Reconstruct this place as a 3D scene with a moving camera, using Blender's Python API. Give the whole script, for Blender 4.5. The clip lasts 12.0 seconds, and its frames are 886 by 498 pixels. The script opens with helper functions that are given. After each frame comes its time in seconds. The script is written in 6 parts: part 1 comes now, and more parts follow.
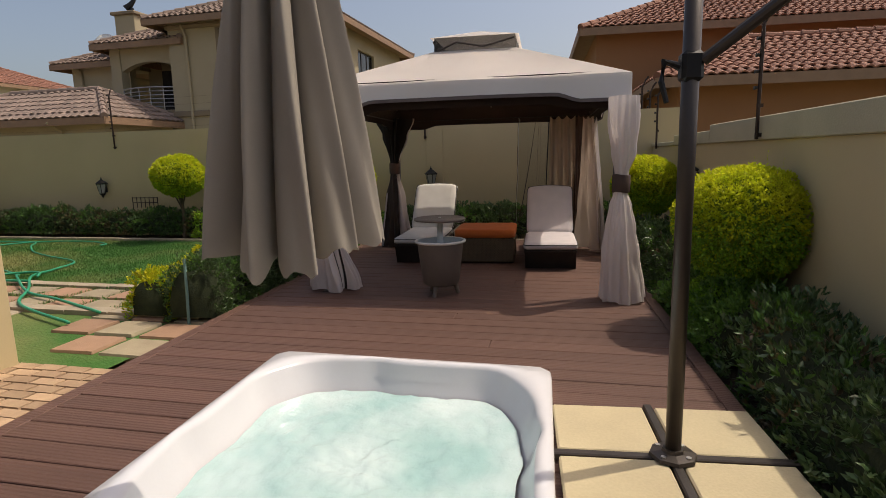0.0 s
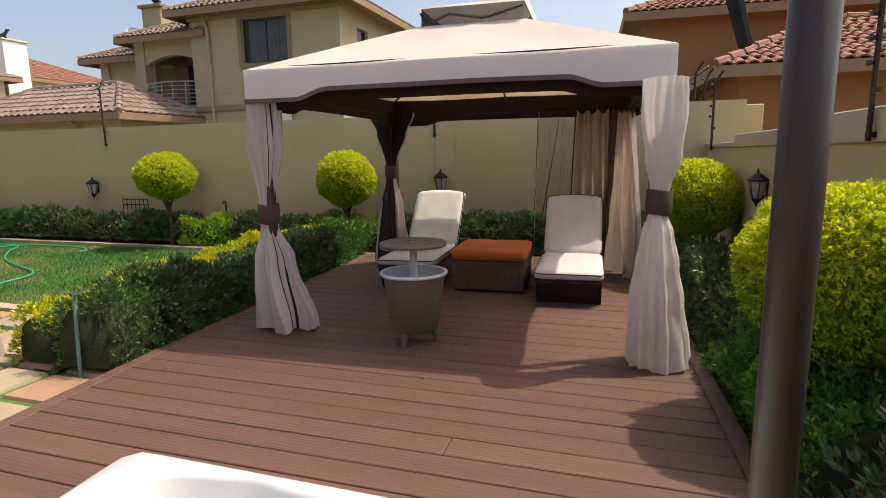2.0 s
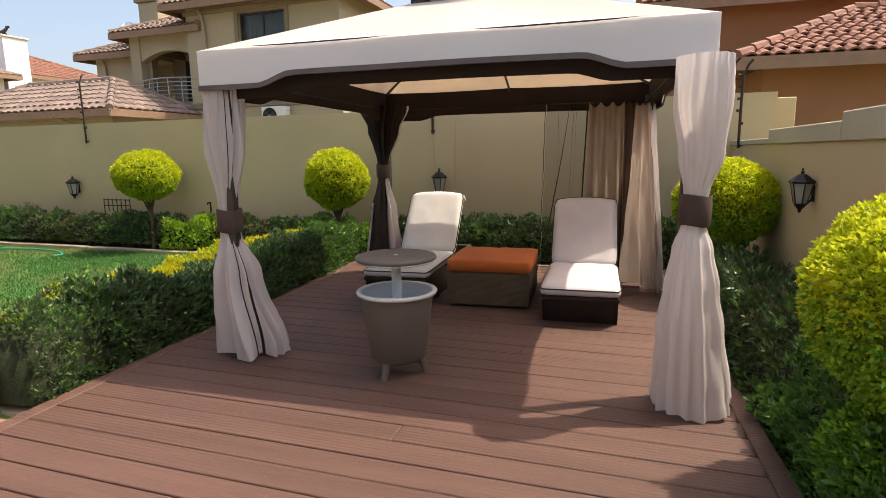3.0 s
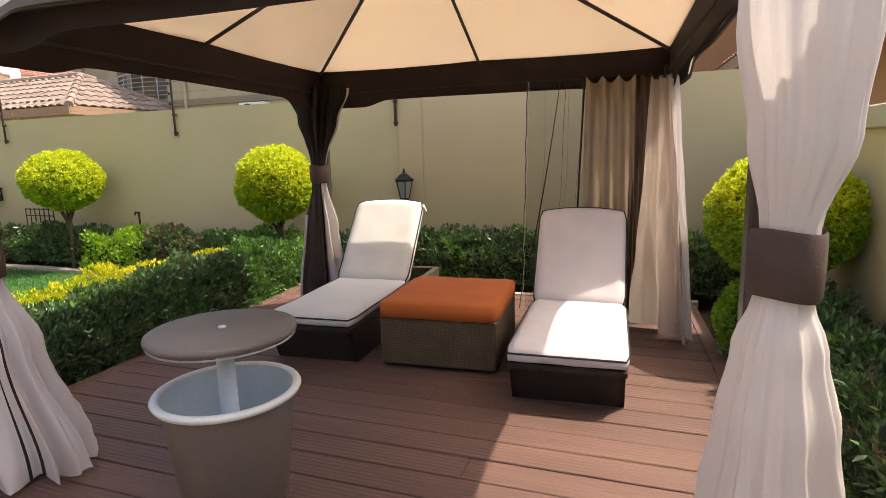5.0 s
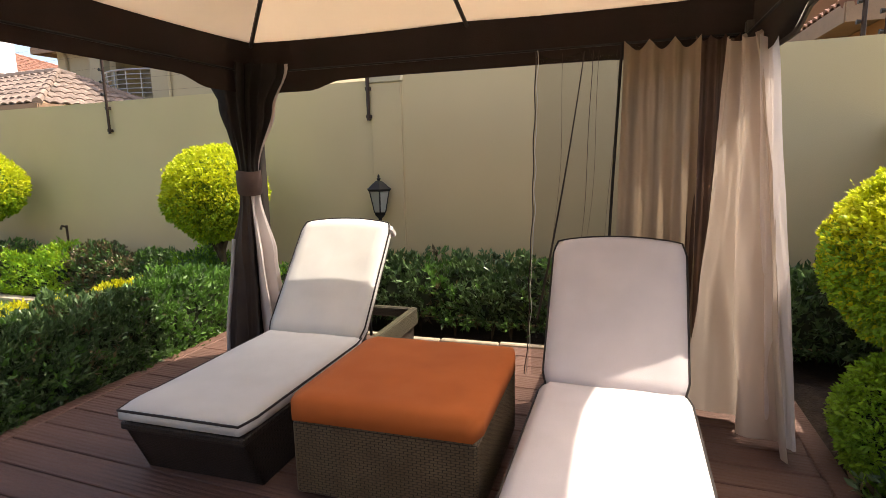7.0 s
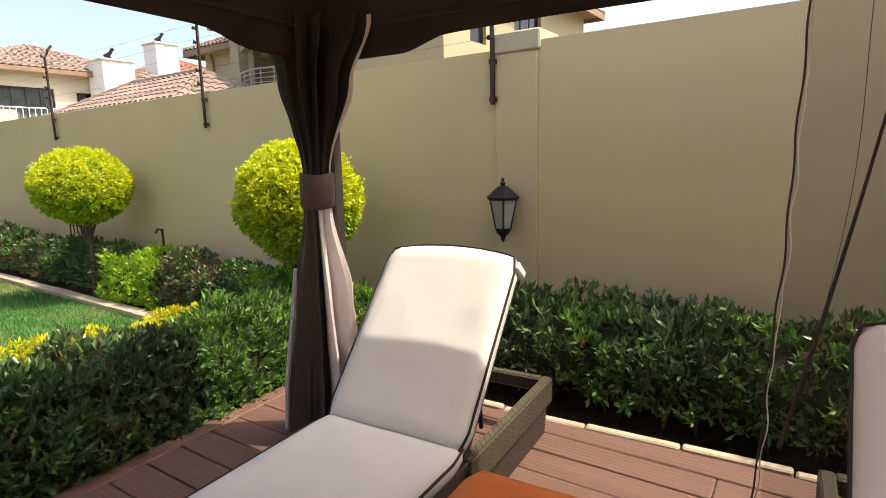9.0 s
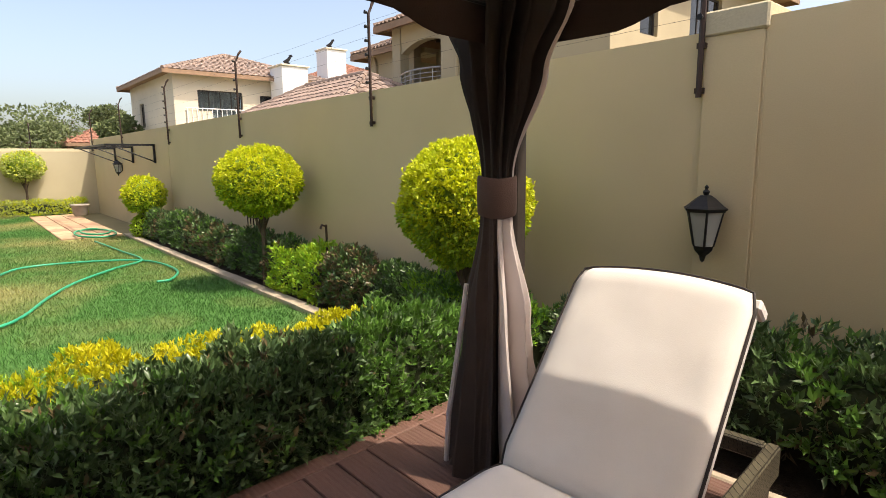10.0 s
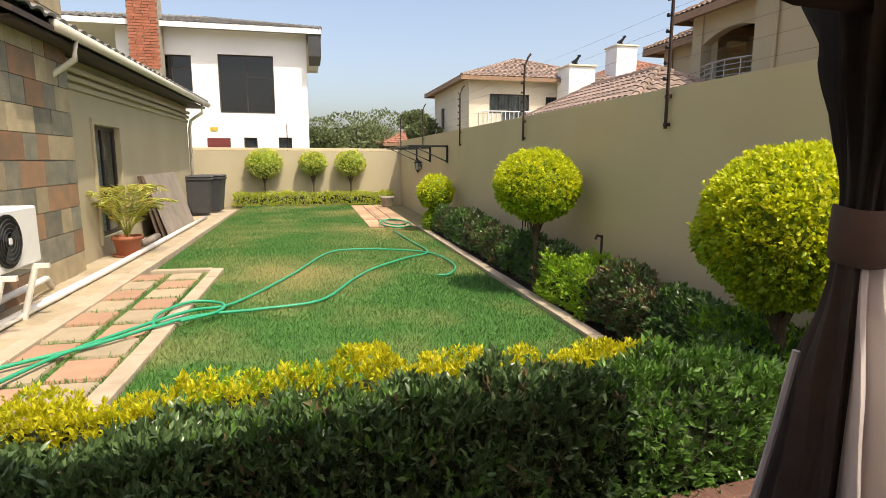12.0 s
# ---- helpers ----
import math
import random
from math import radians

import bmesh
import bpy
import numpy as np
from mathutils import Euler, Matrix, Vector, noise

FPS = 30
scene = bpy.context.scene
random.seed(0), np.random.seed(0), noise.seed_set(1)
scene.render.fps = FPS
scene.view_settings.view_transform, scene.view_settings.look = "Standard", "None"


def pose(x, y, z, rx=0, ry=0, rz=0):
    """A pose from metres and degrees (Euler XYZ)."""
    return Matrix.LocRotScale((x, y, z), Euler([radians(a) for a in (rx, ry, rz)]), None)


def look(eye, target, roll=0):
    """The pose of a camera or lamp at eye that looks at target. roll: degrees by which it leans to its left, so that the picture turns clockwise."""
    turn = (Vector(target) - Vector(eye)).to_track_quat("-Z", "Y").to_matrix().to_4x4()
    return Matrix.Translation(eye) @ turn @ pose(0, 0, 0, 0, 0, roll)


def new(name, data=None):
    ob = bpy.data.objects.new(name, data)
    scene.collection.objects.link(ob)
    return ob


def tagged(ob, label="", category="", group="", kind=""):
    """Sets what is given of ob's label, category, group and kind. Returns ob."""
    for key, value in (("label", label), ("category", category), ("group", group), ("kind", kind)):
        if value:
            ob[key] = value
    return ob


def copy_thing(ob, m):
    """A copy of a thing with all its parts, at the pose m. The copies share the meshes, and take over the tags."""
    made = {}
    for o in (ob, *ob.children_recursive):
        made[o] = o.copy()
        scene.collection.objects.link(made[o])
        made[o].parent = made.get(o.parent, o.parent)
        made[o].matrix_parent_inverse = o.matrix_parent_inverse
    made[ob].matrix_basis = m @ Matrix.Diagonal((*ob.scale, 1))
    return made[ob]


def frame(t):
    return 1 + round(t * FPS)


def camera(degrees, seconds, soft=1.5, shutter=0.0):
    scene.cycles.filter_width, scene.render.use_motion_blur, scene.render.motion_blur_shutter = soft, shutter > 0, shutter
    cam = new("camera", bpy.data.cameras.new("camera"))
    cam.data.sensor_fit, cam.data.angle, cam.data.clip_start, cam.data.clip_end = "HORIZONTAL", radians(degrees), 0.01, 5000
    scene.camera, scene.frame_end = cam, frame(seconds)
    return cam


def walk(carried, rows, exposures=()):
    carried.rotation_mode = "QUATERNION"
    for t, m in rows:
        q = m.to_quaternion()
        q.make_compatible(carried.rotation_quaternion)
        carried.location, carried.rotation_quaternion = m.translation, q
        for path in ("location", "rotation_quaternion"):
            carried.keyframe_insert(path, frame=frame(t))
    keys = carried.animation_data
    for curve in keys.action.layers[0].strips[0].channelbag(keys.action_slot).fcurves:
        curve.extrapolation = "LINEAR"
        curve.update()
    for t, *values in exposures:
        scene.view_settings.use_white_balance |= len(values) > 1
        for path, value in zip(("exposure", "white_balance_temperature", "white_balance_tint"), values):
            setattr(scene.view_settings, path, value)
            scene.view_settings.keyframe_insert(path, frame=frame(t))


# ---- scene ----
cam = camera(76.9, 12.0, soft=0.8)
PATH = [
    (0, (0.552, 0.218, 1.393), (0.088, 2.136, 1.065), -1.4),
    (0.5, (0.654, 0.582, 1.403), (0.122, 2.482, 1.074), -1.3),
    (1, (0.715, 0.982, 1.408), (0.125, 2.864, 1.077), -1.3),
    (1.5, (0.745, 1.367, 1.419), (0.136, 3.243, 1.087), -1.2),
    (2, (0.739, 1.728, 1.439), (0.123, 3.601, 1.104), -1.0),
    (2.5, (0.704, 2.09, 1.432), (0.069, 3.956, 1.095), -1.0),
    (3, (0.638, 2.413, 1.42), (-0.001, 4.278, 1.083), -0.9),
    (5, (0.636, 4.103, 1.383), (-0.049, 5.951, 1.044), -1.5),
    (5.5, (0.608, 4.466, 1.372), (-0.087, 6.311, 1.035), -1.6),
    (6, (0.548, 4.821, 1.388), (-0.159, 6.662, 1.053), -1.7),
    (6.5, (0.471, 5.174, 1.369), (-0.248, 7.011, 1.039), -1.5),
    (8.5, (-0.054, 6.493, 1.381), (-0.966, 8.241, 1.044), -1.5),
    (9, (-0.234, 6.711, 1.369), (-1.353, 8.336, 1.041), -1.4),
    (9.5, (-0.451, 6.84, 1.375), (-1.768, 8.311, 1.052), -1.0),
    (10, (-0.624, 6.889, 1.379), (-2.118, 8.179, 1.059), -0.6),
    (10.5, (-0.779, 6.94, 1.401), (-2.435, 8.014, 1.077), -0.5),
    (11, (-0.877, 7.006, 1.417), (-2.668, 7.838, 1.091), -0.5),
    (11.5, (-0.903, 6.999, 1.430), (-2.773, 7.628, 1.107), -0.2),
    (12, (-0.955, 7.037, 1.432), (-2.876, 7.488, 1.114), 0.2),
]
LIGHTS = [(0.0, -0.02, 7300, 12), (1.0, 0.28, 7300, 12), (3.0, 1.0, 7300, 11), (5.0, 1.46, 7200, 10), (8.5, 1.48, 7300, 11), (10.5, 1.05, 7400, 12), (12.0, 0.9, 7400, 12)]
walk(cam, [(t, look(eye, target, roll)) for t, eye, target, roll in PATH], LIGHTS)

# ---- light ----
SUN = Vector((0.50, 0.28, 1.0)).normalized()
world = bpy.data.worlds.new("sky")
scene.world = world
world.use_nodes = True
sky = world.node_tree.nodes.new("ShaderNodeTexSky")
sky.sky_type, sky.sun_disc = "NISHITA", False
sky.sun_elevation = math.asin(SUN.z)
sky.sun_rotation = math.atan2(SUN.x, SUN.y)
sky.air_density, sky.dust_density, sky.ozone_density = 0.85, 4.2, 0.8
back = world.node_tree.nodes["Background"]
back.inputs["Strength"].default_value = 0.15
world.node_tree.links.new(sky.outputs[0], back.inputs["Color"])
sun_data = bpy.data.lights.new("sun", "SUN")
sun_data.energy, sun_data.angle, sun_data.color = 2.6, radians(0.6), (1.0, 0.95, 0.86)
sun = new("sun", sun_data)
sun.matrix_world = look(SUN * 60, (0, 0, 0))

# ---- materials ----


def mat(name, col, col2=None, rough=0.75, scale=5.0, fine=70.0, var=0.18, bump=0.12, metal=0.0, rand=0.0,
        stretch=(1, 1, 1), through_light=0.0, through_col=None, island=0.0, fine_var=0.1, spec=0.4, bump_dist=0.01, lo=0.32, hi=0.68):
    """Two scales of colour noise, fine relief, variation from piece to piece."""
    m = bpy.data.materials.new(name)
    m.use_nodes = True
    nt = m.node_tree
    n, l = nt.nodes, nt.links
    bsdf = n["Principled BSDF"]
    geo = n.new("ShaderNodeNewGeometry")
    mp = n.new("ShaderNodeMapping")
    mp.inputs["Scale"].default_value = stretch
    l.new(geo.outputs["Position"], mp.inputs["Vector"])
    big = n.new("ShaderNodeTexNoise")
    big.inputs["Scale"].default_value, big.inputs["Detail"].default_value = scale, 5
    small = n.new("ShaderNodeTexNoise")
    small.inputs["Scale"].default_value, small.inputs["Detail"].default_value = fine, 3
    l.new(mp.outputs[0], big.inputs["Vector"])
    l.new(mp.outputs[0], small.inputs["Vector"])
    ramp = n.new("ShaderNodeMapRange")
    ramp.inputs["From Min"].default_value, ramp.inputs["From Max"].default_value = lo, hi
    l.new(big.outputs["Fac"], ramp.inputs["Value"])
    mix = n.new("ShaderNodeMix")
    mix.data_type = "RGBA"
    c2 = col2 or tuple(max(0.0, c * (1 - 2 * var)) for c in col)
    mix.inputs["A"].default_value, mix.inputs["B"].default_value = (*col, 1), (*c2, 1)
    l.new(ramp.outputs[0], mix.inputs["Factor"])
    hsv = n.new("ShaderNodeHueSaturation")
    l.new(mix.outputs["Result"], hsv.inputs["Color"])
    val = n.new("ShaderNodeMath")
    val.operation = "MULTIPLY_ADD"
    val.inputs[1].default_value, val.inputs[2].default_value = fine_var * 2, 1 - fine_var
    l.new(small.outputs["Fac"], val.inputs[0])
    last = val
    for amount, node, out in ((rand, "ShaderNodeObjectInfo", "Random"), (island, None, "Random Per Island")):
        if amount:
            src = n.new(node) if node else geo
            add = n.new("ShaderNodeMath")
            add.operation = "MULTIPLY_ADD"
            add.inputs[1].default_value = amount * 2
            off = n.new("ShaderNodeMath")
            off.operation = "SUBTRACT"
            off.inputs[1].default_value = amount
            l.new(src.outputs[out], add.inputs[0])
            l.new(last.outputs[0], off.inputs[0])
            l.new(off.outputs[0], add.inputs[2])
            last = add
    l.new(last.outputs[0], hsv.inputs["Value"])
    l.new(hsv.outputs[0], bsdf.inputs["Base Color"])
    bsdf.inputs["Roughness"].default_value = rough
    bsdf.inputs["Metallic"].default_value = metal
    bsdf.inputs["Specular IOR Level"].default_value = spec
    if bump:
        b = n.new("ShaderNodeBump")
        b.inputs["Strength"].default_value, b.inputs["Distance"].default_value = bump, bump_dist
        l.new(small.outputs["Fac"], b.inputs["Height"])
        l.new(b.outputs[0], bsdf.inputs["Normal"])
    if through_light:
        tr = n.new("ShaderNodeBsdfTranslucent")
        if through_col:
            tr.inputs["Color"].default_value = (*through_col, 1)
        else:
            l.new(hsv.outputs[0], tr.inputs["Color"])
        ms = n.new("ShaderNodeMixShader")
        ms.inputs[0].default_value = through_light
        l.new(bsdf.outputs[0], ms.inputs[1])
        l.new(tr.outputs[0], ms.inputs[2])
        l.new(ms.outputs[0], n["Material Output"].inputs["Surface"])
    return m


def glassy(name, tint=(0.9, 0.95, 0.95), clear=0.6, rough=0.03, dark=(0.02, 0.025, 0.03)):
    m = bpy.data.materials.new(name)
    m.use_nodes = True
    n, l = m.node_tree.nodes, m.node_tree.links
    b = n["Principled BSDF"]
    b.inputs["Base Color"].default_value = (*dark, 1)
    b.inputs["Roughness"].default_value = rough
    t = n.new("ShaderNodeBsdfTransparent")
    t.inputs["Color"].default_value = (*tint, 1)
    ms = n.new("ShaderNodeMixShader")
    ms.inputs[0].default_value = 1 - clear
    l.new(t.outputs[0], ms.inputs[1])
    l.new(b.outputs[0], ms.inputs[2])
    l.new(ms.outputs[0], n["Material Output"].inputs["Surface"])
    return m


def weave_material(name, c1, c2, step=55.0):
    """Flat strands woven over and under."""
    m = mat(name, c1, c2, rough=0.5, scale=9, fine=120, bump=0.0, fine_var=0.2, spec=0.35)
    n, l = m.node_tree.nodes, m.node_tree.links
    b = n["Principled BSDF"]
    geo = n.new("ShaderNodeNewGeometry")
    bricks = n.new("ShaderNodeTexBrick")
    mp = n.new("ShaderNodeMapping")
    sep = n.new("ShaderNodeSeparateXYZ")
    com = n.new("ShaderNodeCombineXYZ")
    add = n.new("ShaderNodeMath")
    l.new(geo.outputs["Position"], sep.inputs[0])
    l.new(sep.outputs["X"], add.inputs[0])
    l.new(sep.outputs["Y"], add.inputs[1])
    l.new(add.outputs[0], com.inputs["X"])
    l.new(sep.outputs["Z"], com.inputs["Y"])
    l.new(com.outputs[0], mp.inputs["Vector"])
    mp.inputs["Scale"].default_value = (step * 0.5, step, 1)
    l.new(mp.outputs[0], bricks.inputs["Vector"])
    bricks.inputs["Scale"].default_value = 1.0
    bricks.inputs["Mortar Size"].default_value = 0.09
    bricks.inputs["Mortar Smooth"].default_value = 0.6
    bricks.inputs["Brick Width"].default_value, bricks.inputs["Row Height"].default_value = 1.0, 0.6
    bump = n.new("ShaderNodeBump")
    bump.inputs["Strength"].default_value, bump.inputs["Distance"].default_value = 0.8, 0.006
    bump.invert = True
    l.new(bricks.outputs["Fac"], bump.inputs["Height"])
    l.new(bump.outputs[0], b.inputs["Normal"])
    src = b.inputs["Base Color"].links[0].from_socket
    mix = n.new("ShaderNodeMix")
    mix.data_type = "RGBA"
    l.new(bricks.outputs["Fac"], mix.inputs["Factor"])
    l.new(src, mix.inputs["A"])
    mix.inputs["B"].default_value = (*[c * 0.35 for c in c2], 1)
    l.new(mix.outputs["Result"], b.inputs["Base Color"])
    return m


M = {}
M["plaster"] = mat("beige_plaster", (0.58, 0.472, 0.28), (0.52, 0.423, 0.248), rough=0.9, scale=0.7, fine=160, bump=0.25, fine_var=0.06, bump_dist=0.004)
M["plaster_house"] = mat("ochre_plaster", (0.44, 0.375, 0.25), (0.385, 0.325, 0.215), rough=0.9, scale=0.5, fine=60, bump=0.15, fine_var=0.05)
M["plaster_trim"] = mat("taupe_plaster", (0.27, 0.215, 0.145), rough=0.9, scale=1.0, fine=60, bump=0.1, var=0.08)
M["plaster_cream"] = mat("cream_plaster", (0.66, 0.6, 0.48), rough=0.9, scale=0.6, fine=50, var=0.06, bump=0.1)
M["plaster_white"] = mat("white_plaster", (0.8, 0.8, 0.79), rough=0.9, scale=0.5, fine=50, var=0.03, bump=0.1, fine_var=0.03)
M["plaster_orange"] = mat("terracotta_plaster", (0.34, 0.17, 0.08), (0.3, 0.15, 0.07), rough=0.9, scale=0.6, fine=60, bump=0.15)
M["plaster_own"] = mat("khaki_plaster", (0.42, 0.37, 0.25), (0.37, 0.325, 0.22), rough=0.9, scale=0.8, fine=120, bump=0.2, fine_var=0.06)
M["coping"] = mat("coping_plaster", (0.5, 0.45, 0.31), (0.43, 0.38, 0.26), rough=0.9, scale=2.0, fine=90, bump=0.2)
M["fascia"] = mat("brown_fascia", (0.3, 0.19, 0.12), rough=0.7, var=0.08)
M["gutter"] = mat("cream_gutter_paint", (0.6, 0.57, 0.47), rough=0.45, var=0.05)
M["deck"] = mat("brown_composite", (0.135, 0.072, 0.055), (0.105, 0.056, 0.043), rough=0.62, scale=2.4, fine=55, bump=0.35, rand=0.09,
                stretch=(0.35, 4, 4), fine_var=0.16, spec=0.35)


def reeded(m, scale=12.0, depth=0.5):
    """Adds the fine grooves that run along moulded boards."""
    n, l = m.node_tree.nodes, m.node_tree.links
    wave = n.new("ShaderNodeTexWave")
    wave.wave_type, wave.bands_direction = "BANDS", "Y"
    wave.inputs["Scale"].default_value, wave.inputs["Distortion"].default_value = scale, 0.4
    l.new(n.new("ShaderNodeNewGeometry").outputs["Position"], wave.inputs["Vector"])
    b = n["Principled BSDF"]
    second = n.new("ShaderNodeBump")
    second.inputs["Strength"].default_value, second.inputs["Distance"].default_value = depth, 0.003
    l.new(wave.outputs["Fac"], second.inputs["Height"])
    l.new(b.inputs["Normal"].links[0].from_socket, second.inputs["Normal"])
    l.new(second.outputs[0], b.inputs["Normal"])


reeded(M["deck"])
M["joist"] = mat("dark_joist", (0.02, 0.016, 0.013), rough=0.9)
M["soil"] = mat("dark_soil", (0.055, 0.035, 0.022), (0.03, 0.02, 0.014), rough=1.0, scale=12, fine=60, bump=0.8, bump_dist=0.03)
M["kerb"] = mat("concrete_kerb", (0.42, 0.35, 0.26), (0.34, 0.28, 0.2), rough=0.95, scale=5, fine=80, bump=0.3, rand=0.06)
M["lawn"] = mat("lawn_soil", (0.045, 0.135, 0.024), (0.22, 0.21, 0.08), rough=1.0, scale=0.5, lo=0.44, hi=0.68, fine=45, bump=0.5, fine_var=0.35, bump_dist=0.03)
M["ground"] = mat("dry_ground", (0.2, 0.17, 0.1), (0.13, 0.13, 0.06), rough=1.0, scale=0.3, fine=4)
M["tile_pink"] = mat("terracotta_paver", (0.37, 0.225, 0.145), (0.32, 0.195, 0.125), rough=0.85, scale=6, fine=90, rand=0.1, bump=0.25)
M["tile_sand"] = mat("sand_paver", (0.36, 0.3, 0.2), (0.3, 0.245, 0.165), rough=0.85, scale=6, fine=90, rand=0.1, bump=0.25)
M["brick"] = mat("clay_paving_brick", (0.45, 0.31, 0.19), (0.36, 0.24, 0.15), rough=0.9, scale=8, fine=90, rand=0.22, bump=0.3)
M["slab"] = mat("cast_slab", (0.58, 0.49, 0.31), (0.5, 0.42, 0.27), rough=0.85, scale=3, fine=70, rand=0.04, bump=0.2)
M["steel"] = mat("bronze_powder_coat", (0.075, 0.062, 0.055), rough=0.42, metal=0.5, var=0.1, bump=0.05, spec=0.5)
M["black_metal"] = mat("black_metal", (0.014, 0.014, 0.015), rough=0.5, metal=0.3, var=0.1, bump=0.08)
M["rust_metal"] = mat("dark_brown_metal", (0.05, 0.03, 0.022), rough=0.5, metal=0.4, var=0.15)
M["stainless"] = mat("brushed_rail", (0.5, 0.48, 0.45), rough=0.35, metal=0.8, var=0.05)
M["canopy"] = mat("cream_canopy_fabric", (0.88, 0.86, 0.85), (0.85, 0.83, 0.82), rough=0.85, scale=2.2, fine=240, bump=0.25, through_light=0.25, through_col=(0.95, 0.82, 0.68), fine_var=0.04, bump_dist=0.002)
# tan stands in for sunlight warmed by passing through the cream canopy
M["canopy_lining"] = mat("tan_canopy_glow", (0.76, 0.655, 0.52), (0.72, 0.62, 0.49), rough=0.9, scale=2.2, fine=240, bump=0.2, through_light=0.62, through_col=(0.93, 0.84, 0.7), fine_var=0.04, bump_dist=0.002)
M["lining"] = mat("brown_valance_fabric", (0.027, 0.0145, 0.0115), rough=0.9, scale=4, fine=200, bump=0.2)
M["trim_grey"] = mat("grey_brown_piping", (0.15, 0.12, 0.115), rough=0.8, scale=4, fine=150)
M["drape"] = mat("mauve_grey_drape", (0.75, 0.685, 0.665), (0.7, 0.635, 0.615), rough=0.75, scale=2.5, fine=220, bump=0.2, through_light=0.36, fine_var=0.05, bump_dist=0.002)
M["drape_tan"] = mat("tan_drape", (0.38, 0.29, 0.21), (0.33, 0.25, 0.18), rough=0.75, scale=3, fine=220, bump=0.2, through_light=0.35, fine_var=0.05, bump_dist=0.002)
M["net"] = mat("dark_brown_net", (0.02, 0.014, 0.011), rough=0.8, scale=6, fine=260, bump=0.2, fine_var=0.2)
M["net_brown"] = mat("brown_net", (0.062, 0.043, 0.034), (0.045, 0.031, 0.025), rough=0.8, scale=6, fine=260, bump=0.2, fine_var=0.2)
M["net_corner"] = mat("chestnut_net", (0.13, 0.078, 0.058), (0.095, 0.056, 0.042), rough=0.8, scale=6, fine=260, bump=0.2, through_light=0.3, fine_var=0.15)
M["tie"] = mat("brown_tie_fabric", (0.1, 0.06, 0.048), rough=0.8, scale=5, fine=200, bump=0.2)
M["umbrella"] = mat("taupe_umbrella_fabric", (0.37, 0.33, 0.275), (0.32, 0.285, 0.24), rough=0.85, scale=2.5, fine=240, bump=0.25, through_light=0.15, fine_var=0.05, bump_dist=0.002)
M["cushion_cream"] = mat("cream_cushion_fabric", (0.6, 0.585, 0.56), (0.56, 0.545, 0.52), rough=0.85, scale=6, fine=300, bump=0.25, fine_var=0.04, bump_dist=0.003)
M["cushion_mauve"] = mat("pale_mauve_cushion_fabric", (0.6, 0.555, 0.57), (0.55, 0.51, 0.525), rough=0.85, scale=6, fine=300, bump=0.25, fine_var=0.04, bump_dist=0.003)
M["cushion_orange"] = mat("burnt_orange_fabric", (0.5, 0.13, 0.028), (0.44, 0.11, 0.022), rough=0.85, scale=5, fine=300, bump=0.3, fine_var=0.07, bump_dist=0.003)
M["piping"] = mat("dark_piping", (0.028, 0.02, 0.018), rough=0.7)
M["wicker_dark"] = weave_material("dark_wicker", (0.05, 0.036, 0.028), (0.032, 0.023, 0.018))
M["wicker_tan"] = weave_material("olive_brown_wicker", (0.17, 0.125, 0.075), (0.12, 0.085, 0.05))
M["cooler"] = mat("taupe_rattan_plastic", (0.15, 0.125, 0.11), rough=0.55, scale=5, fine=140, bump=0.3, var=0.06)
M["cooler_in"] = mat("pale_grey_plastic", (0.62, 0.62, 0.6), rough=0.4, var=0.04, bump=0.03)
M["cooler_liner"] = mat("blue_grey_plastic_liner", (0.54, 0.59, 0.62), rough=0.4, var=0.04, bump=0.03)
M["acrylic"] = mat("white_acrylic", (0.7, 0.7, 0.73), rough=0.18, var=0.01, bump=0.0, fine_var=0.02, spec=0.5)
M["lamp_glass"] = glassy("lantern_glass", clear=0.45, dark=(0.5, 0.5, 0.47), rough=0.2)
M["vent_netting"] = glassy("vent_netting", clear=0.15, dark=(0.045, 0.04, 0.035), rough=0.9, tint=(1, 1, 1))
M["pane"] = glassy("window_glass", clear=0.65)
M["pane_dark"] = glassy("tinted_window_glass", clear=0.1, dark=(0.012, 0.014, 0.016))
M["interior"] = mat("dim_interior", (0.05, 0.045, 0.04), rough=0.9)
M["sheer"] = mat("pale_curtain", (0.66, 0.68, 0.68), rough=0.9, scale=3, fine=80)
M["window_frame"] = mat("dark_window_frame", (0.045, 0.036, 0.03), rough=0.5)
M["roof_terracotta"] = mat("terracotta_roof_tile", (0.285, 0.135, 0.09), (0.22, 0.1, 0.068), rough=0.8, scale=2.5, fine=30, island=0.12, bump=0.3)
M["roof_brown"] = mat("brown_roof_tile", (0.23, 0.165, 0.13), (0.17, 0.12, 0.095), rough=0.8, scale=2.5, fine=30, island=0.12, bump=0.3)
M["roof_pale"] = mat("pale_clay_roof_tile", (0.27, 0.2, 0.165), (0.2, 0.15, 0.125), rough=0.85, scale=2.0, fine=30, island=0.2, bump=0.3)
M["roof_grey"] = mat("grey_roof_tile", (0.2, 0.2, 0.19), (0.14, 0.14, 0.135), rough=0.8, scale=2.0, fine=30, island=0.1, bump=0.3)
M["red_brick"] = mat("red_chimney_brick", (0.36, 0.13, 0.075), (0.28, 0.1, 0.06), rough=0.9, scale=6, fine=60, rand=0.15, bump=0.3)
M["stone_rust"] = mat("rust_slate", (0.29, 0.16, 0.085), (0.19, 0.135, 0.085), rough=0.75, scale=5, fine=45, rand=0.2, bump=0.5)
M["stone_sand"] = mat("sand_slate", (0.38, 0.31, 0.19), (0.28, 0.235, 0.15), rough=0.75, scale=5, fine=45, rand=0.2, bump=0.5)
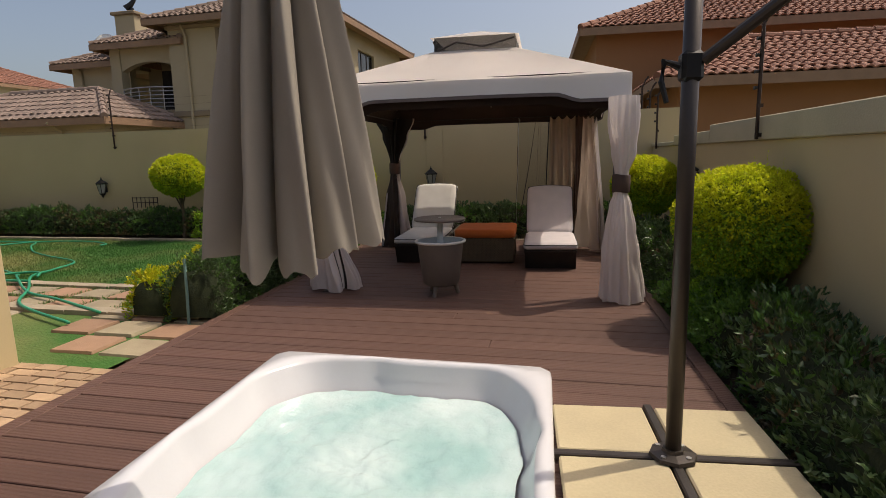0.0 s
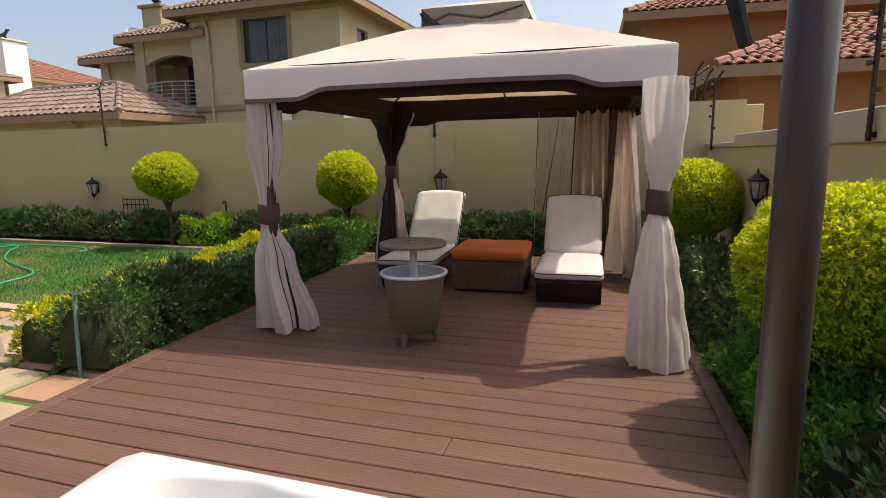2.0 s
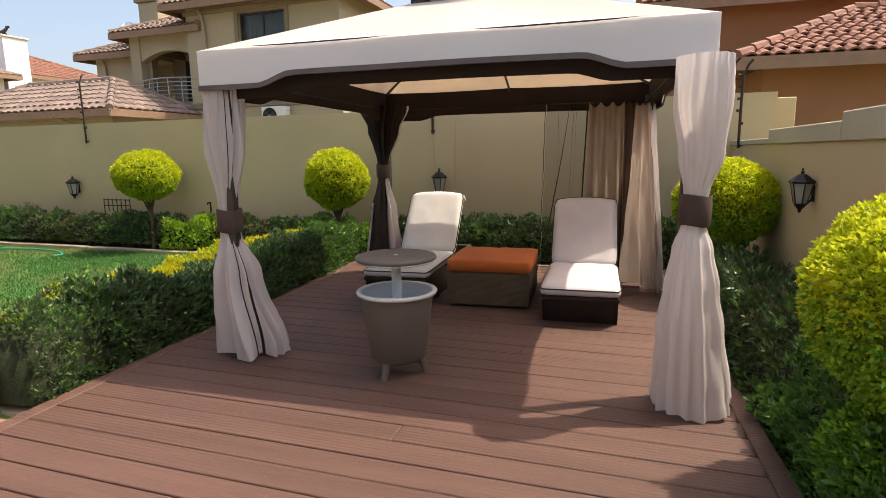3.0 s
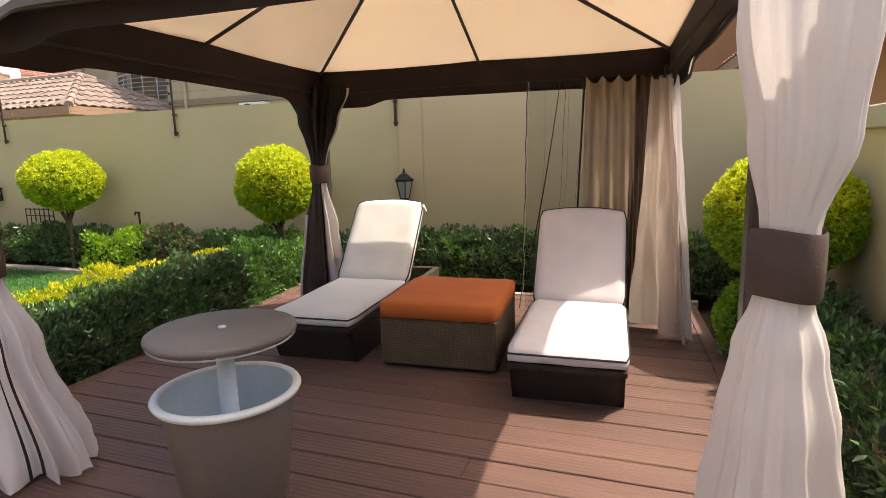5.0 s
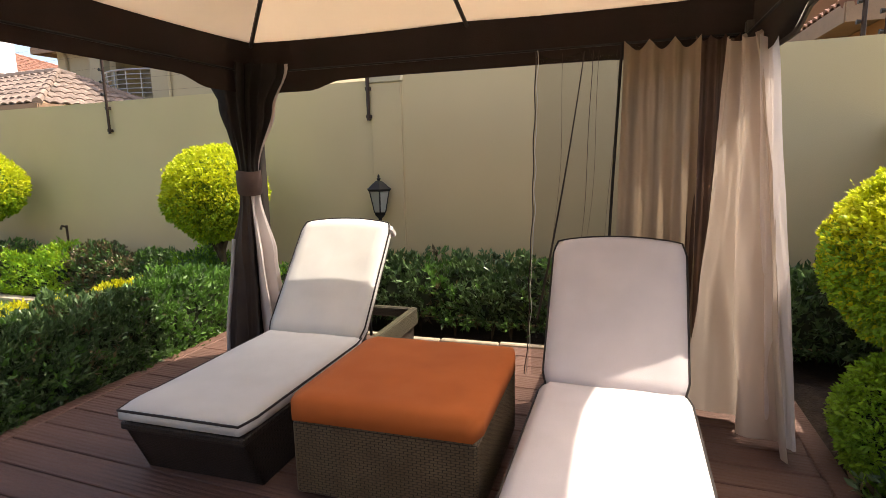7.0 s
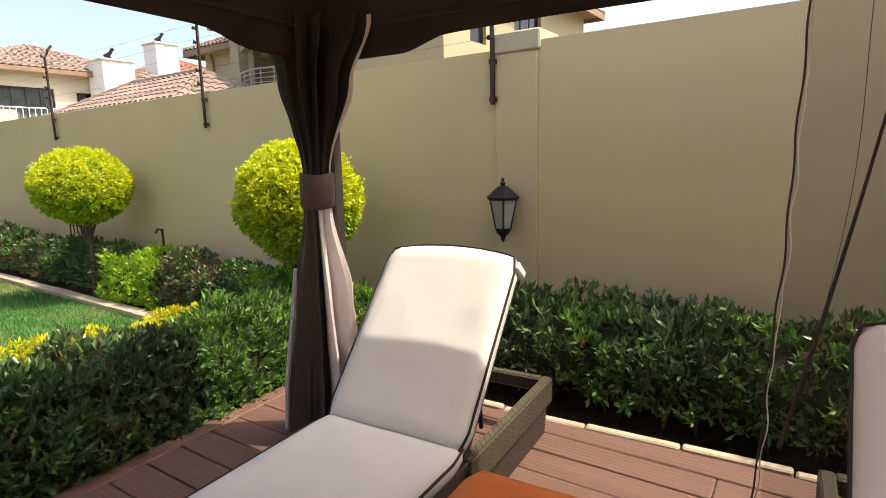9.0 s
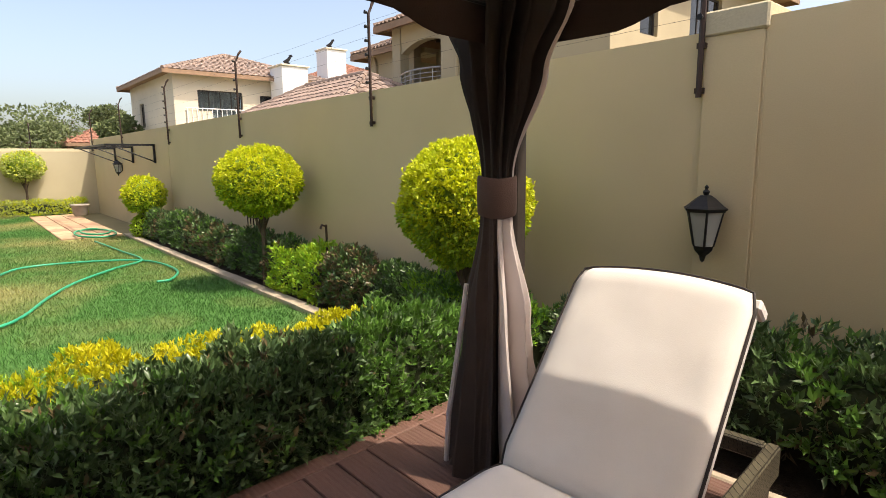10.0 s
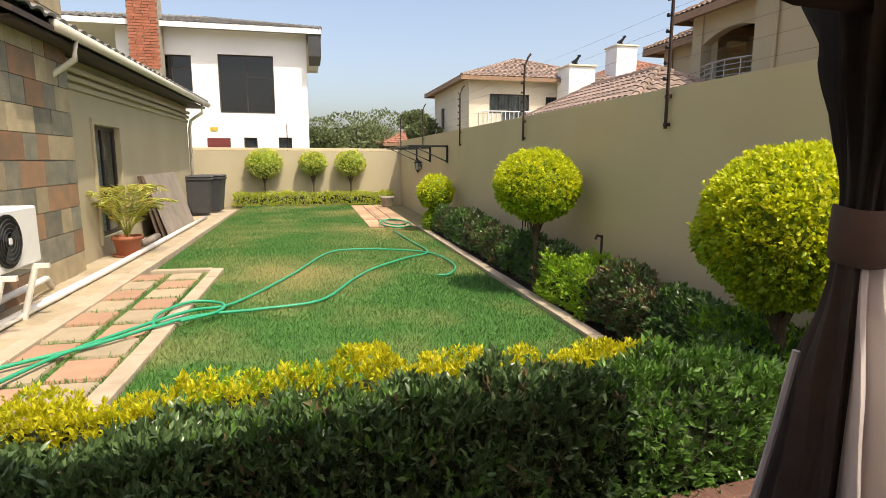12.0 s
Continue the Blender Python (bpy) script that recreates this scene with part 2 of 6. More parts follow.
# dark underside timber, with the shadow under the eave painted in
M["eave_shade_timber"] = mat("shade_darkened_timber", (0.06, 0.045, 0.035), (0.04, 0.03, 0.025), rough=0.7, scale=4, fine=60)
M["mortar"] = mat("pale_mortar", (0.4, 0.36, 0.3), rough=1.0)
M["stone"] = mat("slate_cladding", (0.22, 0.2, 0.145), (0.13, 0.13, 0.1), rough=0.75, scale=4.5, fine=40, rand=0.28, bump=0.5)
M["bark"] = mat("bark", (0.11, 0.075, 0.05), (0.07, 0.05, 0.035), rough=0.95, scale=10, fine=50, bump=0.6)
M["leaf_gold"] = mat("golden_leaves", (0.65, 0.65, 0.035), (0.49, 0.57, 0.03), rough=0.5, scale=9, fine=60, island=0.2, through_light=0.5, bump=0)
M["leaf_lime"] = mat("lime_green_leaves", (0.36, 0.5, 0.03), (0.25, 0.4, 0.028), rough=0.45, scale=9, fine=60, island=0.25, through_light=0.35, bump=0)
M["leaf_hedge_gold"] = mat("golden_hedge_leaves", (0.66, 0.6, 0.03), (0.52, 0.53, 0.028), rough=0.5, scale=9, fine=60, island=0.22, through_light=0.45, bump=0)
M["leaf_pale"] = mat("pale_variegated_leaves", (0.55, 0.58, 0.2), (0.36, 0.44, 0.1), rough=0.5, scale=9, fine=60, island=0.25, through_light=0.3, bump=0)
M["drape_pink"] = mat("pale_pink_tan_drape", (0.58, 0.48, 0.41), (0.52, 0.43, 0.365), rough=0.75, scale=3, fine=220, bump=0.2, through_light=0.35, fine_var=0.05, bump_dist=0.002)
M["board_dark"] = mat("dark_brown_board", (0.13, 0.085, 0.055), (0.08, 0.055, 0.04), rough=0.8, scale=3, fine=40)
M["leaf_mid"] = mat("fresh_green_leaves", (0.3, 0.5, 0.04), (0.2, 0.4, 0.035), rough=0.42, scale=8, fine=60, island=0.3, through_light=0.3, bump=0)
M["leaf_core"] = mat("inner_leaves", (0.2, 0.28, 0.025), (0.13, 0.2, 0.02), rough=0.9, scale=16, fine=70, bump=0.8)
M["wicker_olive"] = weave_material("dark_olive_wicker", (0.075, 0.065, 0.04), (0.05, 0.043, 0.028))
M["leaf_green"] = mat("green_leaves", (0.13, 0.27, 0.045), (0.08, 0.18, 0.032), rough=0.4, scale=8, fine=60, island=0.3, through_light=0.25, bump=0, spec=0.5)
M["leaf_dark"] = mat("dark_glossy_leaves", (0.1, 0.17, 0.058), (0.06, 0.11, 0.038), rough=0.32, scale=8, fine=60, island=0.35, through_light=0.15, bump=0, spec=0.55)
M["leaf_bronze"] = mat("bronze_new_leaves", (0.17, 0.12, 0.06), (0.11, 0.09, 0.045), rough=0.4, scale=8, fine=60, island=0.3, through_light=0.2, bump=0)
M["leaf_far"] = mat("olive_tree_leaves", (0.16, 0.2, 0.085), (0.1, 0.135, 0.055), rough=0.7, scale=2, fine=20, island=0.3, through_light=0.25, bump=0)
M["palm"] = mat("yellowing_palm_leaf", (0.32, 0.4, 0.07), (0.55, 0.46, 0.1), rough=0.5, scale=7, fine=60, island=0.3, through_light=0.3, bump=0)
# near-black filler that paints the shade deep inside hedges
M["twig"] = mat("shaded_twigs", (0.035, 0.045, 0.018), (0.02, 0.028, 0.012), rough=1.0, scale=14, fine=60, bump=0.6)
M["grass"] = mat("grass_blades", (0.065, 0.185, 0.04), (0.33, 0.31, 0.12), rough=0.6, scale=0.5, lo=0.44, hi=0.68, fine=45, island=0.3, through_light=0.3, bump=0)
M["hose"] = mat("green_hose", (0.02, 0.3, 0.16), rough=0.4, var=0.05, bump=0.05)
M["stake"] = mat("grey_green_paint", (0.16, 0.28, 0.26), rough=0.6, var=0.1)
M["pipe"] = mat("white_pvc", (0.75, 0.73, 0.68), rough=0.4, var=0.06)
M["bin"] = mat("dark_grey_plastic", (0.05, 0.052, 0.056), rough=0.55, var=0.08)
M["pot"] = mat("terracotta_pot", (0.36, 0.13, 0.07), rough=0.8, var=0.12)
M["board"] = mat("weathered_board", (0.28, 0.24, 0.2), (0.2, 0.17, 0.14), rough=0.9, scale=3, fine=40)
M["ac_white"] = mat("white_enamel", (0.75, 0.75, 0.72), rough=0.4, var=0.04)
M["stone_pot"] = mat("grey_stone_pot", (0.35, 0.31, 0.26), rough=0.9, var=0.12)

# ---- building helpers ----


def mesh_ob(name, verts, faces, material, parent=None, smooth=False):
    me = bpy.data.meshes.new(name)
    me.from_pydata([tuple(v) for v in verts], [], [tuple(f) for f in faces])
    me.materials.append(material)
    if smooth:
        me.shade_smooth()
    me.update()
    ob = new(name, me)
    if parent is not None:
        ob.parent = parent
    return ob


def part(name, bm, material, parent=None, label="", smooth=False):
    me = bpy.data.meshes.new(name)
    bmesh.ops.recalc_face_normals(bm, faces=bm.faces)
    bm.to_mesh(me)
    bm.free()
    me.materials.append(material)
    if smooth:
        me.shade_smooth()
    ob = new(name, me)
    if parent is not None:
        ob.parent = parent
    if label:
        tagged(ob, label)
    return ob


def thing(name, m, label, category, group="", kind=""):
    ob = new(name)
    ob.matrix_basis = m
    ob.empty_display_size = 0.1
    return tagged(ob, label, category, group, kind)


def add_box(bm, x0, x1, y0, y1, z0, z1, bevel=0.0, m=None, seg=1):
    mm = Matrix.LocRotScale(((x0 + x1) / 2, (y0 + y1) / 2, (z0 + z1) / 2), None, (x1 - x0, y1 - y0, z1 - z0))
    if m is not None:
        mm = m @ mm
    got = bmesh.ops.create_cube(bm, size=1, matrix=mm)
    if bevel:
        es = list({e for v in got["verts"] for e in v.link_edges})
        bmesh.ops.bevel(bm, geom=es, offset=bevel, segments=seg, affect="EDGES", profile=0.5)
    return bm


def box(x0, x1, y0, y1, z0, z1, bevel=0.0, m=None, seg=1):
    return add_box(bmesh.new(), x0, x1, y0, y1, z0, z1, bevel, m, seg)


def add_tube(bm, pts, r, n=8, r2=None):
    """A tube through points; r to r2 along it."""
    pts = [Vector(p) for p in pts]
    r2 = r if r2 is None else r2
    rings = []
    for i, p in enumerate(pts):
        d = (pts[min(i + 1, len(pts) - 1)] - pts[max(i - 1, 0)]).normalized()
        side = d.cross(Vector((0, 0, 1)) if abs(d.z) < 0.9 else Vector((1, 0, 0))).normalized()
        up = side.cross(d)
        rr = r + (r2 - r) * i / max(1, len(pts) - 1)
        rings.append([bm.verts.new(p + side * rr * math.cos(a) + up * rr * math.sin(a)) for a in (2 * math.pi * k / n for k in range(n))])
    for a, b in zip(rings, rings[1:]):
        for k in range(n):
            bm.faces.new((a[k], a[(k + 1) % n], b[(k + 1) % n], b[k]))
    bm.faces.new(rings[0][::-1])
    bm.faces.new(rings[-1])
    return bm


def tube(pts, r, n=8, r2=None):
    return add_tube(bmesh.new(), pts, r, n, r2)


def add_lathe(bm, profile, n=32, centre=(0, 0)):
    rings = []
    for r, z in profile:
        rings.append([bm.verts.new((centre[0] + r * math.cos(2 * math.pi * k / n), centre[1] + r * math.sin(2 * math.pi * k / n), z)) for k in range(n)])
    for a, b in zip(rings, rings[1:]):
        for k in range(n):
            bm.faces.new((a[k], a[(k + 1) % n], b[(k + 1) % n], b[k]))
    return bm


def lathe(profile, n=32, centre=(0, 0)):
    return add_lathe(bmesh.new(), profile, n, centre)


def wall(name, p0, p1, z0, z1, thick, material, holes=(), parent=None):
    """An upright wall from p0 to p1 (its face), thick to its left, with openings (a0, a1, h0, h1) through it."""
    p0, p1 = Vector((*p0, 0)), Vector((*p1, 0))
    d = (p1 - p0).normalized()
    nrm = Vector((-d.y, d.x, 0))
    length = (p1 - p0).length
    xs = sorted({0.0, length, *[min(max(h[0], 0), length) for h in holes], *[min(max(h[1], 0), length) for h in holes]})
    zs = sorted({z0, z1, *[h[2] for h in holes], *[h[3] for h in holes]})

    def solid(i, j):
        if not (0 <= i < len(xs) - 1 and 0 <= j < len(zs) - 1):
            return False
        cx, cz = (xs[i] + xs[i + 1]) / 2, (zs[j] + zs[j + 1]) / 2
        return not any(h[0] < cx < h[1] and h[2] < cz < h[3] for h in holes)
    verts, faces, idx = [], [], {}

    def vid(i, j, k):
        if (i, j, k) not in idx:
            q = p0 + d * xs[i] + nrm * (thick * k)
            idx[(i, j, k)] = len(verts)
            verts.append((q.x, q.y, zs[j]))
        return idx[(i, j, k)]
    for i in range(len(xs) - 1):
        for j in range(len(zs) - 1):
            if not solid(i, j):
                continue
            faces.append((vid(i, j, 0), vid(i + 1, j, 0), vid(i + 1, j + 1, 0), vid(i, j + 1, 0)))
            faces.append((vid(i, j, 1), vid(i, j + 1, 1), vid(i + 1, j + 1, 1), vid(i + 1, j, 1)))
            if not solid(i - 1, j):
                faces.append((vid(i, j, 0), vid(i, j + 1, 0), vid(i, j + 1, 1), vid(i, j, 1)))
            if not solid(i + 1, j):
                faces.append((vid(i + 1, j, 0), vid(i + 1, j, 1), vid(i + 1, j + 1, 1), vid(i + 1, j + 1, 0)))
            if not solid(i, j - 1):
                faces.append((vid(i, j, 0), vid(i, j, 1), vid(i + 1, j, 1), vid(i + 1, j, 0)))
            if not solid(i, j + 1):
                faces.append((vid(i, j + 1, 0), vid(i + 1, j + 1, 0), vid(i + 1, j + 1, 1), vid(i, j + 1, 1)))
    return mesh_ob(name, verts, faces, material, parent)


rng = np.random.default_rng(7)


def leaves(name, pos, nrm, size, material, parent=None, wide=0.5, spread=0.7, droop=0.0):
    """One mesh of many small folded leaves at pos, growing roughly along nrm."""
    k = len(pos)
    d = nrm + rng.normal(0, spread, (k, 3))
    d[:, 2] -= droop
    d /= np.linalg.norm(d, axis=1)[:, None]
    s = np.cross(d, rng.normal(0, 1, (k, 3)))
    s /= np.linalg.norm(s, axis=1)[:, None]
    up = np.cross(s, d)
    ln = (size * rng.uniform(0.65, 1.3, k))[:, None]
    w = ln * wide * 0.5
    v = np.empty((k, 5, 3))
    v[:, 0] = pos
    v[:, 1] = pos + d * ln * 0.5 + s * w + up * ln * 0.08
    v[:, 2] = pos + d * ln - up * ln * 0.08
    v[:, 3] = pos + d * ln * 0.5 - s * w + up * ln * 0.08
    v[:, 4] = pos + d * ln * 0.5
    base = np.arange(k)[:, None] * 5
    f = np.concatenate([base + np.array([[0, 1, 4]]), base + np.array([[1, 2, 4]]), base + np.array([[2, 3, 4]]), base + np.array([[3, 0, 4]])], axis=0)
    me = bpy.data.meshes.new(name)
    me.vertices.add(k * 5)
    me.vertices.foreach_set("co", v.reshape(-1))
    me.loops.add(len(f) * 3)
    me.loops.foreach_set("vertex_index", f.reshape(-1).astype(np.int32))
    me.polygons.add(len(f))
    me.polygons.foreach_set("loop_start", np.arange(0, len(f) * 3, 3, dtype=np.int32))
    me.update(calc_edges=True)
    me.materials.append(material)
    ob = new(name, me)
    if parent is not None:
        ob.parent = parent
    return tagged(ob, kind="stuff")


DECK = pose(-0.6, 7.05, 0, 0, 0, 3.8)


def on_deck(u, v, z=0.0, turn=0.0):
    return DECK @ pose(u, v, z, 0, 0, turn)

# ---- ground and boundary walls ----
GROUND = -0.1


def sheet(name, x0, x1, y0, y1, z, material, n=1):
    vs = [(x0 + (x1 - x0) * i / n, y0 + (y1 - y0) * j / n, z) for j in range(n + 1) for i in range(n + 1)]
    fs = [(j * (n + 1) + i, j * (n + 1) + i + 1, (j + 1) * (n + 1) + i + 1, (j + 1) * (n + 1) + i) for j in range(n) for i in range(n)]
    return mesh_ob(name, vs, fs, material)


tagged(sheet("ground", -900, 900, -900, 900, -0.16, M["ground"]), "dry olive-brown ground reaching the horizon", "ground", kind="structure")
tagged(sheet("lawn", -20.3, -3.05, 4.9, 9.32, GROUND, M["lawn"], 4), "green lawn with straw-coloured dry patches", "lawn", kind="structure")
bed_verts = [(-13.3, 9.42, -0.09), (1.9, 9.28, -0.09), (1.9, 10.1, -0.09), (-13.3, 10.1, -0.09)]
tagged(mesh_ob("soil_bed", bed_verts, [(0, 1, 2, 3)], M["soil"]), "bare dark soil bed along the wall", "soil", kind="structure")
bed2 = DECK @ Vector((1.8, -9, 0)), DECK @ Vector((2.6, -9, 0)), DECK @ Vector((2.6, 2.2, 0)), DECK @ Vector((1.8, 2.2, 0))
tagged(mesh_ob("soil_bed_side", [(p.x, p.y, -0.085) for p in bed2], [(0, 1, 2, 3)], M["soil"]), "dark soil bed between deck and side wall", "soil", kind="structure")
bed3 = DECK @ Vector((-2.95, -2.35, 0)), DECK @ Vector((-2.2, -2.35, 0)), DECK @ Vector((-2.2, 2.3, 0)), DECK @ Vector((-2.95, 2.3, 0))
tagged(mesh_ob("soil_bed_lawn", [(p.x, p.y, -0.083) for p in bed3], [(0, 1, 2, 3)], M["soil"]), "dark soil bed between deck and lawn", "soil", kind="structure")

wn = wall("wall_north", (-1.8, 10.1), (-20.8, 10.1), -0.16, 2.05, -0.22, M["plaster"])
tagged(wn, "long beige plastered garden wall", "wall", kind="structure")
wn2 = wall("wall_north_east", (2.2, 10.1), (-1.8, 10.1), -0.16, 2.08, -0.22, M["plaster"])
tagged(wn2, "beige plastered garden wall beside the gazebo", "wall", kind="structure")
pier = part("pilaster", box(-2.1, -1.8, 10.085, 10.36, -0.16, 2.02, 0.004), M["plaster"])
tagged(pier, "shallow beige wall pier with a capping", "pier", kind="structure")
part("cap", box(-2.12, -1.78, 10.07, 10.38, 2.02, 2.15, 0.01), M["coping"], pier)
# khaki instead of the beige plaster: this wall's dimmer light is painted in
we = wall("wall_west", (-20.6, 10.1), (-20.6, 2.0), -0.16, 1.68, 0.22, M["plaster_own"])
tagged(we, "far beige garden wall, darker plaster for its weaker light, with a pale coping", "wall", kind="structure")
part("coping", box(-20.85, -20.52, 2.0, 10.09, 1.68, 1.78, 0.015), M["coping"], we)
for yy in (9.3, 6.3, 3.6):
    part("pier", box(-20.58, -20.5, yy - 0.12, yy + 0.12, -0.16, 1.68, 0.01), M["plaster_own"], we)
a, b = DECK @ Vector((2.58, -10, 0)), DECK @ Vector((2.55, 3.02, 0))
ws = wall("wall_east", (a.x, a.y), (b.x, b.y), -0.16, 1.46, -0.24, M["plaster"])
tagged(ws, "beige plastered side wall with a stepped pale parapet", "wall", kind="structure")
for v0, v1, top in ((-10, -0.3, 1.66), (-0.3, 1.35, 1.6), (1.35, 3.02, 1.52)):
    pr = box(2.53, 2.8, v0, v1, 1.462, top, 0.008, DECK)
    part("parapet", pr, M["coping"], ws)
side_pier = part("corner_pier", box(1.95, 2.45, 10.33, 10.75, -0.16, 2.03, 0.01), M["plaster"])
tagged(side_pier, "beige corner pier of the neighbouring wall", "pier", kind="structure")
for k, (x, c) in enumerate(((-12.55, 0), (-1.79, 1))):
    tagged(part("wall_joint", box(x - 0.004, x + 0.004, 10.095, 10.1, -0.1, 2.0), M["plaster"], wn if k == 0 else wn2))

# kerbs
kerb = thing("kerb", pose(0, 0, 0), "pale concrete lawn edging stones", "kerb", kind="structure")
stone_me = None


def kerb_run(x0, y0, x1, y1, w=0.13, step=0.52, top=-0.05):
    global stone_me
    d = Vector((x1 - x0, y1 - y0, 0))
    n = max(1, round(d.length / step))
    ang = math.degrees(math.atan2(d.y, d.x))
    if stone_me is None:
        tmp = part("stone", box(-0.5, 0.5, -0.5, 0.5, -0.15, 0.0, 0.012), M["kerb"], kerb)
        stone_me = tmp.data
        bpy.data.objects.remove(tmp)
    for i in range(n):
        p = Vector((x0, y0, 0)) + d * ((i + 0.5) / n)
        o = new("stone", stone_me)
        o.parent = kerb
        o.matrix_basis = pose(p.x, p.y, top + random.uniform(-0.004, 0.004), 0, 0, ang + random.uniform(-0.4, 0.4)) @ Matrix.Diagonal((d.length / n - 0.008, w, 1, 1))


kerb_run(-13.3, 9.38, -2.6, 9.36)
kerb_run(-18.2, 4.82, -2.9, 4.66 + 0.05, w=0.16)
kerb_run(-8.95, 5.76, -3.15, 5.68, w=0.15, step=0.6)
kerb_run(-8.95, 4.92, -8.95, 5.68, w=0.14)
kerb_run(-20.0, 4.9, -20.0, 8.2, w=0.12)
white_kerb = thing("deck_edging", pose(0, 0, 0), "pale rough edging behind the deck", "edging", kind="structure")
for i in range(9):
    u0 = -2.2 + i * 0.45
    part("stone", box(u0, u0 + 0.44, 2.235, 2.285, -0.1, 0.008 + 0.006 * (i % 3), 0.008, DECK), M["kerb"], white_kerb)

# stepping-stone path, brick apron, far paved corner
path = thing("pavement_path", pose(0, 0, 0), "pink and sand square pavers set in grass", "paving", kind="structure")
paver = {}
for key in ("tile_pink", "tile_sand"):
    tmp = part("paver", box(-0.5, 0.5, -0.5, 0.5, -0.06, 0, 0.02), M[key], path)
    paver[key] = tmp.data
    bpy.data.objects.remove(tmp)
for i in range(13):
    for j in range(2 if i < 11 else 3):
        x, y = -8.6 + i * 0.475, 5.40 - j * 0.44
        if i >= 10:
            x, y = -3.95 + (i - 10) * 0.47 + 0.1, 4.72 - j * 0.43
        o = new("paver", paver["tile_pink" if (i + j) % 2 else "tile_sand"])
        o.parent = path
        o.matrix_basis = pose(x, y, GROUND + 0.03 + random.uniform(-0.006, 0.006), random.uniform(-0.6, 0.6), random.uniform(-0.6, 0.6), random.uniform(-1.5, 1.5)) @ Matrix.Diagonal((0.41, 0.37, 1, 1))
tagged(sheet("path_bed", -8.9, -2.8, 3.3, 5.7, GROUND + 0.006, M["lawn"], 2), "grass between the pavers", "grass", kind="structure")
apron = thing("pavement_apron", pose(0, 0, 0), "worn clay brick paving beside the deck", "paving", kind="structure")
tmp = part("brick", box(-0.5, 0.5, -0.5, 0.5, -0.05, 0, 0.03), M["brick"], apron)
brick_me = tmp.data
bpy.data.objects.remove(tmp)
for i in range(9):
    for j in range(27):
        o = new("brick", brick_me)
        o.parent = apron
        o.matrix_basis = pose(-4.3 + i * 0.222 + (j % 2) * 0.11, 0.45 + j * 0.111, GROUND + 0.036 + random.uniform(-0.003, 0.003), 0, 0, random.uniform(-1, 1)) @ Matrix.Diagonal((0.212, 0.1, 1, 1))
tagged(sheet("apron_bed", -4.5, -2.2, -3.0, 3.42, GROUND + 0.012, M["kerb"], 1), "sand bed under the brick paving", "sand", kind="structure")
strip = thing("pavement_house", pose(0, 0, 0), "sandy paving strip along the house wall", "paving", kind="structure")
for i in range(34):
    part("slab", box(-18.6 + i * 0.4, -18.21 + i * 0.4, 3.86, 4.74, -0.2, GROUND + 0.02 + 0.004 * (i % 3), 0.01), M["tile_sand" if i % 3 else "kerb"], strip)
corner = thing("pavement_corner", pose(0, 0, 0), "pale pink paved corner at the end of the lawn", "paving", kind="structure")
for i in range(12):
    for j in range(3):
        part("slab", box(-19.4 + i * 0.5, -18.92 + i * 0.5, 8.27 + j * 0.36, 8.61 + j * 0.36, -0.2, GROUND + 0.03 + 0.003 * ((i + j) % 3), 0.012), M["tile_pink" if (i + j) % 4 == 0 else "brick"], corner)

# ---- gazebo ----
EAVE, HALF = 2.1, 1.53
gaz = thing("gazebo", pose(-0.625, 7.19, 0, 0, 0, 3.2) @ Matrix.Diagonal((1.018, 1.055, 1, 1)), "square metal gazebo with a cream fabric canopy and tied drapes", "gazebo")


def roof_panel(h0, z0, h1, z1, sag, n=14, m=8, thick=0.012):
    """Four sloping fabric panels between two squares, sagging a little."""
    bm = bmesh.new()
    for side in range(4):
        rot = Matrix.Rotation(side * math.pi / 2, 4, "Z")
        for layer in (0, 1):
            grid = []
            for j in range(m + 1):
                t = j / m
                h = h0 + (h1 - h0) * t
                row = []
                for i in range(n + 1):
                    s = i / n * 2 - 1
                    bay = 1 - (2 * abs(s) - 1) ** 2
                    drop = (sag * math.sin(math.pi * t) + 0.25 * sag * (1 - t)) * bay
                    row.append(bm.verts.new(rot @ Vector((s * h, -h, z0 + (z1 - z0) * t - drop - layer * thick))))
                grid.append(row)
            for j in range(m):
                for i in range(n):
                    bm.faces.new((grid[j][i], grid[j][i + 1], grid[j + 1][i + 1], grid[j + 1][i]))
    return bm


part("canopy", roof_panel(HALF, EAVE, 0.46, 2.57, 0.045, thick=0.0), M["canopy"], gaz, "cream fabric roof", True)


# added layer: carries the canopy's warm inner glow as its own colour
part("canopy_lining", roof_panel(HALF - 0.09, EAVE + 0.022, 0.44, 2.545, 0.045, thick=0.0), M["canopy_lining"], gaz, "added tan layer under the roof, coloured like sun glowing through", True)


def valance(off, z_top, z_end, z_mid, side):
    bm = bmesh.new()
    if True:
        rot = Matrix.Rotation(side * math.pi / 2, 4, "Z")
        n = 48
        rows = []
        for i in range(n + 1):
            s = i / n * 2 - 1
            t = min(1, max(0, (0.72 - abs(s)) / 0.16))
            t = t * t * (3 - 2 * t)
            zb = z_end + (z_mid - z_end) * t * (0.8 + 0.2 * (1 - s * s))
            wob = 0.006 * math.sin(s * 9 + side)
            rows.append([bm.verts.new(rot @ Vector((s * off, -off - wob * q, z_top + (zb - z_top) * q + 0.0))) for q in (0, 0.5, 1)])
        for a, b in zip(rows, rows[1:]):
            for q in range(2):
                bm.faces.new((a[q], b[q], b[q + 1], a[q + 1]))
    return bm


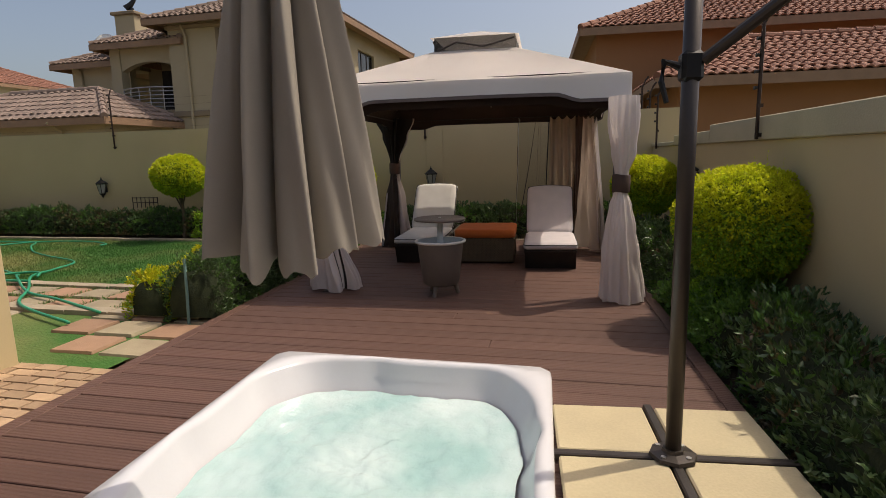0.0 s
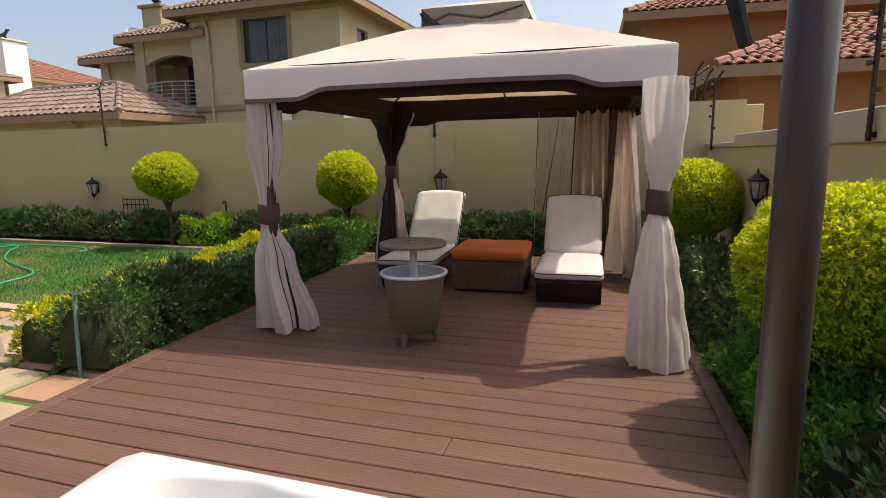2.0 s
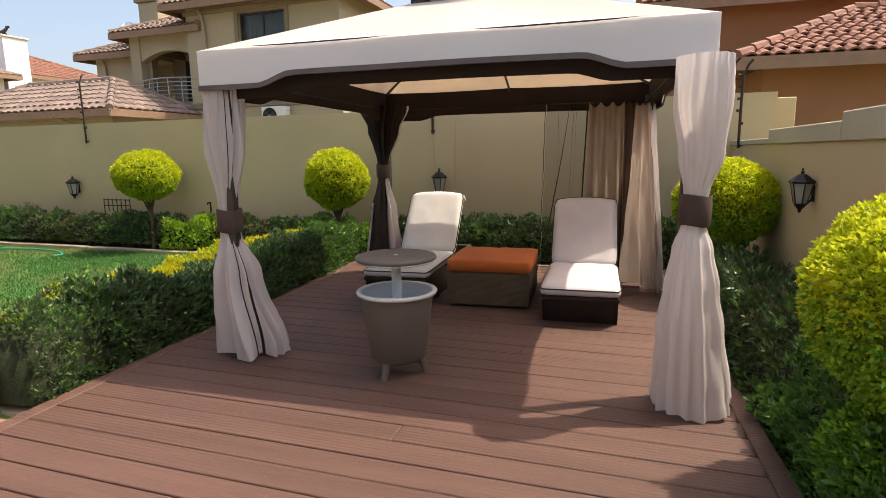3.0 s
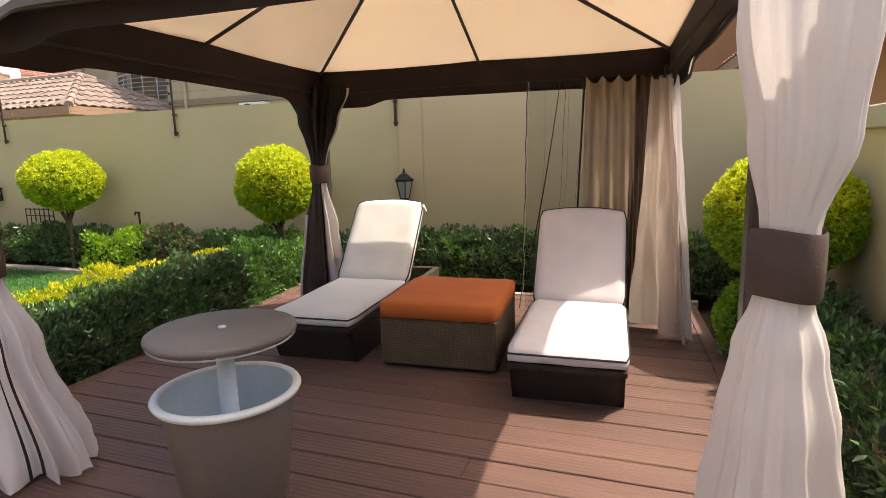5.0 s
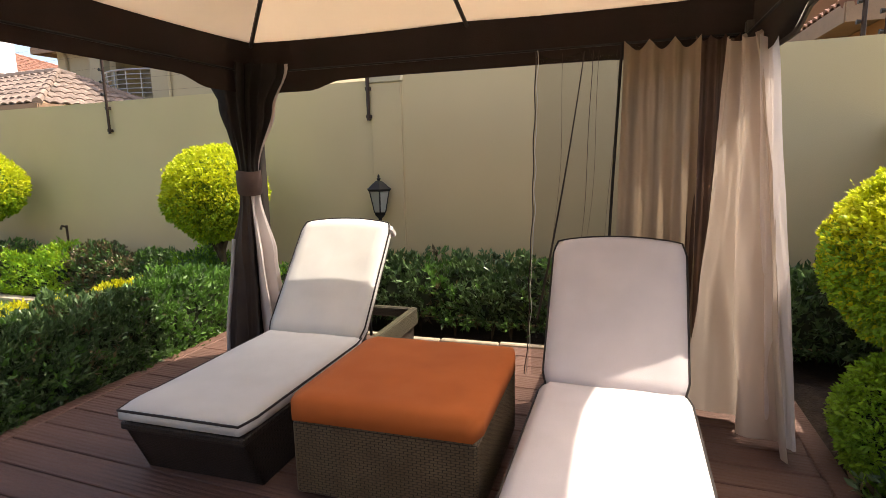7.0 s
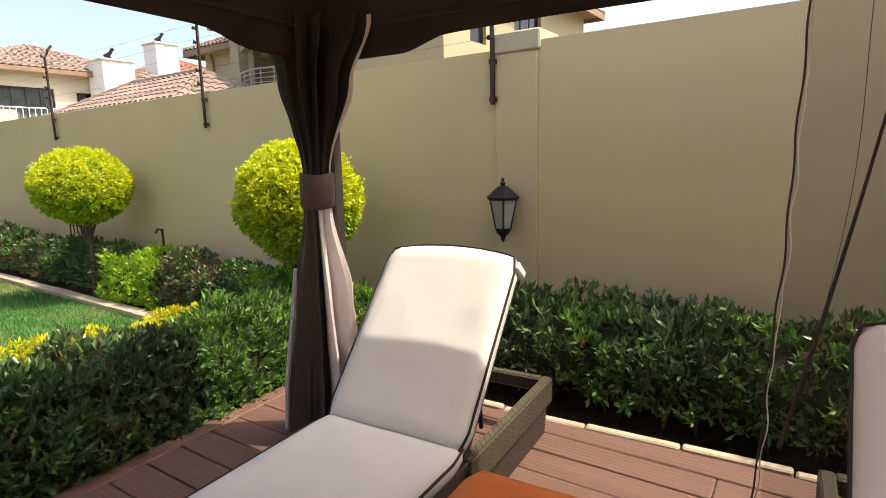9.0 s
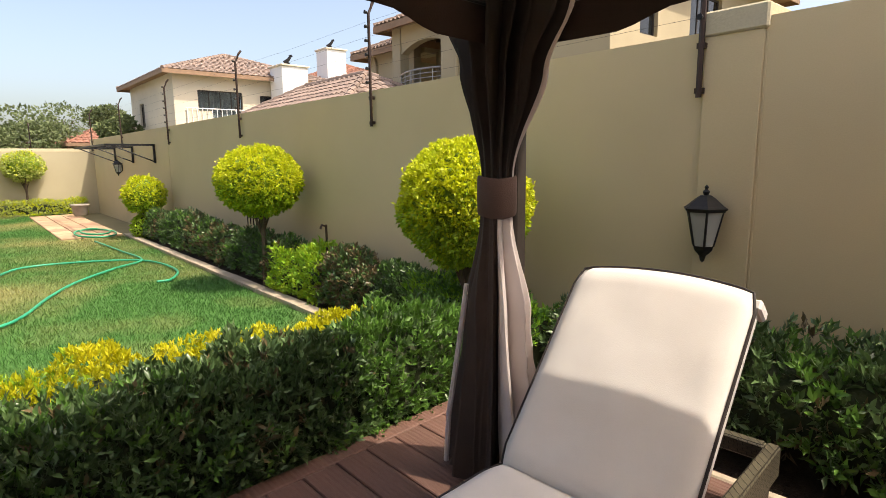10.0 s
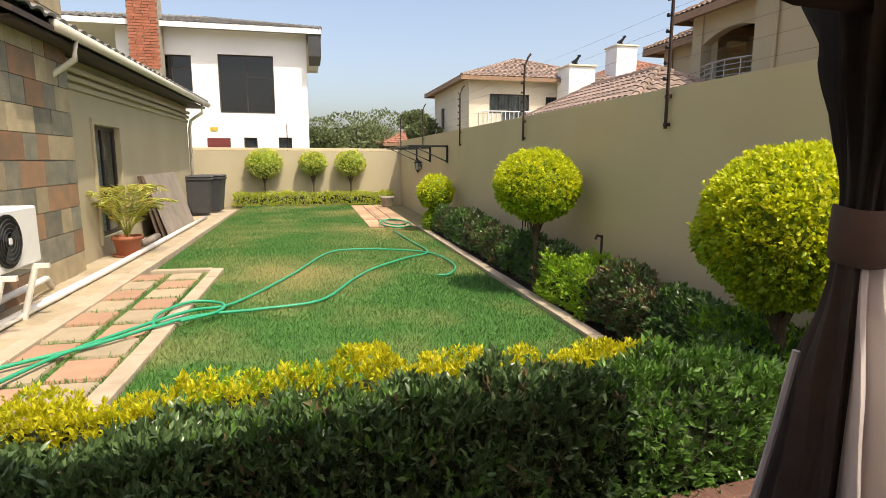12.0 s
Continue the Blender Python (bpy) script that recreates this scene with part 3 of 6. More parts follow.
def valance_edge(off, z_end, z_mid, hgt):
    bm = bmesh.new()
    for side in range(4):
        rot = Matrix.Rotation(side * math.pi / 2, 4, "Z")
        n = 48
        rows = []
        for i in range(n + 1):
            s = i / n * 2 - 1
            t = min(1, max(0, (0.72 - abs(s)) / 0.16))
            t = t * t * (3 - 2 * t)
            zb = z_end + (z_mid - z_end) * t * (0.8 + 0.2 * (1 - s * s))
            wob = 0.006 * math.sin(s * 9 + side)
            rows.append([bm.verts.new(rot @ Vector((s * off, -off - wob + dy, zb + dz))) for dy, dz in ((-0.004, hgt), (-0.006, 0), (0.006, 0), (0.004, hgt))])
        for a, b in zip(rows, rows[1:]):
            for q in range(4):
                bm.faces.new((a[q], b[q], b[(q + 1) % 4], a[(q + 1) % 4]))
    return bm


for k in range(4):
    part("valance", valance(HALF, EAVE, 1.875, 1.945, k), M["canopy"], gaz, "cream valance with a scooped lower edge", True)
part("valance_binding", valance_edge(HALF + 0.004, 1.85, 1.92, 0.032), M["trim_grey"], gaz, "grey-brown binding along the valance")
for k in range(4):
    part("valance_lining", valance(HALF - 0.094, EAVE + 0.03, 1.8, 1.856, k), M["lining"], gaz, "dark brown inner valance", True)
for k in range(4):
    part("valance_backing", valance(HALF - 0.014, EAVE - 0.02, 1.862, 1.932, k), M["lining"], gaz, "dark brown backing of the valance", True)
# vented top
part("vent_net", roof_panel(0.455, 2.55, 0.45, 2.72, 0.0, 4, 2, 0.0), M["vent_netting"], gaz, "dark netting of the roof vent")
part("vent_cap", roof_panel(0.49, 2.715, 0.02, 2.86, 0.0, 8, 5, 0.0), M["canopy"], gaz, "small cream cap over the vent", True)
for k in range(4):
    rot = Matrix.Rotation(k * math.pi / 2, 4, "Z")
    part("hip_rib", tube([rot @ Vector((-1.44, -1.44, 2.1)), rot @ Vector((-0.44, -0.44, 2.525))], 0.013, 8), M["steel"], gaz)
    part("side_rib", tube([rot @ Vector((0.0, -1.44, 2.1)), rot @ Vector((0.0, -0.44, 2.525))], 0.012, 8), M["steel"], gaz)
    part("beam", box(-1.46, 1.46, -1.475, -1.445, 1.93, 1.985, 0.006, rot), M["steel"], gaz)
    part("curtain_rail", tube([rot @ Vector((-1.4, -1.415, 1.93)), rot @ Vector((1.4, -1.415, 1.93))], 0.007, 6), M["black_metal"], gaz)
    part("vent_bar", box(-0.45, 0.45, -0.46, -0.44, 2.525, 2.55, 0.004, rot), M["steel"], gaz)
    part("vent_brace", tube([rot @ Vector((-0.44, -0.46, 2.56)), rot @ Vector((-0.2, -0.46, 2.66)), rot @ Vector((0.1, -0.46, 2.6)), rot @ Vector((0.44, -0.46, 2.68))], 0.012, 6), M["steel"], gaz)
    px, py = (rot @ Vector((-1.43, -1.43, 0))).xy
    part("post", box(px - 0.03, px + 0.03, py - 0.03, py + 0.03, 0.012, 1.99, 0.006), M["steel"], gaz)
    part("foot_plate", box(px - 0.07, px + 0.07, py - 0.07, py + 0.07, 0.0, 0.012, 0.003), M["steel"], gaz)


def smooth_keys(keys, z):
    for (z0, *a), (z1, *b) in zip(keys, keys[1:]):
        if z0 >= z >= z1:
            t = (z0 - z) / (z0 - z1)
            t = t * t * (3 - 2 * t)
            return [p + (q - p) * t for p, q in zip(a, b)]
    return list(keys[-1][1:]) if z < keys[-1][0] else list(keys[0][1:])


def bundle(keys, a0, a1, folds, seed, depth=0.62, n=130, m=46, crease=0.9, shrink=1.0):
    """Gathered cloth round a post. keys: z, centre x, centre y, radius x, radius y, fold depth."""
    bm = bmesh.new()
    r = random.Random(seed)
    ph = [r.uniform(0, 6.28) for _ in range(4)]
    rows = []
    top, low = keys[0][0], keys[-1][0]
    for j in range(m + 1):
        z = top + (low - top) * j / m
        cx, cy, rx, ry, fd = smooth_keys(keys, z)
        row = []
        for i in range(n + 1):
            th = radians(a0 + (a1 - a0) * i / n)
            w = math.sin(folds * th + ph[0] + 0.5 * math.sin(2 * th + ph[1]) + 0.25 * math.sin(3 * z + ph[2]))
            w = math.copysign(abs(w) ** 0.75, w)
            cr = noise.noise((2.5 * math.cos(th) + seed, 2.5 * math.sin(th), 0.7 * z + ph[3]))
            w = 0.45 * w + crease * (1 - 3.6 * abs(cr) ** 0.8) + 0.25 * noise.noise((5 * math.cos(th), 5 * math.sin(th) + seed, 2.4 * z))
            q = 1 + fd * depth * 2 * w + fd * 0.3 * math.sin(folds * 0.37 * th + ph[3] + z)
            hem = 0.012 * math.sin(5 * th + ph[2]) if j == m else 0
            row.append(bm.verts.new((cx + rx * q * shrink * math.cos(th), cy + ry * q * shrink * math.sin(th), z + hem)))
        rows.append(row)
    for a, b in zip(rows, rows[1:]):
        for i in range(n):
            bm.faces.new((a[i], a[i + 1], b[i + 1], b[i]))
    return bm


def band(cx, cy, rx, ry, z0, z1):
    bm = bmesh.new()
    n = 40
    prof = ((1.0, z0), (1.06, z0 + 0.01), (1.08, (z0 + z1) / 2), (1.06, z1 - 0.01), (1.0, z1))
    rows = [[bm.verts.new((cx + rx * k * (1 + 0.03 * math.sin(3 * a)) * math.cos(a), cy + ry * k * math.sin(a), z + 0.006 * math.sin(2 * a))) for a in (2 * math.pi * i / n for i in range(n))] for k, z in prof]
    for a, b in zip(rows, rows[1:]):
        for i in range(n):
            bm.faces.new((a[i], a[(i + 1) % n], b[(i + 1) % n], b[i]))
    return bm


def tied_curtain(u, v, label, keys, tie, sectors, seed, crease=0.9):
    c = thing("curtain", pose(u, v, 0, 0, 0, 3), label, "curtain", "gazebo drapes")
    for k, (name, material, a0, a1, folds, shrink, note) in enumerate(sectors):
        part(name, bundle(keys, a0, a1, folds, seed, crease=crease, shrink=shrink), material, c, note, True)
    z0, z1 = tie
    cx, cy, rx, ry, _ = smooth_keys(keys, (z0 + z1) / 2)
    part("tie_band", band(cx, cy, rx * 1.26, ry * 1.26, z0, z1), M["tie"], c, "brown tie-back band", True)
    return c


# front left: mauve-grey with a dark bound edge
tied_curtain(-2.04, 5.62, "mauve-grey gazebo drape tied with a brown band",
             [(1.88, 0.02, 0, 0.13, 0.1, 0.16), (1.5, 0.01, 0, 0.13, 0.09, 0.2), (1.08, 0.0, 0, 0.068, 0.06, 0.09), (0.9, 0.0, 0, 0.066, 0.06, 0.09), (0.6, 0.03, 0.0, 0.15, 0.11, 0.2), (0.02, 0.08, 0.05, 0.245, 0.17, 0.24)],
             (0.9, 1.06), [("drape", M["drape"], -200, -57, 6, 1.0, ""), ("dark_binding", M["net"], -57.1, -53.5, 6, 1.0, "dark bound edge"), ("drape_strip", M["drape"], -53.6, -40, 6, 1.0, ""), ("dark_binding", M["net"], -40.1, -36, 6, 1.0, "dark bound edge"), ("drape_back", M["drape"], -36.1, 161, 6, 1.0, "")], 11)
# front right: mauve-grey, full
tied_curtain(0.95, 5.58, "mauve-grey gazebo drape tied with a brown band, hanging to the deck",
             [(1.88, 0.0, 0, 0.13, 0.11, 0.14), (1.66, 0.0, 0, 0.134, 0.115, 0.17), (1.4, 0.01, 0, 0.106, 0.09, 0.15), (1.19, -0.004, 0, 0.06, 0.056, 0.06), (1.03, -0.008, 0, 0.06, 0.056, 0.06), (0.9, -0.008, 0.0, 0.098, 0.085, 0.12), (0.7, -0.005, 0.0, 0.13, 0.11, 0.15), (0.45, 0.0, 0.01, 0.168, 0.14, 0.17), (0.12, 0.015, 0.03, 0.2, 0.165, 0.17), (0.015, 0.02, 0.03, 0.212, 0.175, 0.18)],
             (1.03, 1.19), [("drape", M["drape"], -215, 150, 2.7, 1.0, "")], 23, 0.6)
# back left: dark netting with a mauve-grey edge that opens below the tie
bl_keys = [(1.97, 0.02, 0, 0.19, 0.12, 0.32), (1.7, 0.01, 0, 0.125, 0.1, 0.32), (1.3, 0.0, 0, 0.062, 0.055, 0.1), (1.15, 0.0, 0, 0.06, 0.055, 0.1), (0.75, 0.0, 0.0, 0.115, 0.09, 0.26), (0.02, 0.0, 0.0, 0.175, 0.125, 0.3)]
bl = thing("curtain", pose(-2.2, 8.54, 0, 0, 0, 3.8), "dark brown netting and pale drape tied together with a band", "curtain", "gazebo drapes")
upper, lower = bl_keys[:3] + [(1.22, 0.0, 0, 0.061, 0.055, 0.1)], [(1.22, 0.0, 0, 0.061, 0.055, 0.1)] + bl_keys[3:]
part("net", bundle(upper, -190, 13, 12, 37), M["net"], bl, "dark brown netting", True)
part("drape", bundle(upper, 12, 23, 12, 37, shrink=1.03), M["drape"], bl, "pale mauve-grey drape edge", True)
part("net_back", bundle(upper, 23, 171, 12, 37), M["net"], bl, "", True)
part("lower_net", bundle(lower, -190, -48, 11, 40), M["net_brown"], bl, "dark brown netting", True)
part("lower_drape", bundle(lower, -50, 34, 11, 40, shrink=1.03), M["drape"], bl, "pale mauve-grey folds", True)
part("lower_back", bundle(lower, 32, 171, 11, 40), M["net"], bl, "", True)
part("pale_hem", tube([(-0.12, -0.05, 0.85), (-0.15, -0.065, 0.6), (-0.2, -0.085, 0.25), (-0.215, -0.09, 0.02)], 0.012, 6), M["drape"], bl, "pale bound edge")
part("tie_band", band(0, 0, 0.078, 0.07, 1.145, 1.305), M["tie"], bl, "brown tie-back band", True)


def hanging(name, material, parent, p0, p1, z_top, z_bot, n_fold, amp, spread0=1.0, spread1=1.0, label="", shift=(0, 0), hooks=0.0, seed=1):
    """A sheet of cloth that hangs from a rail, with folds that open downwards."""
    bm = bmesh.new()
    r = random.Random(seed)
    ph = [r.uniform(0, 6.28) for _ in range(3)]
    p0, p1 = Vector(p0), Vector(p1)
    d = p1 - p0
    nn = Vector((-d.y, d.x)).normalized()
    n, m = 90, 30
    rows = []
    for j in range(m + 1):
        t = j / m
        row = []
        for i in range(n + 1):
            s = i / n
            k = spread0 + (spread1 - spread0) * t
            w = math.sin(2 * math.pi * n_fold * s + ph[0] + 0.6 * math.sin(3 * s + ph[1]))
            w = math.copysign(abs(w) ** 0.8, w) * amp * (0.7 + 0.5 * t) + amp * 0.9 * noise.noise((s * 6 + seed, t * 1.6, seed)) + amp * 0.35 * noise.noise((s * 14, t * 6, seed))
            q = p0 + d * (0.5 + (s - 0.5) * k) + nn * w + Vector(shift) * t
            z = z_top + (z_bot - z_top) * t
            if hooks and j < 3:
                z -= hooks * abs(math.sin(math.pi * n_fold * 1.0 * s)) * (1 - j / 3)
            row.append(bm.verts.new((q.x, q.y, z)))
        rows.append(row)
    for a, b in zip(rows, rows[1:]):
        for i in range(n):
            bm.faces.new((a[i], a[i + 1], b[i + 1], b[i]))
    return part(name, bm, material, parent, label, True)


net_mat = bpy.data.materials.new("sheer_netting")
net_mat.use_nodes = True
nn_, ll_ = net_mat.node_tree.nodes, net_mat.node_tree.links
tr_ = nn_.new("ShaderNodeBsdfTransparent")
mx_ = nn_.new("ShaderNodeMixShader")
mx_.inputs[0].default_value = 0.27
nn_["Principled BSDF"].inputs["Base Color"].default_value = (0.05, 0.04, 0.03, 1)
nn_["Principled BSDF"].inputs["Roughness"].default_value = 0.9
ll_.new(tr_.outputs[0], mx_.inputs[1])
ll_.new(nn_["Principled BSDF"].outputs[0], mx_.inputs[2])
ll_.new(mx_.outputs[0], nn_["Material Output"].inputs["Surface"])

back_net = thing("net_curtain", on_deck(0, 0.2), "sheer dark netting half drawn across the gazebo", "curtain", "gazebo drapes")
hanging("net_panel", net_mat, back_net, (0.40, 1.41), (0.98, 1.40), 1.92, 0.03, 2.2, 0.02, 1.0, 1.05, "sheer dark net", (-0.02, 0.06), 0.05, 3)
edge = [(0.40 - 0.02 * t - 0.05 * t * t + 0.006 * math.sin(17 * t) * t + 0.003 * math.sin(43 * t), 1.41 + 0.09 * t * t, 1.925 - 1.9 * t) for t in (i / 60 for i in range(61))]
part("net_edge", tube(edge, 0.0036, 6), M["net_brown"], back_net, "dark bound edge")
part("edge_tape", tube([(x + 0.011 + 0.003 * math.sin(31 * z), y, z) for x, y, z in edge], 0.0022, 5), M["cushion_cream"], back_net, "pale tape")
for x, w in ((0.55, 0.0012), (0.7, 0.0022), (0.735, 0.0012), (0.83, 0.0012)):
    part("net_fold", tube([(x - 0.09 * t * t + 0.006 * math.sin(9 * t + x * 30), 1.405 + 0.03 * t, 1.9 - 1.4 * t) for t in (i / 24 for i in range(25))], w, 5, 0.0007), M["tie"], back_net)
part("net_fold", tube([(0.66 - 0.2 * t - 0.05 * t * t, 1.4 + 0.05 * t, 1.9 - 1.5 * t) for t in (i / 24 for i in range(25))], 0.003, 6, 0.008), M["net_brown"], back_net, "gathered diagonal fold of the net")
tan = thing("curtain", on_deck(0, 0.2), "tan gazebo drape hanging in soft folds", "curtain", "gazebo drapes")
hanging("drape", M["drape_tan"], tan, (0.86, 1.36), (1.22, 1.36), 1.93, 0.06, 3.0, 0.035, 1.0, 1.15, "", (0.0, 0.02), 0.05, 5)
part("bound_edge", tube([(0.85, 1.36, 1.92), (0.82, 1.37, 1.2), (0.78, 1.39, 0.06)], 0.008, 5), M["net"], tan)
dark = thing("net_curtain", on_deck(0, 0.2), "gathered dark brown netting at the gazebo corner", "curtain", "gazebo drapes")
hanging("net_panel", M["net_corner"], dark, (1.2, 1.37), (1.40, 1.37), 1.93, 0.06, 3.0, 0.02, 1.0, 1.1, "", (0.0, 0.0), 0.03, 8)
side = thing("curtain", on_deck(0, 0.2), "pale tan drape flaring out at the gazebo corner", "curtain", "gazebo drapes")
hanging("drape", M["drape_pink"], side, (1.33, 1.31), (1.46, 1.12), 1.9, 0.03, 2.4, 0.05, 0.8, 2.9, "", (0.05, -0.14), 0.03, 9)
hanging("drape_edge", M["drape"], side, (1.45, 1.15), (1.5, 1.04), 1.88, 0.04, 1.5, 0.03, 0.6, 1.6, "paler turned edge", (0.12, -0.14), 0.03, 10)

# ---- loose furniture on the deck ----


def cushion_bm(w, l, t, bevel=0.035, arch=0.0, crown=0.012, soft=0.09, side=0.55):
    """A stuffed pad, w by l, its foot edge at y = 0; the far edge may arch."""
    bm = bmesh.new()
    n, m = 14, 22
    for zz, flip in ((t, False), (0, True)):
        grid = []
        for j in range(m + 1):
            row = []
            for i in range(n + 1):
                s, q = i / n * 2 - 1, j / m
                edge = min(1 - abs(s), q * l / (w / 2), (1 - q) * l / (w / 2))
                puff = min(1, edge / soft)
                puff = math.sqrt(max(0, 1 - (1 - puff) ** 2))
                y = q * l + (arch * (1 - s * s) if q > 0.5 else 0) * (q - 0.5) * 2
                rim = 1 - 0.06 * max(0, (abs(s) - 0.8) / 0.2) * max(0, (abs(q - 0.5) - 0.42) / 0.08)
                wrinkle = 0.004 * noise.noise((s * 3.1 + w * 7, q * 5.3, 2.0)) + 0.003 * noise.noise((s * 9, q * 15, 5.0))
                z = wrinkle * puff + t / 2 + (1 if zz else -1) * (t / 2 * (side + (1 - side) * puff) + crown * puff * (0.5 + 0.5 * noise.noise((s * 2, q * 3, zz))))
                row.append(bm.verts.new((s * w / 2 * rim, y, z)))
            grid.append(row)
        for j in range(m):
            for i in range(n):
                f = (grid[j][i], grid[j][i + 1], grid[j + 1][i + 1], grid[j + 1][i])
                bm.faces.new(f if not flip else f[::-1])
        if zz:
            upper = grid
    ring_u = upper[0] + [r[-1] for r in upper[1:]] + upper[-1][-2::-1] + [r[0] for r in upper[-2:0:-1]]
    ring_l = grid[0] + [r[-1] for r in grid[1:]] + grid[-1][-2::-1] + [r[0] for r in grid[-2:0:-1]]
    k = len(ring_u)
    for i in range(k):
        bm.faces.new((ring_u[i], ring_l[i], ring_l[(i + 1) % k], ring_u[(i + 1) % k]))
    outline = [v.co.copy() for v in ring_u]
    return bm, outline


def lounger(m, label, fabric, towel=False, lift=55, seat_l=1.14, B=0.26, back_l=0.79):
    lo = thing("sun_lounger", m, label, "sun lounger", "loungers under the gazebo")
    W, L = 0.65, 2.03
    # woven base: slanted foot panel, side panels, rear frame
    bm = bmesh.new()
    prof = ((0.13, 0.0), (0.02, B), (L, B), (L - 0.06, 0.0))
    for x0, x1 in ((-W / 2 + 0.02, -W / 2 + 0.05), (W / 2 - 0.05, W / 2 - 0.02)):
        vs = [[bm.verts.new((x, y, z)) for y, z in prof] for x in (x0, x1)]
        bm.faces.new(vs[0])
        bm.faces.new(vs[1][::-1])
        for i in range(4):
            bm.faces.new((vs[0][i], vs[1][i], vs[1][(i + 1) % 4], vs[0][(i + 1) % 4]))
    part("side_panel", bm, M["wicker_dark"], lo, "dark woven side panels")
    bm = bmesh.new()
    a = [bm.verts.new(p) for p in ((-W / 2 + 0.02, 0.13, 0.0), (W / 2 - 0.02, 0.13, 0.0), (W / 2 - 0.02, 0.02, B), (-W / 2 + 0.02, 0.02, B))]
    b = [bm.verts.new(v.co + Vector((0, 0.03, 0))) for v in a]
    bm.faces.new(a)
    bm.faces.new(b[::-1])
    for i in range(4):
        bm.faces.new((a[i], b[i], b[(i + 1) % 4], a[(i + 1) % 4]))
    part("foot_panel", bm, M["wicker_dark"], lo)
    part("seat_frame", box(-W / 2 + 0.01, W / 2 - 0.01, 0.01, seat_l + 0.04, B - 0.02, B + 0.015, 0.006), M["wicker_dark"], lo)
    for x0 in (-W / 2 + 0.0, W / 2 - 0.05):
        part("rear_rail", box(x0, x0 + 0.05, seat_l + 0.02, L, B - 0.11, B + 0.02, 0.008), M["wicker_olive"], lo, "dark olive woven rail")
    part("rear_bar", box(-W / 2 + 0.05, W / 2 - 0.05, L - 0.05, L, B - 0.05, B + 0.02, 0.008), M["wicker_olive"], lo)
    back_m = pose(0, seat_l + 0.01, B + 0.02, lift, 0, 0)
    part("back_frame", box(-W / 2 + 0.02, W / 2 - 0.02, 0.0, 0.74, -0.03, 0.0, 0.008, back_m), M["wicker_dark"], lo)
    part("back_prop", tube([(0.2, seat_l + 0.36, B - 0.03), (0.2, seat_l + 0.31, 0.66)], 0.01, 6), M["black_metal"], lo)
    part("back_prop", tube([(-0.2, seat_l + 0.36, B - 0.03), (-0.2, seat_l + 0.31, 0.66)], 0.01, 6), M["black_metal"], lo)
    bm, rim = cushion_bm(W, seat_l, 0.075)
    bmesh.ops.transform(bm, matrix=pose(0, 0.0, B + 0.016), verts=bm.verts)
    seat = part("seat_cushion", bm, fabric, lo, "", True)
    rr = [Vector(p) + Vector((0, 0, B + 0.016)) for p in rim]
    part("piping", tube(rr + rr[:1], 0.0055, 6), M["piping"], seat, "dark piping")
    bm, rim = cushion_bm(W - 0.01, back_l, 0.075, arch=0.035)
    bm2 = back_m @ pose(0, 0.02, 0.002)
    bmesh.ops.transform(bm, matrix=bm2, verts=bm.verts)
    bc = part("back_cushion", bm, fabric, lo, "", True)
    rr = [bm2 @ Vector(p) for p in rim]
    part("piping", tube(rr + rr[:1], 0.0055, 6), M["piping"], bc, "dark piping")
    if towel:
        part("strap", box(W / 2 - 0.02, W / 2 + 0.008, 0.745, 0.785, -0.03, 0.06, 0.008, bm2), fabric, lo, "pale fastening strap")
    return lo


lounger(pose(-1.467, 7.126, 0, 0, 0, 4.1), "dark wicker sun lounger with a cream cushion, back raised", M["cushion_cream"], True, 50.5, 1.124, 0.255, 0.803)
lounger(pose(0.255, 6.938, 0, 0, 0, 3.3), "dark wicker sun lounger with a pale mauve cushion, back raised", M["cushion_mauve"], False, 53.3, 1.105, 0.232, 0.761)

ott = thing("ottoman", pose(-0.632, 7.672, 0, 0, 0, 4.1), "olive-brown wicker ottoman table with a burnt-orange cushion", "ottoman")
part("body", box(-0.385, 0.385, -0.39, 0.39, 0.02, 0.335, 0.012), M["wicker_tan"], ott)
for sx in (-0.34, 0.34):
    for sy in (-0.33, 0.33):
        part("foot", box(sx - 0.02, sx + 0.02, sy - 0.02, sy + 0.02, 0, 0.02), M["wicker_dark"], ott)
bm, rim = cushion_bm(0.79, 0.81, 0.105, crown=0.008, soft=0.07, side=0.8)
bmesh.ops.transform(bm, matrix=pose(0, -0.405, 0.336), verts=bm.verts)
part("cushion", bm, M["cushion_orange"], ott, "burnt-orange cushion", True)

cool = thing("cooler_table", pose(-0.785, 5.635, 0), "taupe rattan-effect drinks cooler with its round table top raised", "cooler table")
part("tub", lathe(((0.0, 0.11), (0.165, 0.11), (0.185, 0.13), (0.232, 0.52), (0.235, 0.535)), 48), M["cooler"], cool, "", True)
part("rim", lathe(((0.238, 0.535), (0.256, 0.54), (0.261, 0.552), (0.256, 0.561), (0.237, 0.563), (0.23, 0.556)), 48), M["cooler_in"], cool, "pale grey rim", True)
part("liner", lathe(((0.23, 0.556), (0.2, 0.30), (0.175, 0.24), (0.0, 0.235)), 48), M["cooler_liner"], cool, "blue-grey liner", True)
part("column", lathe(((0.0, 0.24), (0.042, 0.24), (0.042, 0.44), (0.033, 0.45), (0.03, 0.76), (0.0, 0.76)), 24), M["cooler_liner"], cool, "blue-grey telescopic column", True)
top = part("table_top", lathe(((0.0, 0.755), (0.22, 0.755), (0.252, 0.76), (0.26, 0.771), (0.257, 0.783), (0.24, 0.788), (0.0, 0.786)), 56), M["cooler"], cool, "", True)
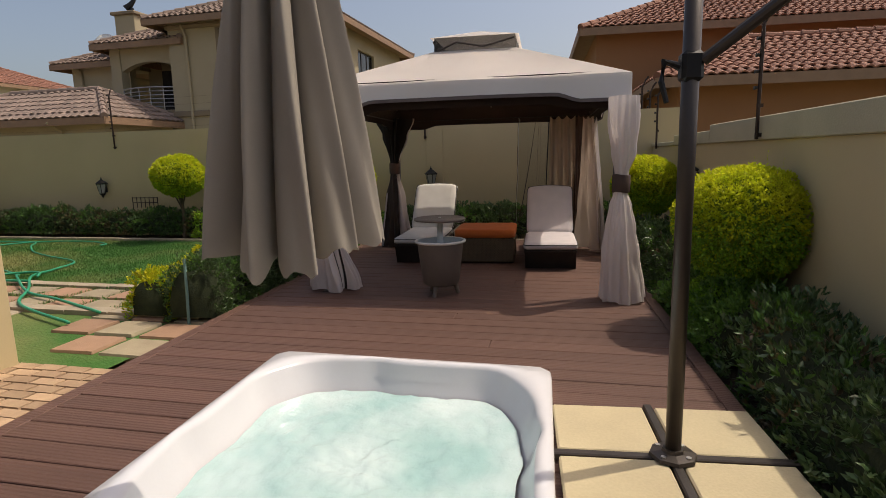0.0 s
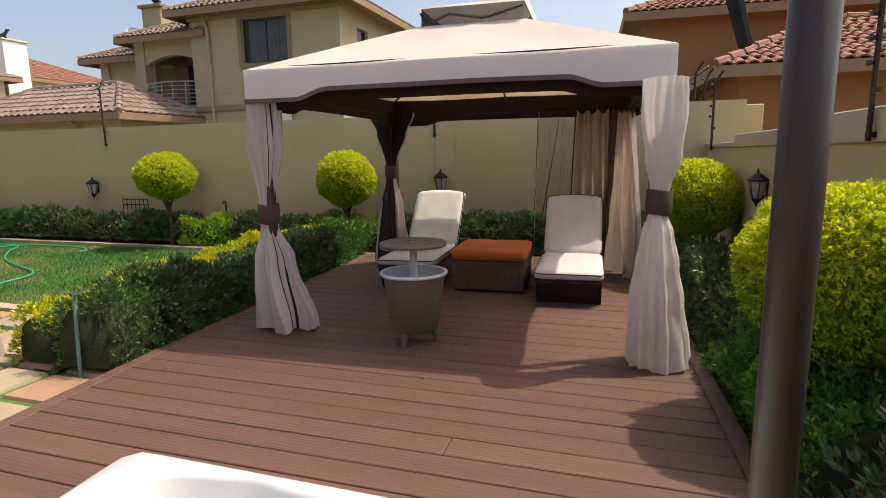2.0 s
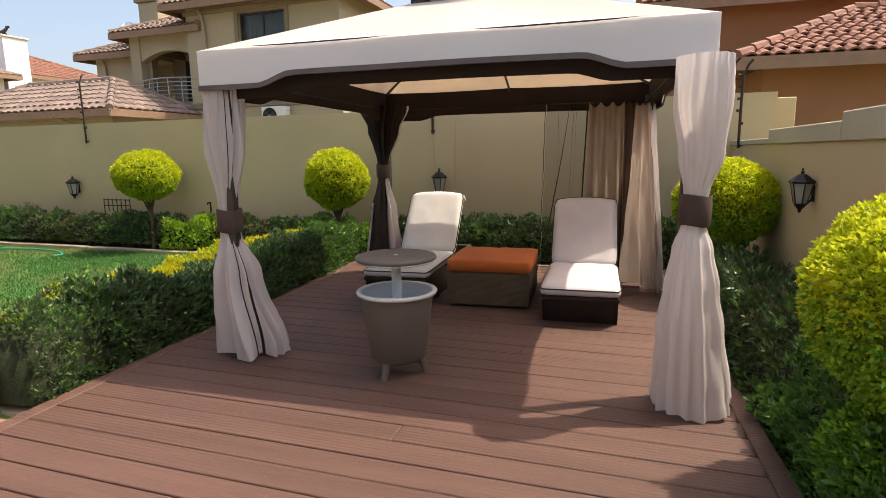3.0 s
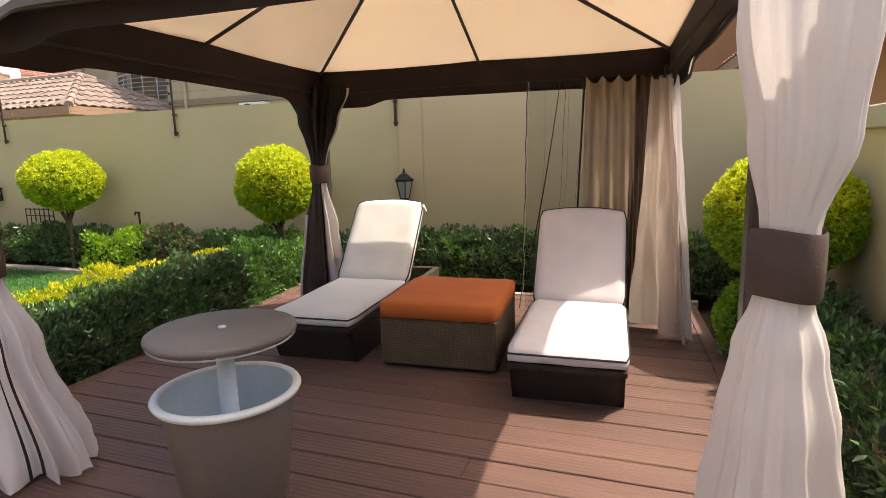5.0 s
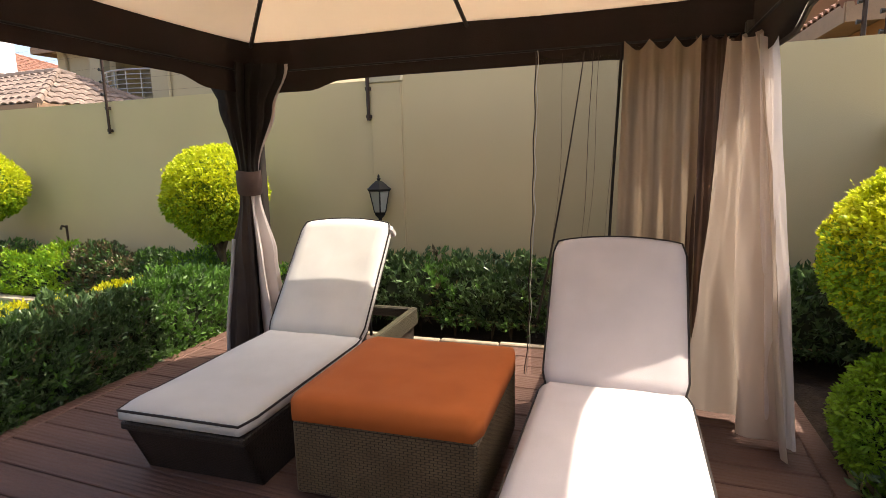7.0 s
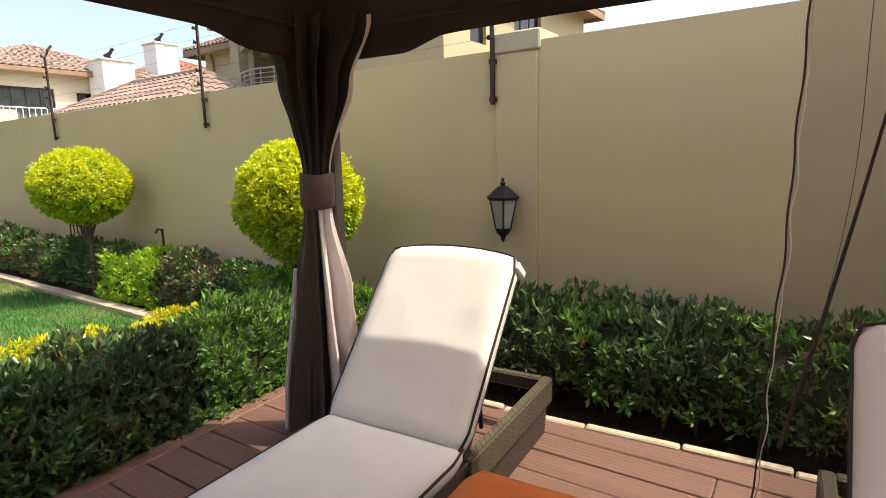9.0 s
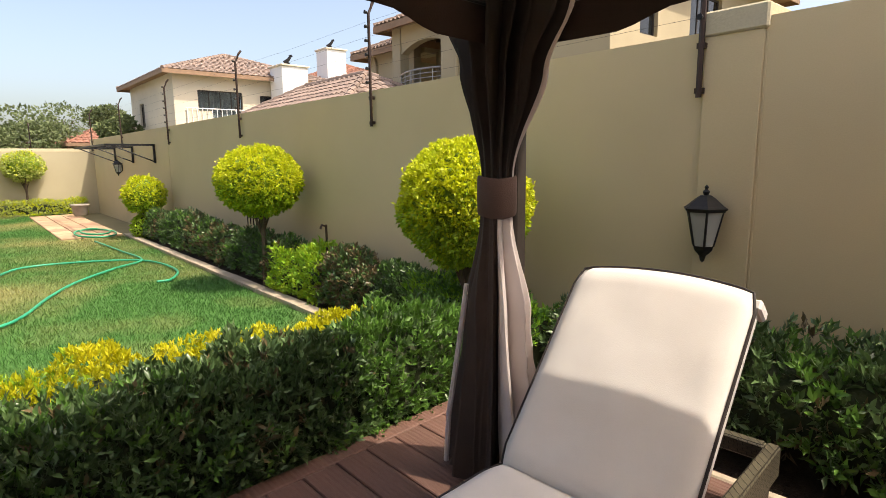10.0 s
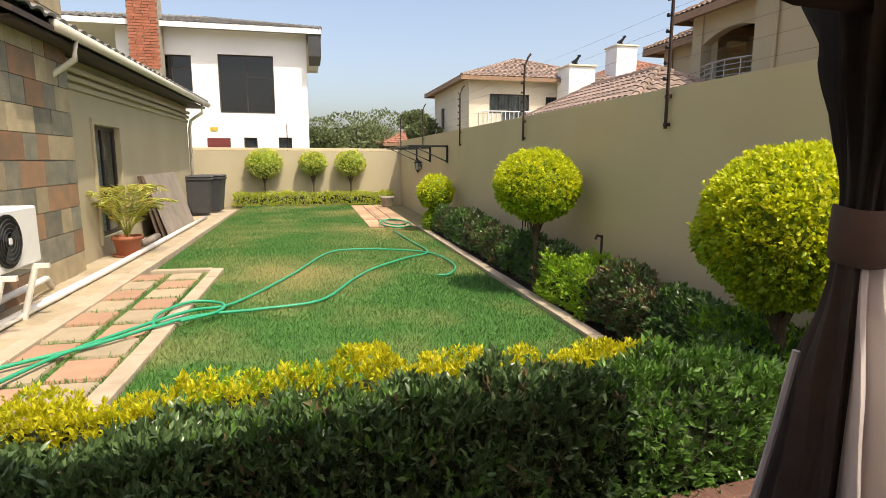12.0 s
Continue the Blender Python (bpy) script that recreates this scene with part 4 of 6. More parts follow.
part("knob", lathe(((0.0, 0.786), (0.014, 0.786), (0.013, 0.792), (0.006, 0.793), (0.0, 0.79)), 16), M["cooler_in"], top, "small pale knob", True)
part("lower_trim", lathe(((0.243, 0.753), (0.25, 0.749), (0.254, 0.753)), 56), M["cooler_in"], top)
for k in range(3):
    an = radians(20 + 120 * k)
    cx, cy = 0.13 * math.cos(an), 0.13 * math.sin(an)
    part("leg", tube([(cx, cy, 0.14), (cx * 1.35, cy * 1.35, 0.0)], 0.028, 10, 0.02), M["cooler"], cool)

# ---- hot tub ----
TX, TY, TW, TL, SKEW = -0.476, 2.617, 1.89, 2.02, -0.055
tub = thing("hot_tub", pose(TX, TY, 0), "white acrylic hot tub set into the deck, water bubbling", "hot tub")
NT = 96


def tub_outline(k):
    a = 2 * math.pi * k / NT
    c, s = math.cos(a), math.sin(a)
    p = 30.0
    r = (abs(c / (TW / 2)) ** p + abs(s / (TL / 2)) ** p) ** (-1 / p)
    return Vector((r * c, r * s))


def tub_inner(k, inset, wav):
    a = 2 * math.pi * k / NT
    c, s = math.cos(a), math.sin(a)
    p = 6.0
    r = (abs(c / (TW / 2 - inset)) ** p + abs(s / (TL / 2 - inset)) ** p) ** (-1 / p)
    r -= wav * (0.5 + 0.5 * math.cos(4 * a + math.pi)) ** 6
    r += wav * 0.5 * (0.5 + 0.5 * math.cos(8 * (a - 0.22))) ** 4
    return Vector((r * c, r * s))


bm = bmesh.new()
rings = []
for f in ((lambda k: (*tub_outline(k) * 1.0, 0.0)), (lambda k: (*tub_outline(k) * 1.0, 0.05)), (lambda k: (*tub_outline(k) * 0.99, 0.066)),
          (lambda k: (*(tub_outline(k) * 0.3 + tub_inner(k, 0.07, 0.06) * 0.7), 0.072)), (lambda k: (*tub_inner(k, 0.08, 0.06), 0.066)), (lambda k: (*tub_inner(k, 0.09, 0.06), 0.045)),
          (lambda k: (*tub_inner(k, 0.115, 0.06), -0.05)), (lambda k: (*tub_inner(k, 0.19, 0.05), -0.17)), (lambda k: (*tub_inner(k, 0.24, 0.03), -0.26)),
          (lambda k: (*tub_inner(k, 0.45, 0.0), -0.3)), (lambda k: (*tub_inner(k, 0.5, 0.0), -0.62)), (lambda k: (*tub_inner(k, 0.7, 0.0) * 0.3, -0.65))):
    rings.append([bm.verts.new(f(k)) for k in range(NT)])
for a, b in zip(rings, rings[1:]):
    for k in range(NT):
        bm.faces.new((a[k], a[(k + 1) % NT], b[(k + 1) % NT], b[k]))
bm.faces.new(rings[-1])
bmesh.ops.transform(bm, matrix=Matrix(((1, SKEW, 0, 0), (0, 1, 0, 0), (0, 0, 1, 0), (0, 0, 0, 1))), verts=bm.verts)
part("shell", bm, M["acrylic"], tub, "", True)
water_m = bpy.data.materials.new("bubbling_water")
water_m.use_nodes = True
wn_, wl_ = water_m.node_tree.nodes, water_m.node_tree.links
wb = wn_["Principled BSDF"]
geo = wn_.new("ShaderNodeNewGeometry")
n1 = wn_.new("ShaderNodeTexNoise")
n1.inputs["Scale"].default_value, n1.inputs["Detail"].default_value, n1.inputs["Roughness"].default_value = 2.0, 3, 0.5
wl_.new(geo.outputs["Position"], n1.inputs["Vector"])
cr = wn_.new("ShaderNodeValToRGB")
cr.color_ramp.elements[0].position, cr.color_ramp.elements[0].color = 0.3, (0.34, 0.54, 0.53, 1)
cr.color_ramp.elements[1].position, cr.color_ramp.elements[1].color = 0.72, (0.62, 0.74, 0.735, 1)
wl_.new(n1.outputs["Fac"], cr.inputs["Fac"])
wl_.new(cr.outputs["Color"], wb.inputs["Base Color"])
wb.inputs["Roughness"].default_value = 0.16
wb.inputs["IOR"].default_value = 1.33
n2 = wn_.new("ShaderNodeTexNoise")
n2.inputs["Scale"].default_value, n2.inputs["Detail"].default_value = 22, 6
wl_.new(geo.outputs["Position"], n2.inputs["Vector"])
bp = wn_.new("ShaderNodeBump")
bp.inputs["Strength"].default_value, bp.inputs["Distance"].default_value = 0.3, 0.02
wl_.new(n2.outputs["Fac"], bp.inputs["Height"])
wl_.new(bp.outputs[0], wb.inputs["Normal"])
bm = bmesh.new()
rows = []
for j in range(1, 40):
    q = j / 39
    row = []
    for k in range(NT):
        p = tub_inner(k, 0.172, 0.055) * q * 1.0
        z = -0.122 + 0.012 * noise.noise((p.x * 5, p.y * 5, 0)) + 0.012 * noise.noise((p.x * 13, p.y * 13, 3)) + 0.006 * noise.noise((p.x * 30, p.y * 30, 9))
        row.append(bm.verts.new((p.x, p.y, z)))
    rows.append(row)
for a, b in zip(rows, rows[1:]):
    for k in range(NT):
        bm.faces.new((a[k], a[(k + 1) % NT], b[(k + 1) % NT], b[k]))
bm.faces.new(rows[0])
bmesh.ops.transform(bm, matrix=Matrix(((1, SKEW, 0, 0), (0, 1, 0, 0), (0, 0, 1, 0), (0, 0, 0, 1))), verts=bm.verts)
part("water", bm, water_m, tub, "pale turquoise foaming water", True)

# ---- cantilever umbrella ----
UMB = pose(0.985, 2.69, 0, 0, 0, 5.5)
umb = thing("umbrella", UMB, "large taupe cantilever umbrella, folded, on a slab-weighted cross base", "umbrella")
part("mast", tube([(0, 0, 0.05), (0, 0, 2.5)], 0.034, 20), M["steel"], umb, "bronze steel mast", True)
for a in (0, 90):
    part("base_arm", box(-0.53, 0.53, -0.022, 0.022, 0.012, 0.05, 0.006, pose(0, 0, 0, 0, 0, a)), M["steel"], umb)
plate = part("base_plate", lathe(((0.0, 0.052), (0.105, 0.052), (0.1, 0.066), (0.05, 0.075), (0.045, 0.09), (0.0, 0.09)), 8), M["steel"], umb)
for k in range(4):
    an = radians(45 + 90 * k)
    part("bolt", lathe(((0.0, 0.075), (0.012, 0.075), (0.012, 0.062)), 6, (0.075 * math.cos(an), 0.075 * math.sin(an))), M["stainless"], plate)
part("slider", box(-0.042, 0.042, -0.042, 0.042, 1.66, 1.78, 0.015), M["black_metal"], umb)
part("crank_handle", tube([(-0.05, -0.02, 1.72), (-0.11, -0.03, 1.74), (-0.12, -0.04, 1.66), (-0.10, -0.05, 1.58)], 0.017, 8, 0.01), M["black_metal"], umb)
part("strut", tube([(0.04, -0.02, 1.74), (0.30, -0.18, 1.95), (0.62, -0.42, 2.2)], 0.024, 12), M["steel"], umb)
part("strut_end", tube([(0.28, -0.17, 1.935), (0.44, -0.28, 2.06)], 0.036, 12, 0.03), M["black_metal"], umb)
part("boom", tube([(0, 0, 2.48), (-0.7, -0.19, 2.72), (-1.6, -0.43, 2.78)], 0.028, 12), M["steel"], umb)
HUBX, HUBY = -1.50, -0.40
part("hub", tube([(HUBX, HUBY, 2.5), (HUBX, HUBY, 2.8)], 0.04, 12), M["steel"], umb)


def folded_canopy():
    bm = bmesh.new()
    n, m = 300, 44
    rows = []
    r = random.Random(4)
    amp = [r.uniform(0.75, 1.2) for _ in range(16)]
    for j in range(m + 1):
        t = j / m
        z = 2.66 - 1.57 * t
        R = 0.06 + 0.265 * t ** 0.9
        row = []
        for i in range(n):
            th = 2 * math.pi * i / n
            ph = th * 11 / (2 * math.pi)
            k = int(ph) % 11
            w = ph - int(ph)
            lobe = abs(math.sin(math.pi * w)) ** 0.6
            rr = R * (0.42 + 0.6 * lobe * amp[k]) * (1 + 0.05 * math.sin(21 * th + 4 * z))
            tw = th + 0.3 * lobe * (0.4 + 0.6 * t)
            hem = (-0.05 * lobe * amp[k] + 0.035 * noise.noise((6 * math.cos(th), 6 * math.sin(th), 1)) + 0.02 * noise.noise((17 * math.cos(th), 17 * math.sin(th), 4))) * t ** 6 + rr * (0.10 * math.sin(tw) + (0.5 if math.cos(tw) < 0 else 0.17) * math.cos(tw) ** 2) * t ** 4
            row.append(bm.verts.new((HUBX + rr * math.cos(tw), HUBY + rr * math.sin(tw), z + hem)))
        rows.append(row)
    for a, b in zip(rows, rows[1:]):
        for i in range(n):
            bm.faces.new((a[i], a[(i + 1) % n], b[(i + 1) % n], b[i]))
    return bm


part("canopy", folded_canopy(), M["umbrella"], umb, "folded taupe fabric hanging in deep pleats", True)
for sx in (-1, 1):
    for sy in (-1, 1):
        slab = part("ballast_slab", box(min(0.03 * sx, 0.5 * sx), max(0.03 * sx, 0.5 * sx), min(0.03 * sy, 0.5 * sy), max(0.03 * sy, 0.5 * sy), 0.002, 0.045, 0.008), M["slab"])
        slab.matrix_basis = UMB
        tagged(slab, "cream cast slab weighing down the umbrella base", "slab", "umbrella base slabs")

# ---- planting ----


def tree_noise(p, f):
    return np.array([noise.noise(Vector(q) * f) for q in p])


def ball_points(n, r, seed_off=0.0):
    d = rng.normal(0, 1, (n, 3))
    d /= np.linalg.norm(d, axis=1)[:, None]
    lump = 1 + 0.07 * tree_noise(d + seed_off, 2.3) + 0.05 * tree_noise(d + seed_off, 5.5)
    depth = 1 - 0.22 * rng.random(n) ** 1.6
    return d * (lump * depth)[:, None] * np.array(r), d


def sprigs(p, d, k, leaf):
    """Turns each point into a small rosette of k leaves."""
    p, d = np.repeat(p, k, 0), np.repeat(d, k, 0)
    return p + rng.normal(0, leaf * 0.12, p.shape) + d * (rng.random(len(p)) * leaf * 0.5)[:, None], d


def blob_core(name, r, c, material, parent, seed=0.0):
    bm = bmesh.new()
    bmesh.ops.create_icosphere(bm, subdivisions=3, radius=1.0)
    for v in bm.verts:
        k = 0.84 + 0.1 * noise.noise(v.co * 3 + Vector((seed, 0, 0)))
        v.co = Vector((v.co.x * r[0] * k + c[0], v.co.y * r[1] * k + c[1], v.co.z * r[2] * k + c[2]))
    return part(name, bm, material, parent, "", True)


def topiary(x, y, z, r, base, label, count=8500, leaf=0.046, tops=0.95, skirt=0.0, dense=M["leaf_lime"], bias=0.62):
    """A clipped ball on a short stem: golden new growth over greener older leaves, its upward bias also painting
    sunlight.
    """
    t = thing("topiary_tree", pose(x, y, base), label, "topiary", "clipped golden balls")
    h = z - base
    stem = bmesh.new()
    add_tube(stem, [(0, 0, 0), (0.02, 0.01, h * 0.4), (0, 0, h * 0.75)], 0.035, 8, 0.025)
    for k in range(5):
        a = k * 1.26
        add_tube(stem, [(0, 0, h * 0.5), (0.12 * math.cos(a), 0.12 * math.sin(a), h * 0.75), (0.25 * math.cos(a), 0.25 * math.sin(a), h * 0.95)], 0.016, 6, 0.008)
    part("trunk", stem, M["bark"], t)
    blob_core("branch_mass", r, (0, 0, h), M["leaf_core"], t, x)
    p, d = ball_points(count // 5, r, x)
    p, d = sprigs(p, d, 5, leaf)
    count = len(p)
    # more gold where the surface faces up: new growth plus painted sunlight
    young_lit = rng.random(count) < np.clip(bias + 1.0 * d[:, 2] + 0.3 * tree_noise(d + x, 3.0), 0.1, 0.97) * (0.35 + tops)
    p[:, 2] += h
    leaves("young_leaves", p[young_lit], d[young_lit], leaf, M["leaf_gold"], t, 0.55, 0.75)
    leaves("leaves", p[~young_lit], d[~young_lit], leaf, dense, t, 0.55, 0.75)
    # a few stray shoots above the clipped surface
    k = 26
    p, d = ball_points(k, tuple(q * 1.04 for q in r), x + 3)
    up = np.abs(d) * np.array([0, 0, 1.0]) + d * 0.5
    q = np.concatenate([p + up * 0.03 * s for s in (0.3, 1.0, 1.7, 2.4)])
    q[:, 2] += h
    sel = q[:, 2] > h
    leaves("stray_growth", q[sel], np.tile(up, (4, 1))[sel], leaf, M["leaf_gold"], t, 0.5, 0.6)
    if skirt:
        ps, ds = ball_points(int(count * 0.45), (r[0] * 0.8, r[1] * 0.75, skirt), x + 9)
        ps[:, 2] += skirt * 0.9
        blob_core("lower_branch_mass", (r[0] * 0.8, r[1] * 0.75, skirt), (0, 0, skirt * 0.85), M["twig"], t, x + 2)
        leaves("lower_leaves", ps, ds, leaf * 1.1, dense, t, 0.55, 0.8)
    return t


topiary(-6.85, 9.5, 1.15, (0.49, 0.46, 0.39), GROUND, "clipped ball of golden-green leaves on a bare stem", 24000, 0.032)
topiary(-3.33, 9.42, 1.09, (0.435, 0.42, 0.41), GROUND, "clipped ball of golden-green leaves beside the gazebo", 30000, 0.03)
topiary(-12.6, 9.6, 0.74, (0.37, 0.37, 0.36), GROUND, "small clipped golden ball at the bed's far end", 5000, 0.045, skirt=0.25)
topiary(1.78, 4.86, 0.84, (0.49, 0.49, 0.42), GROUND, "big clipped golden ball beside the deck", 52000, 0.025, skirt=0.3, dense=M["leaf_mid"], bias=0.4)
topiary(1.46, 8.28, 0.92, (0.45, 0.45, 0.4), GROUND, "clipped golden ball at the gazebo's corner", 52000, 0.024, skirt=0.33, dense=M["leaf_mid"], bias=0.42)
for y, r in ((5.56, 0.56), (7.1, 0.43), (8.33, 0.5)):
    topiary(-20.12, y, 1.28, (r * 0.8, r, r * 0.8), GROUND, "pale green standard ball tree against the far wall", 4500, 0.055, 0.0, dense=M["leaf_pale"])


def hedge(name, p0, p1, half, z0, z1, label, mix, count, leaf, m=None, wob=0.05, category="hedge", spread=0.8, gap=0.0):
    """A clipped hedge between two points. mix: material, share, where (0 to 1 over the width), upper only."""
    h = thing(name, m if m is not None else pose(0, 0, 0), label, category, "hedges")
    p0, p1 = np.array([*p0, 0.0]), np.array([*p1, 0.0])
    d = p1 - p0
    length = np.linalg.norm(d)
    d = d / length
    s = np.array([d[1], -d[0], 0])
    hh = (z1 - z0)
    rise = lambda x, y: 0.97 + 0.1 * noise.noise((x * 1.15, y * 1.15, z1)) + 0.1 * noise.noise((x * 3.1, y * 3.1, z1))
    if gap:
        bm = bmesh.new()
        for i in range(int(length / 0.16)):
            q = p0 + d * (0.08 + 0.16 * i) + s * (random.uniform(-0.5, 0.5) * half)
            for k in range(3):
                add_tube(bm, [(q[0], q[1], z0 - gap), (q[0] + random.uniform(-0.08, 0.08), q[1] + random.uniform(-0.08, 0.08), z0 + hh * 0.35)], 0.006, 5, 0.004)
        tagged(part("stem_clump", bm, M["bark"], h, "bare brown stems"), kind="stuff")
    # core, near-black: shade between the leaves is put into its colour
    bm = bmesh.new()
    rows = []
    n = max(4, int(length / 0.18))
    for i in range(n + 1):
        row = []
        for k in range(9):
            a = math.pi * k / 8
            c, sn = math.cos(a), math.sin(a)
            r = (abs(c) ** 2.8 + abs(sn) ** 2.8) ** (-1 / 2.8) * 0.74
            q = p0 + d * (length * (0.02 + 0.96 * i / n)) + s * (c * r * half)
            z = z0 + hh * 0.08 + hh * max(0, sn * r) * 0.98
            f = 1 + 0.12 * noise.noise(Vector((q[0] * 3, q[1] * 3, z * 3)))
            row.append(bm.verts.new((q[0], q[1], z0 + (z - z0) * f * rise(q[0], q[1]))))
        rows.append(row)
    for a, b in zip(rows, rows[1:]):
        for k in range(8):
            bm.faces.new((a[k], a[k + 1], b[k + 1], b[k]))
    bm.faces.new(rows[0])
    bm.faces.new(rows[-1][::-1])
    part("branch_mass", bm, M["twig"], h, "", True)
    full, count = count, count // 6
    t = rng.random(count) * length
    th = np.pi * (rng.random(count) * 1.1 - 0.05)
    c, sn = np.cos(th), np.sin(th)
    r = (np.abs(c) ** 2.8 + np.abs(sn) ** 2.8) ** (-1 / 2.8)
    r *= 1 - 0.28 * rng.random(count) ** 1.5
    pos = p0 + d * t[:, None] + s * (c * r * half)[:, None]
    lump = np.array([noise.noise((q[0] * 2.6, q[1] * 2.6, k * 3)) for q, k in zip(pos, sn)])
    lump2 = np.array([noise.noise((q[0] * 7, q[1] * 7, k * 5)) for q, k in zip(pos, sn)])
    r2 = 1 + wob * 2.2 * lump + wob * 1.6 * lump2
    pos = p0 + d * t[:, None] + s * (c * r * half * r2)[:, None]
    pos[:, 2] = z0 + hh * np.clip(sn * r, 0.03, 2) * r2 * np.array([rise(q[0], q[1]) for q in pos])
    nrm = s * c[:, None] + np.array([0, 0, 1.0]) * sn[:, None]
    ends = (t < 0.12) | (t > length - 0.12)
    nrm[ends] += np.where(t[ends] < 0.12, -1, 1)[:, None] * d
    pos, nrm = sprigs(pos, nrm + np.array([0, 0, 0.25]), 6, leaf)
    count = len(pos)
    left = np.ones(count, bool)
    across = np.repeat(0.5 + 0.5 * c, 6)
    patch = np.repeat(np.array([noise.noise((q[0] * 0.9, q[1] * 0.9, 7)) for q in pos[::6]]), 6)
    for k, (material, share, lo, hi, patchy) in enumerate(mix):
        want = left & (across >= lo) & (across <= hi) & (np.repeat(rng.random(count // 6), 6) < share) & ((patch > 0.05) if patchy else True)
        if k == len(mix) - 1:
            want = left
        if want.sum():
            leaves("leaves" if k else "young_leaves" if len(mix) > 1 else "leaves", pos[want], nrm[want] + np.array([0, 0, 0.35]), leaf, material, h, 0.36, spread)
        left &= ~want
    return h


# beside the deck towards the lawn: dark hedge with a golden row behind it
hedge("hedge", (-2.46, -1.75), (-2.47, 1.5), 0.26, -0.08, 0.45, "dark glossy hedge along the deck's lawn side",
      [(M["leaf_bronze"], 0.03, 0, 1, False), (M["leaf_green"], 0.2, 0, 1, True), (M["leaf_dark"], 1, 0, 1, False)], 60000, 0.05, DECK, 0.1)
hedge("hedge", (-2.47, 1.45), (-2.5, 2.35), 0.3, -0.08, 0.48, "fresh green hedge end beside the gazebo",
      [(M["leaf_dark"], 0.25, 0, 1, False), (M["leaf_green"], 1, 0, 1, False)], 13000, 0.048, DECK, 0.12)
hedge("hedge", (-2.83, -1.75), (-2.87, 2.0), 0.18, -0.08, 0.465, "low golden-leaved hedge row facing the lawn",
      [(M["leaf_lime"], 0.25, 0, 1, True), (M["leaf_hedge_gold"], 1, 0, 1, False)], 46000, 0.034, DECK, 0.08)
hedge("shrub", (-2.46, -2.35), (-2.5, -1.7), 0.3, -0.08, 0.52, "small-leaved dark shrub at the hedge's end", [(M["leaf_green"], 0.3, 0, 1, True), (M["leaf_dark"], 1, 0, 1, False)], 9000, 0.034, DECK, 0.12, "shrub")
hedge("shrub", (-2.96, -2.28), (-2.96, -1.7), 0.24, -0.08, 0.34, "low golden shrub beside the pavers", [(M["leaf_lime"], 0.3, 0, 1, True), (M["leaf_hedge_gold"], 1, 0, 1, False)], 7000, 0.038, DECK, 0.12, "shrub")
# under the back wall
hedge("hedge", (-12.3, 9.72), (-6.5, 9.72), 0.22, 0.0, 0.47, "dark hedge under the long wall",
      [(M["leaf_bronze"], 0.3, 0, 1, True), (M["leaf_green"], 0.25, 0, 1, False), (M["leaf_dark"], 1, 0, 1, False)], 26000, 0.055, None, 0.14, gap=0.09)
hedge("shrub", (-6.6, 9.68), (-5.55, 9.68), 0.22, -0.04, 0.4, "lime-green low shrub within the hedge", [(M["leaf_lime"], 0.5, 0.0, 1, False), (M["leaf_mid"], 1, 0, 1, False)], 9000, 0.045, None, 0.18, "shrub", gap=0.05)
hedge("hedge", (-5.6, 9.72), (-3.8, 9.72), 0.22, 0.0, 0.46, "dark bronze-tipped hedge under the long wall",
      [(M["leaf_bronze"], 0.45, 0, 1, True), (M["leaf_green"], 0.2, 0, 1, False), (M["leaf_dark"], 1, 0, 1, False)], 13000, 0.05, None, 0.14, gap=0.09)
hedge("shrub", (-3.9, 9.56), (-2.75, 9.58), 0.27, -0.05, 0.47, "green low shrub below the clipped ball", [(M["leaf_mid"], 0.4, 0, 1, False), (M["leaf_green"], 1, 0, 1, False)], 11000, 0.042, None, 0.16, "shrub", gap=0.04)
hedge("hedge", (-2.7, 9.74), (1.75, 9.74), 0.24, 0.06, 0.53, "dark glossy hedge behind the gazebo",
      [(M["leaf_bronze"], 0.08, 0, 1, True), (M["leaf_green"], 0.5, 0, 1, True), (M["leaf_dark"], 1, 0, 1, False)], 24000, 0.058, None, 0.14, gap=0.15)
# between deck and side wall
hedge("hedge", (2.2, -9.0), (2.2, -3.15), 0.34, -0.08, 0.46, "dark sparse hedge along the side wall",
      [(M["leaf_bronze"], 0.18, 0, 1, True), (M["leaf_green"], 0.25, 0, 1, True), (M["leaf_dark"], 1, 0, 1, False)], 24000, 0.052, DECK, 0.14)
hedge("hedge", (2.16, -3.1), (2.16, -1.55), 0.33, -0.08, 0.42, "green low hedge under the big clipped ball",
      [(M["leaf_dark"], 0.4, 0, 1, True), (M["leaf_green"], 1, 0, 1, False)], 15000, 0.042, DECK, 0.16)
hedge("hedge", (2.16, -1.5), (2.16, 0.85), 0.32, -0.08, 0.48, "dark hedge between the clipped balls",
      [(M["leaf_bronze"], 0.1, 0, 1, True), (M["leaf_green"], 0.25, 0, 1, True), (M["leaf_dark"], 1, 0, 1, False)], 17000, 0.048, DECK, 0.14)
hedge("hedge", (-20.15, 4.6), (-20.15, 9.7), 0.26, -0.08, 0.3, "low pale yellow-green clipped hedge at the far wall",
      [(M["leaf_gold"], 0.35, 0, 1, False), (M["leaf_pale"], 1, 0, 1, False)], 16000, 0.07, None, 0.05)

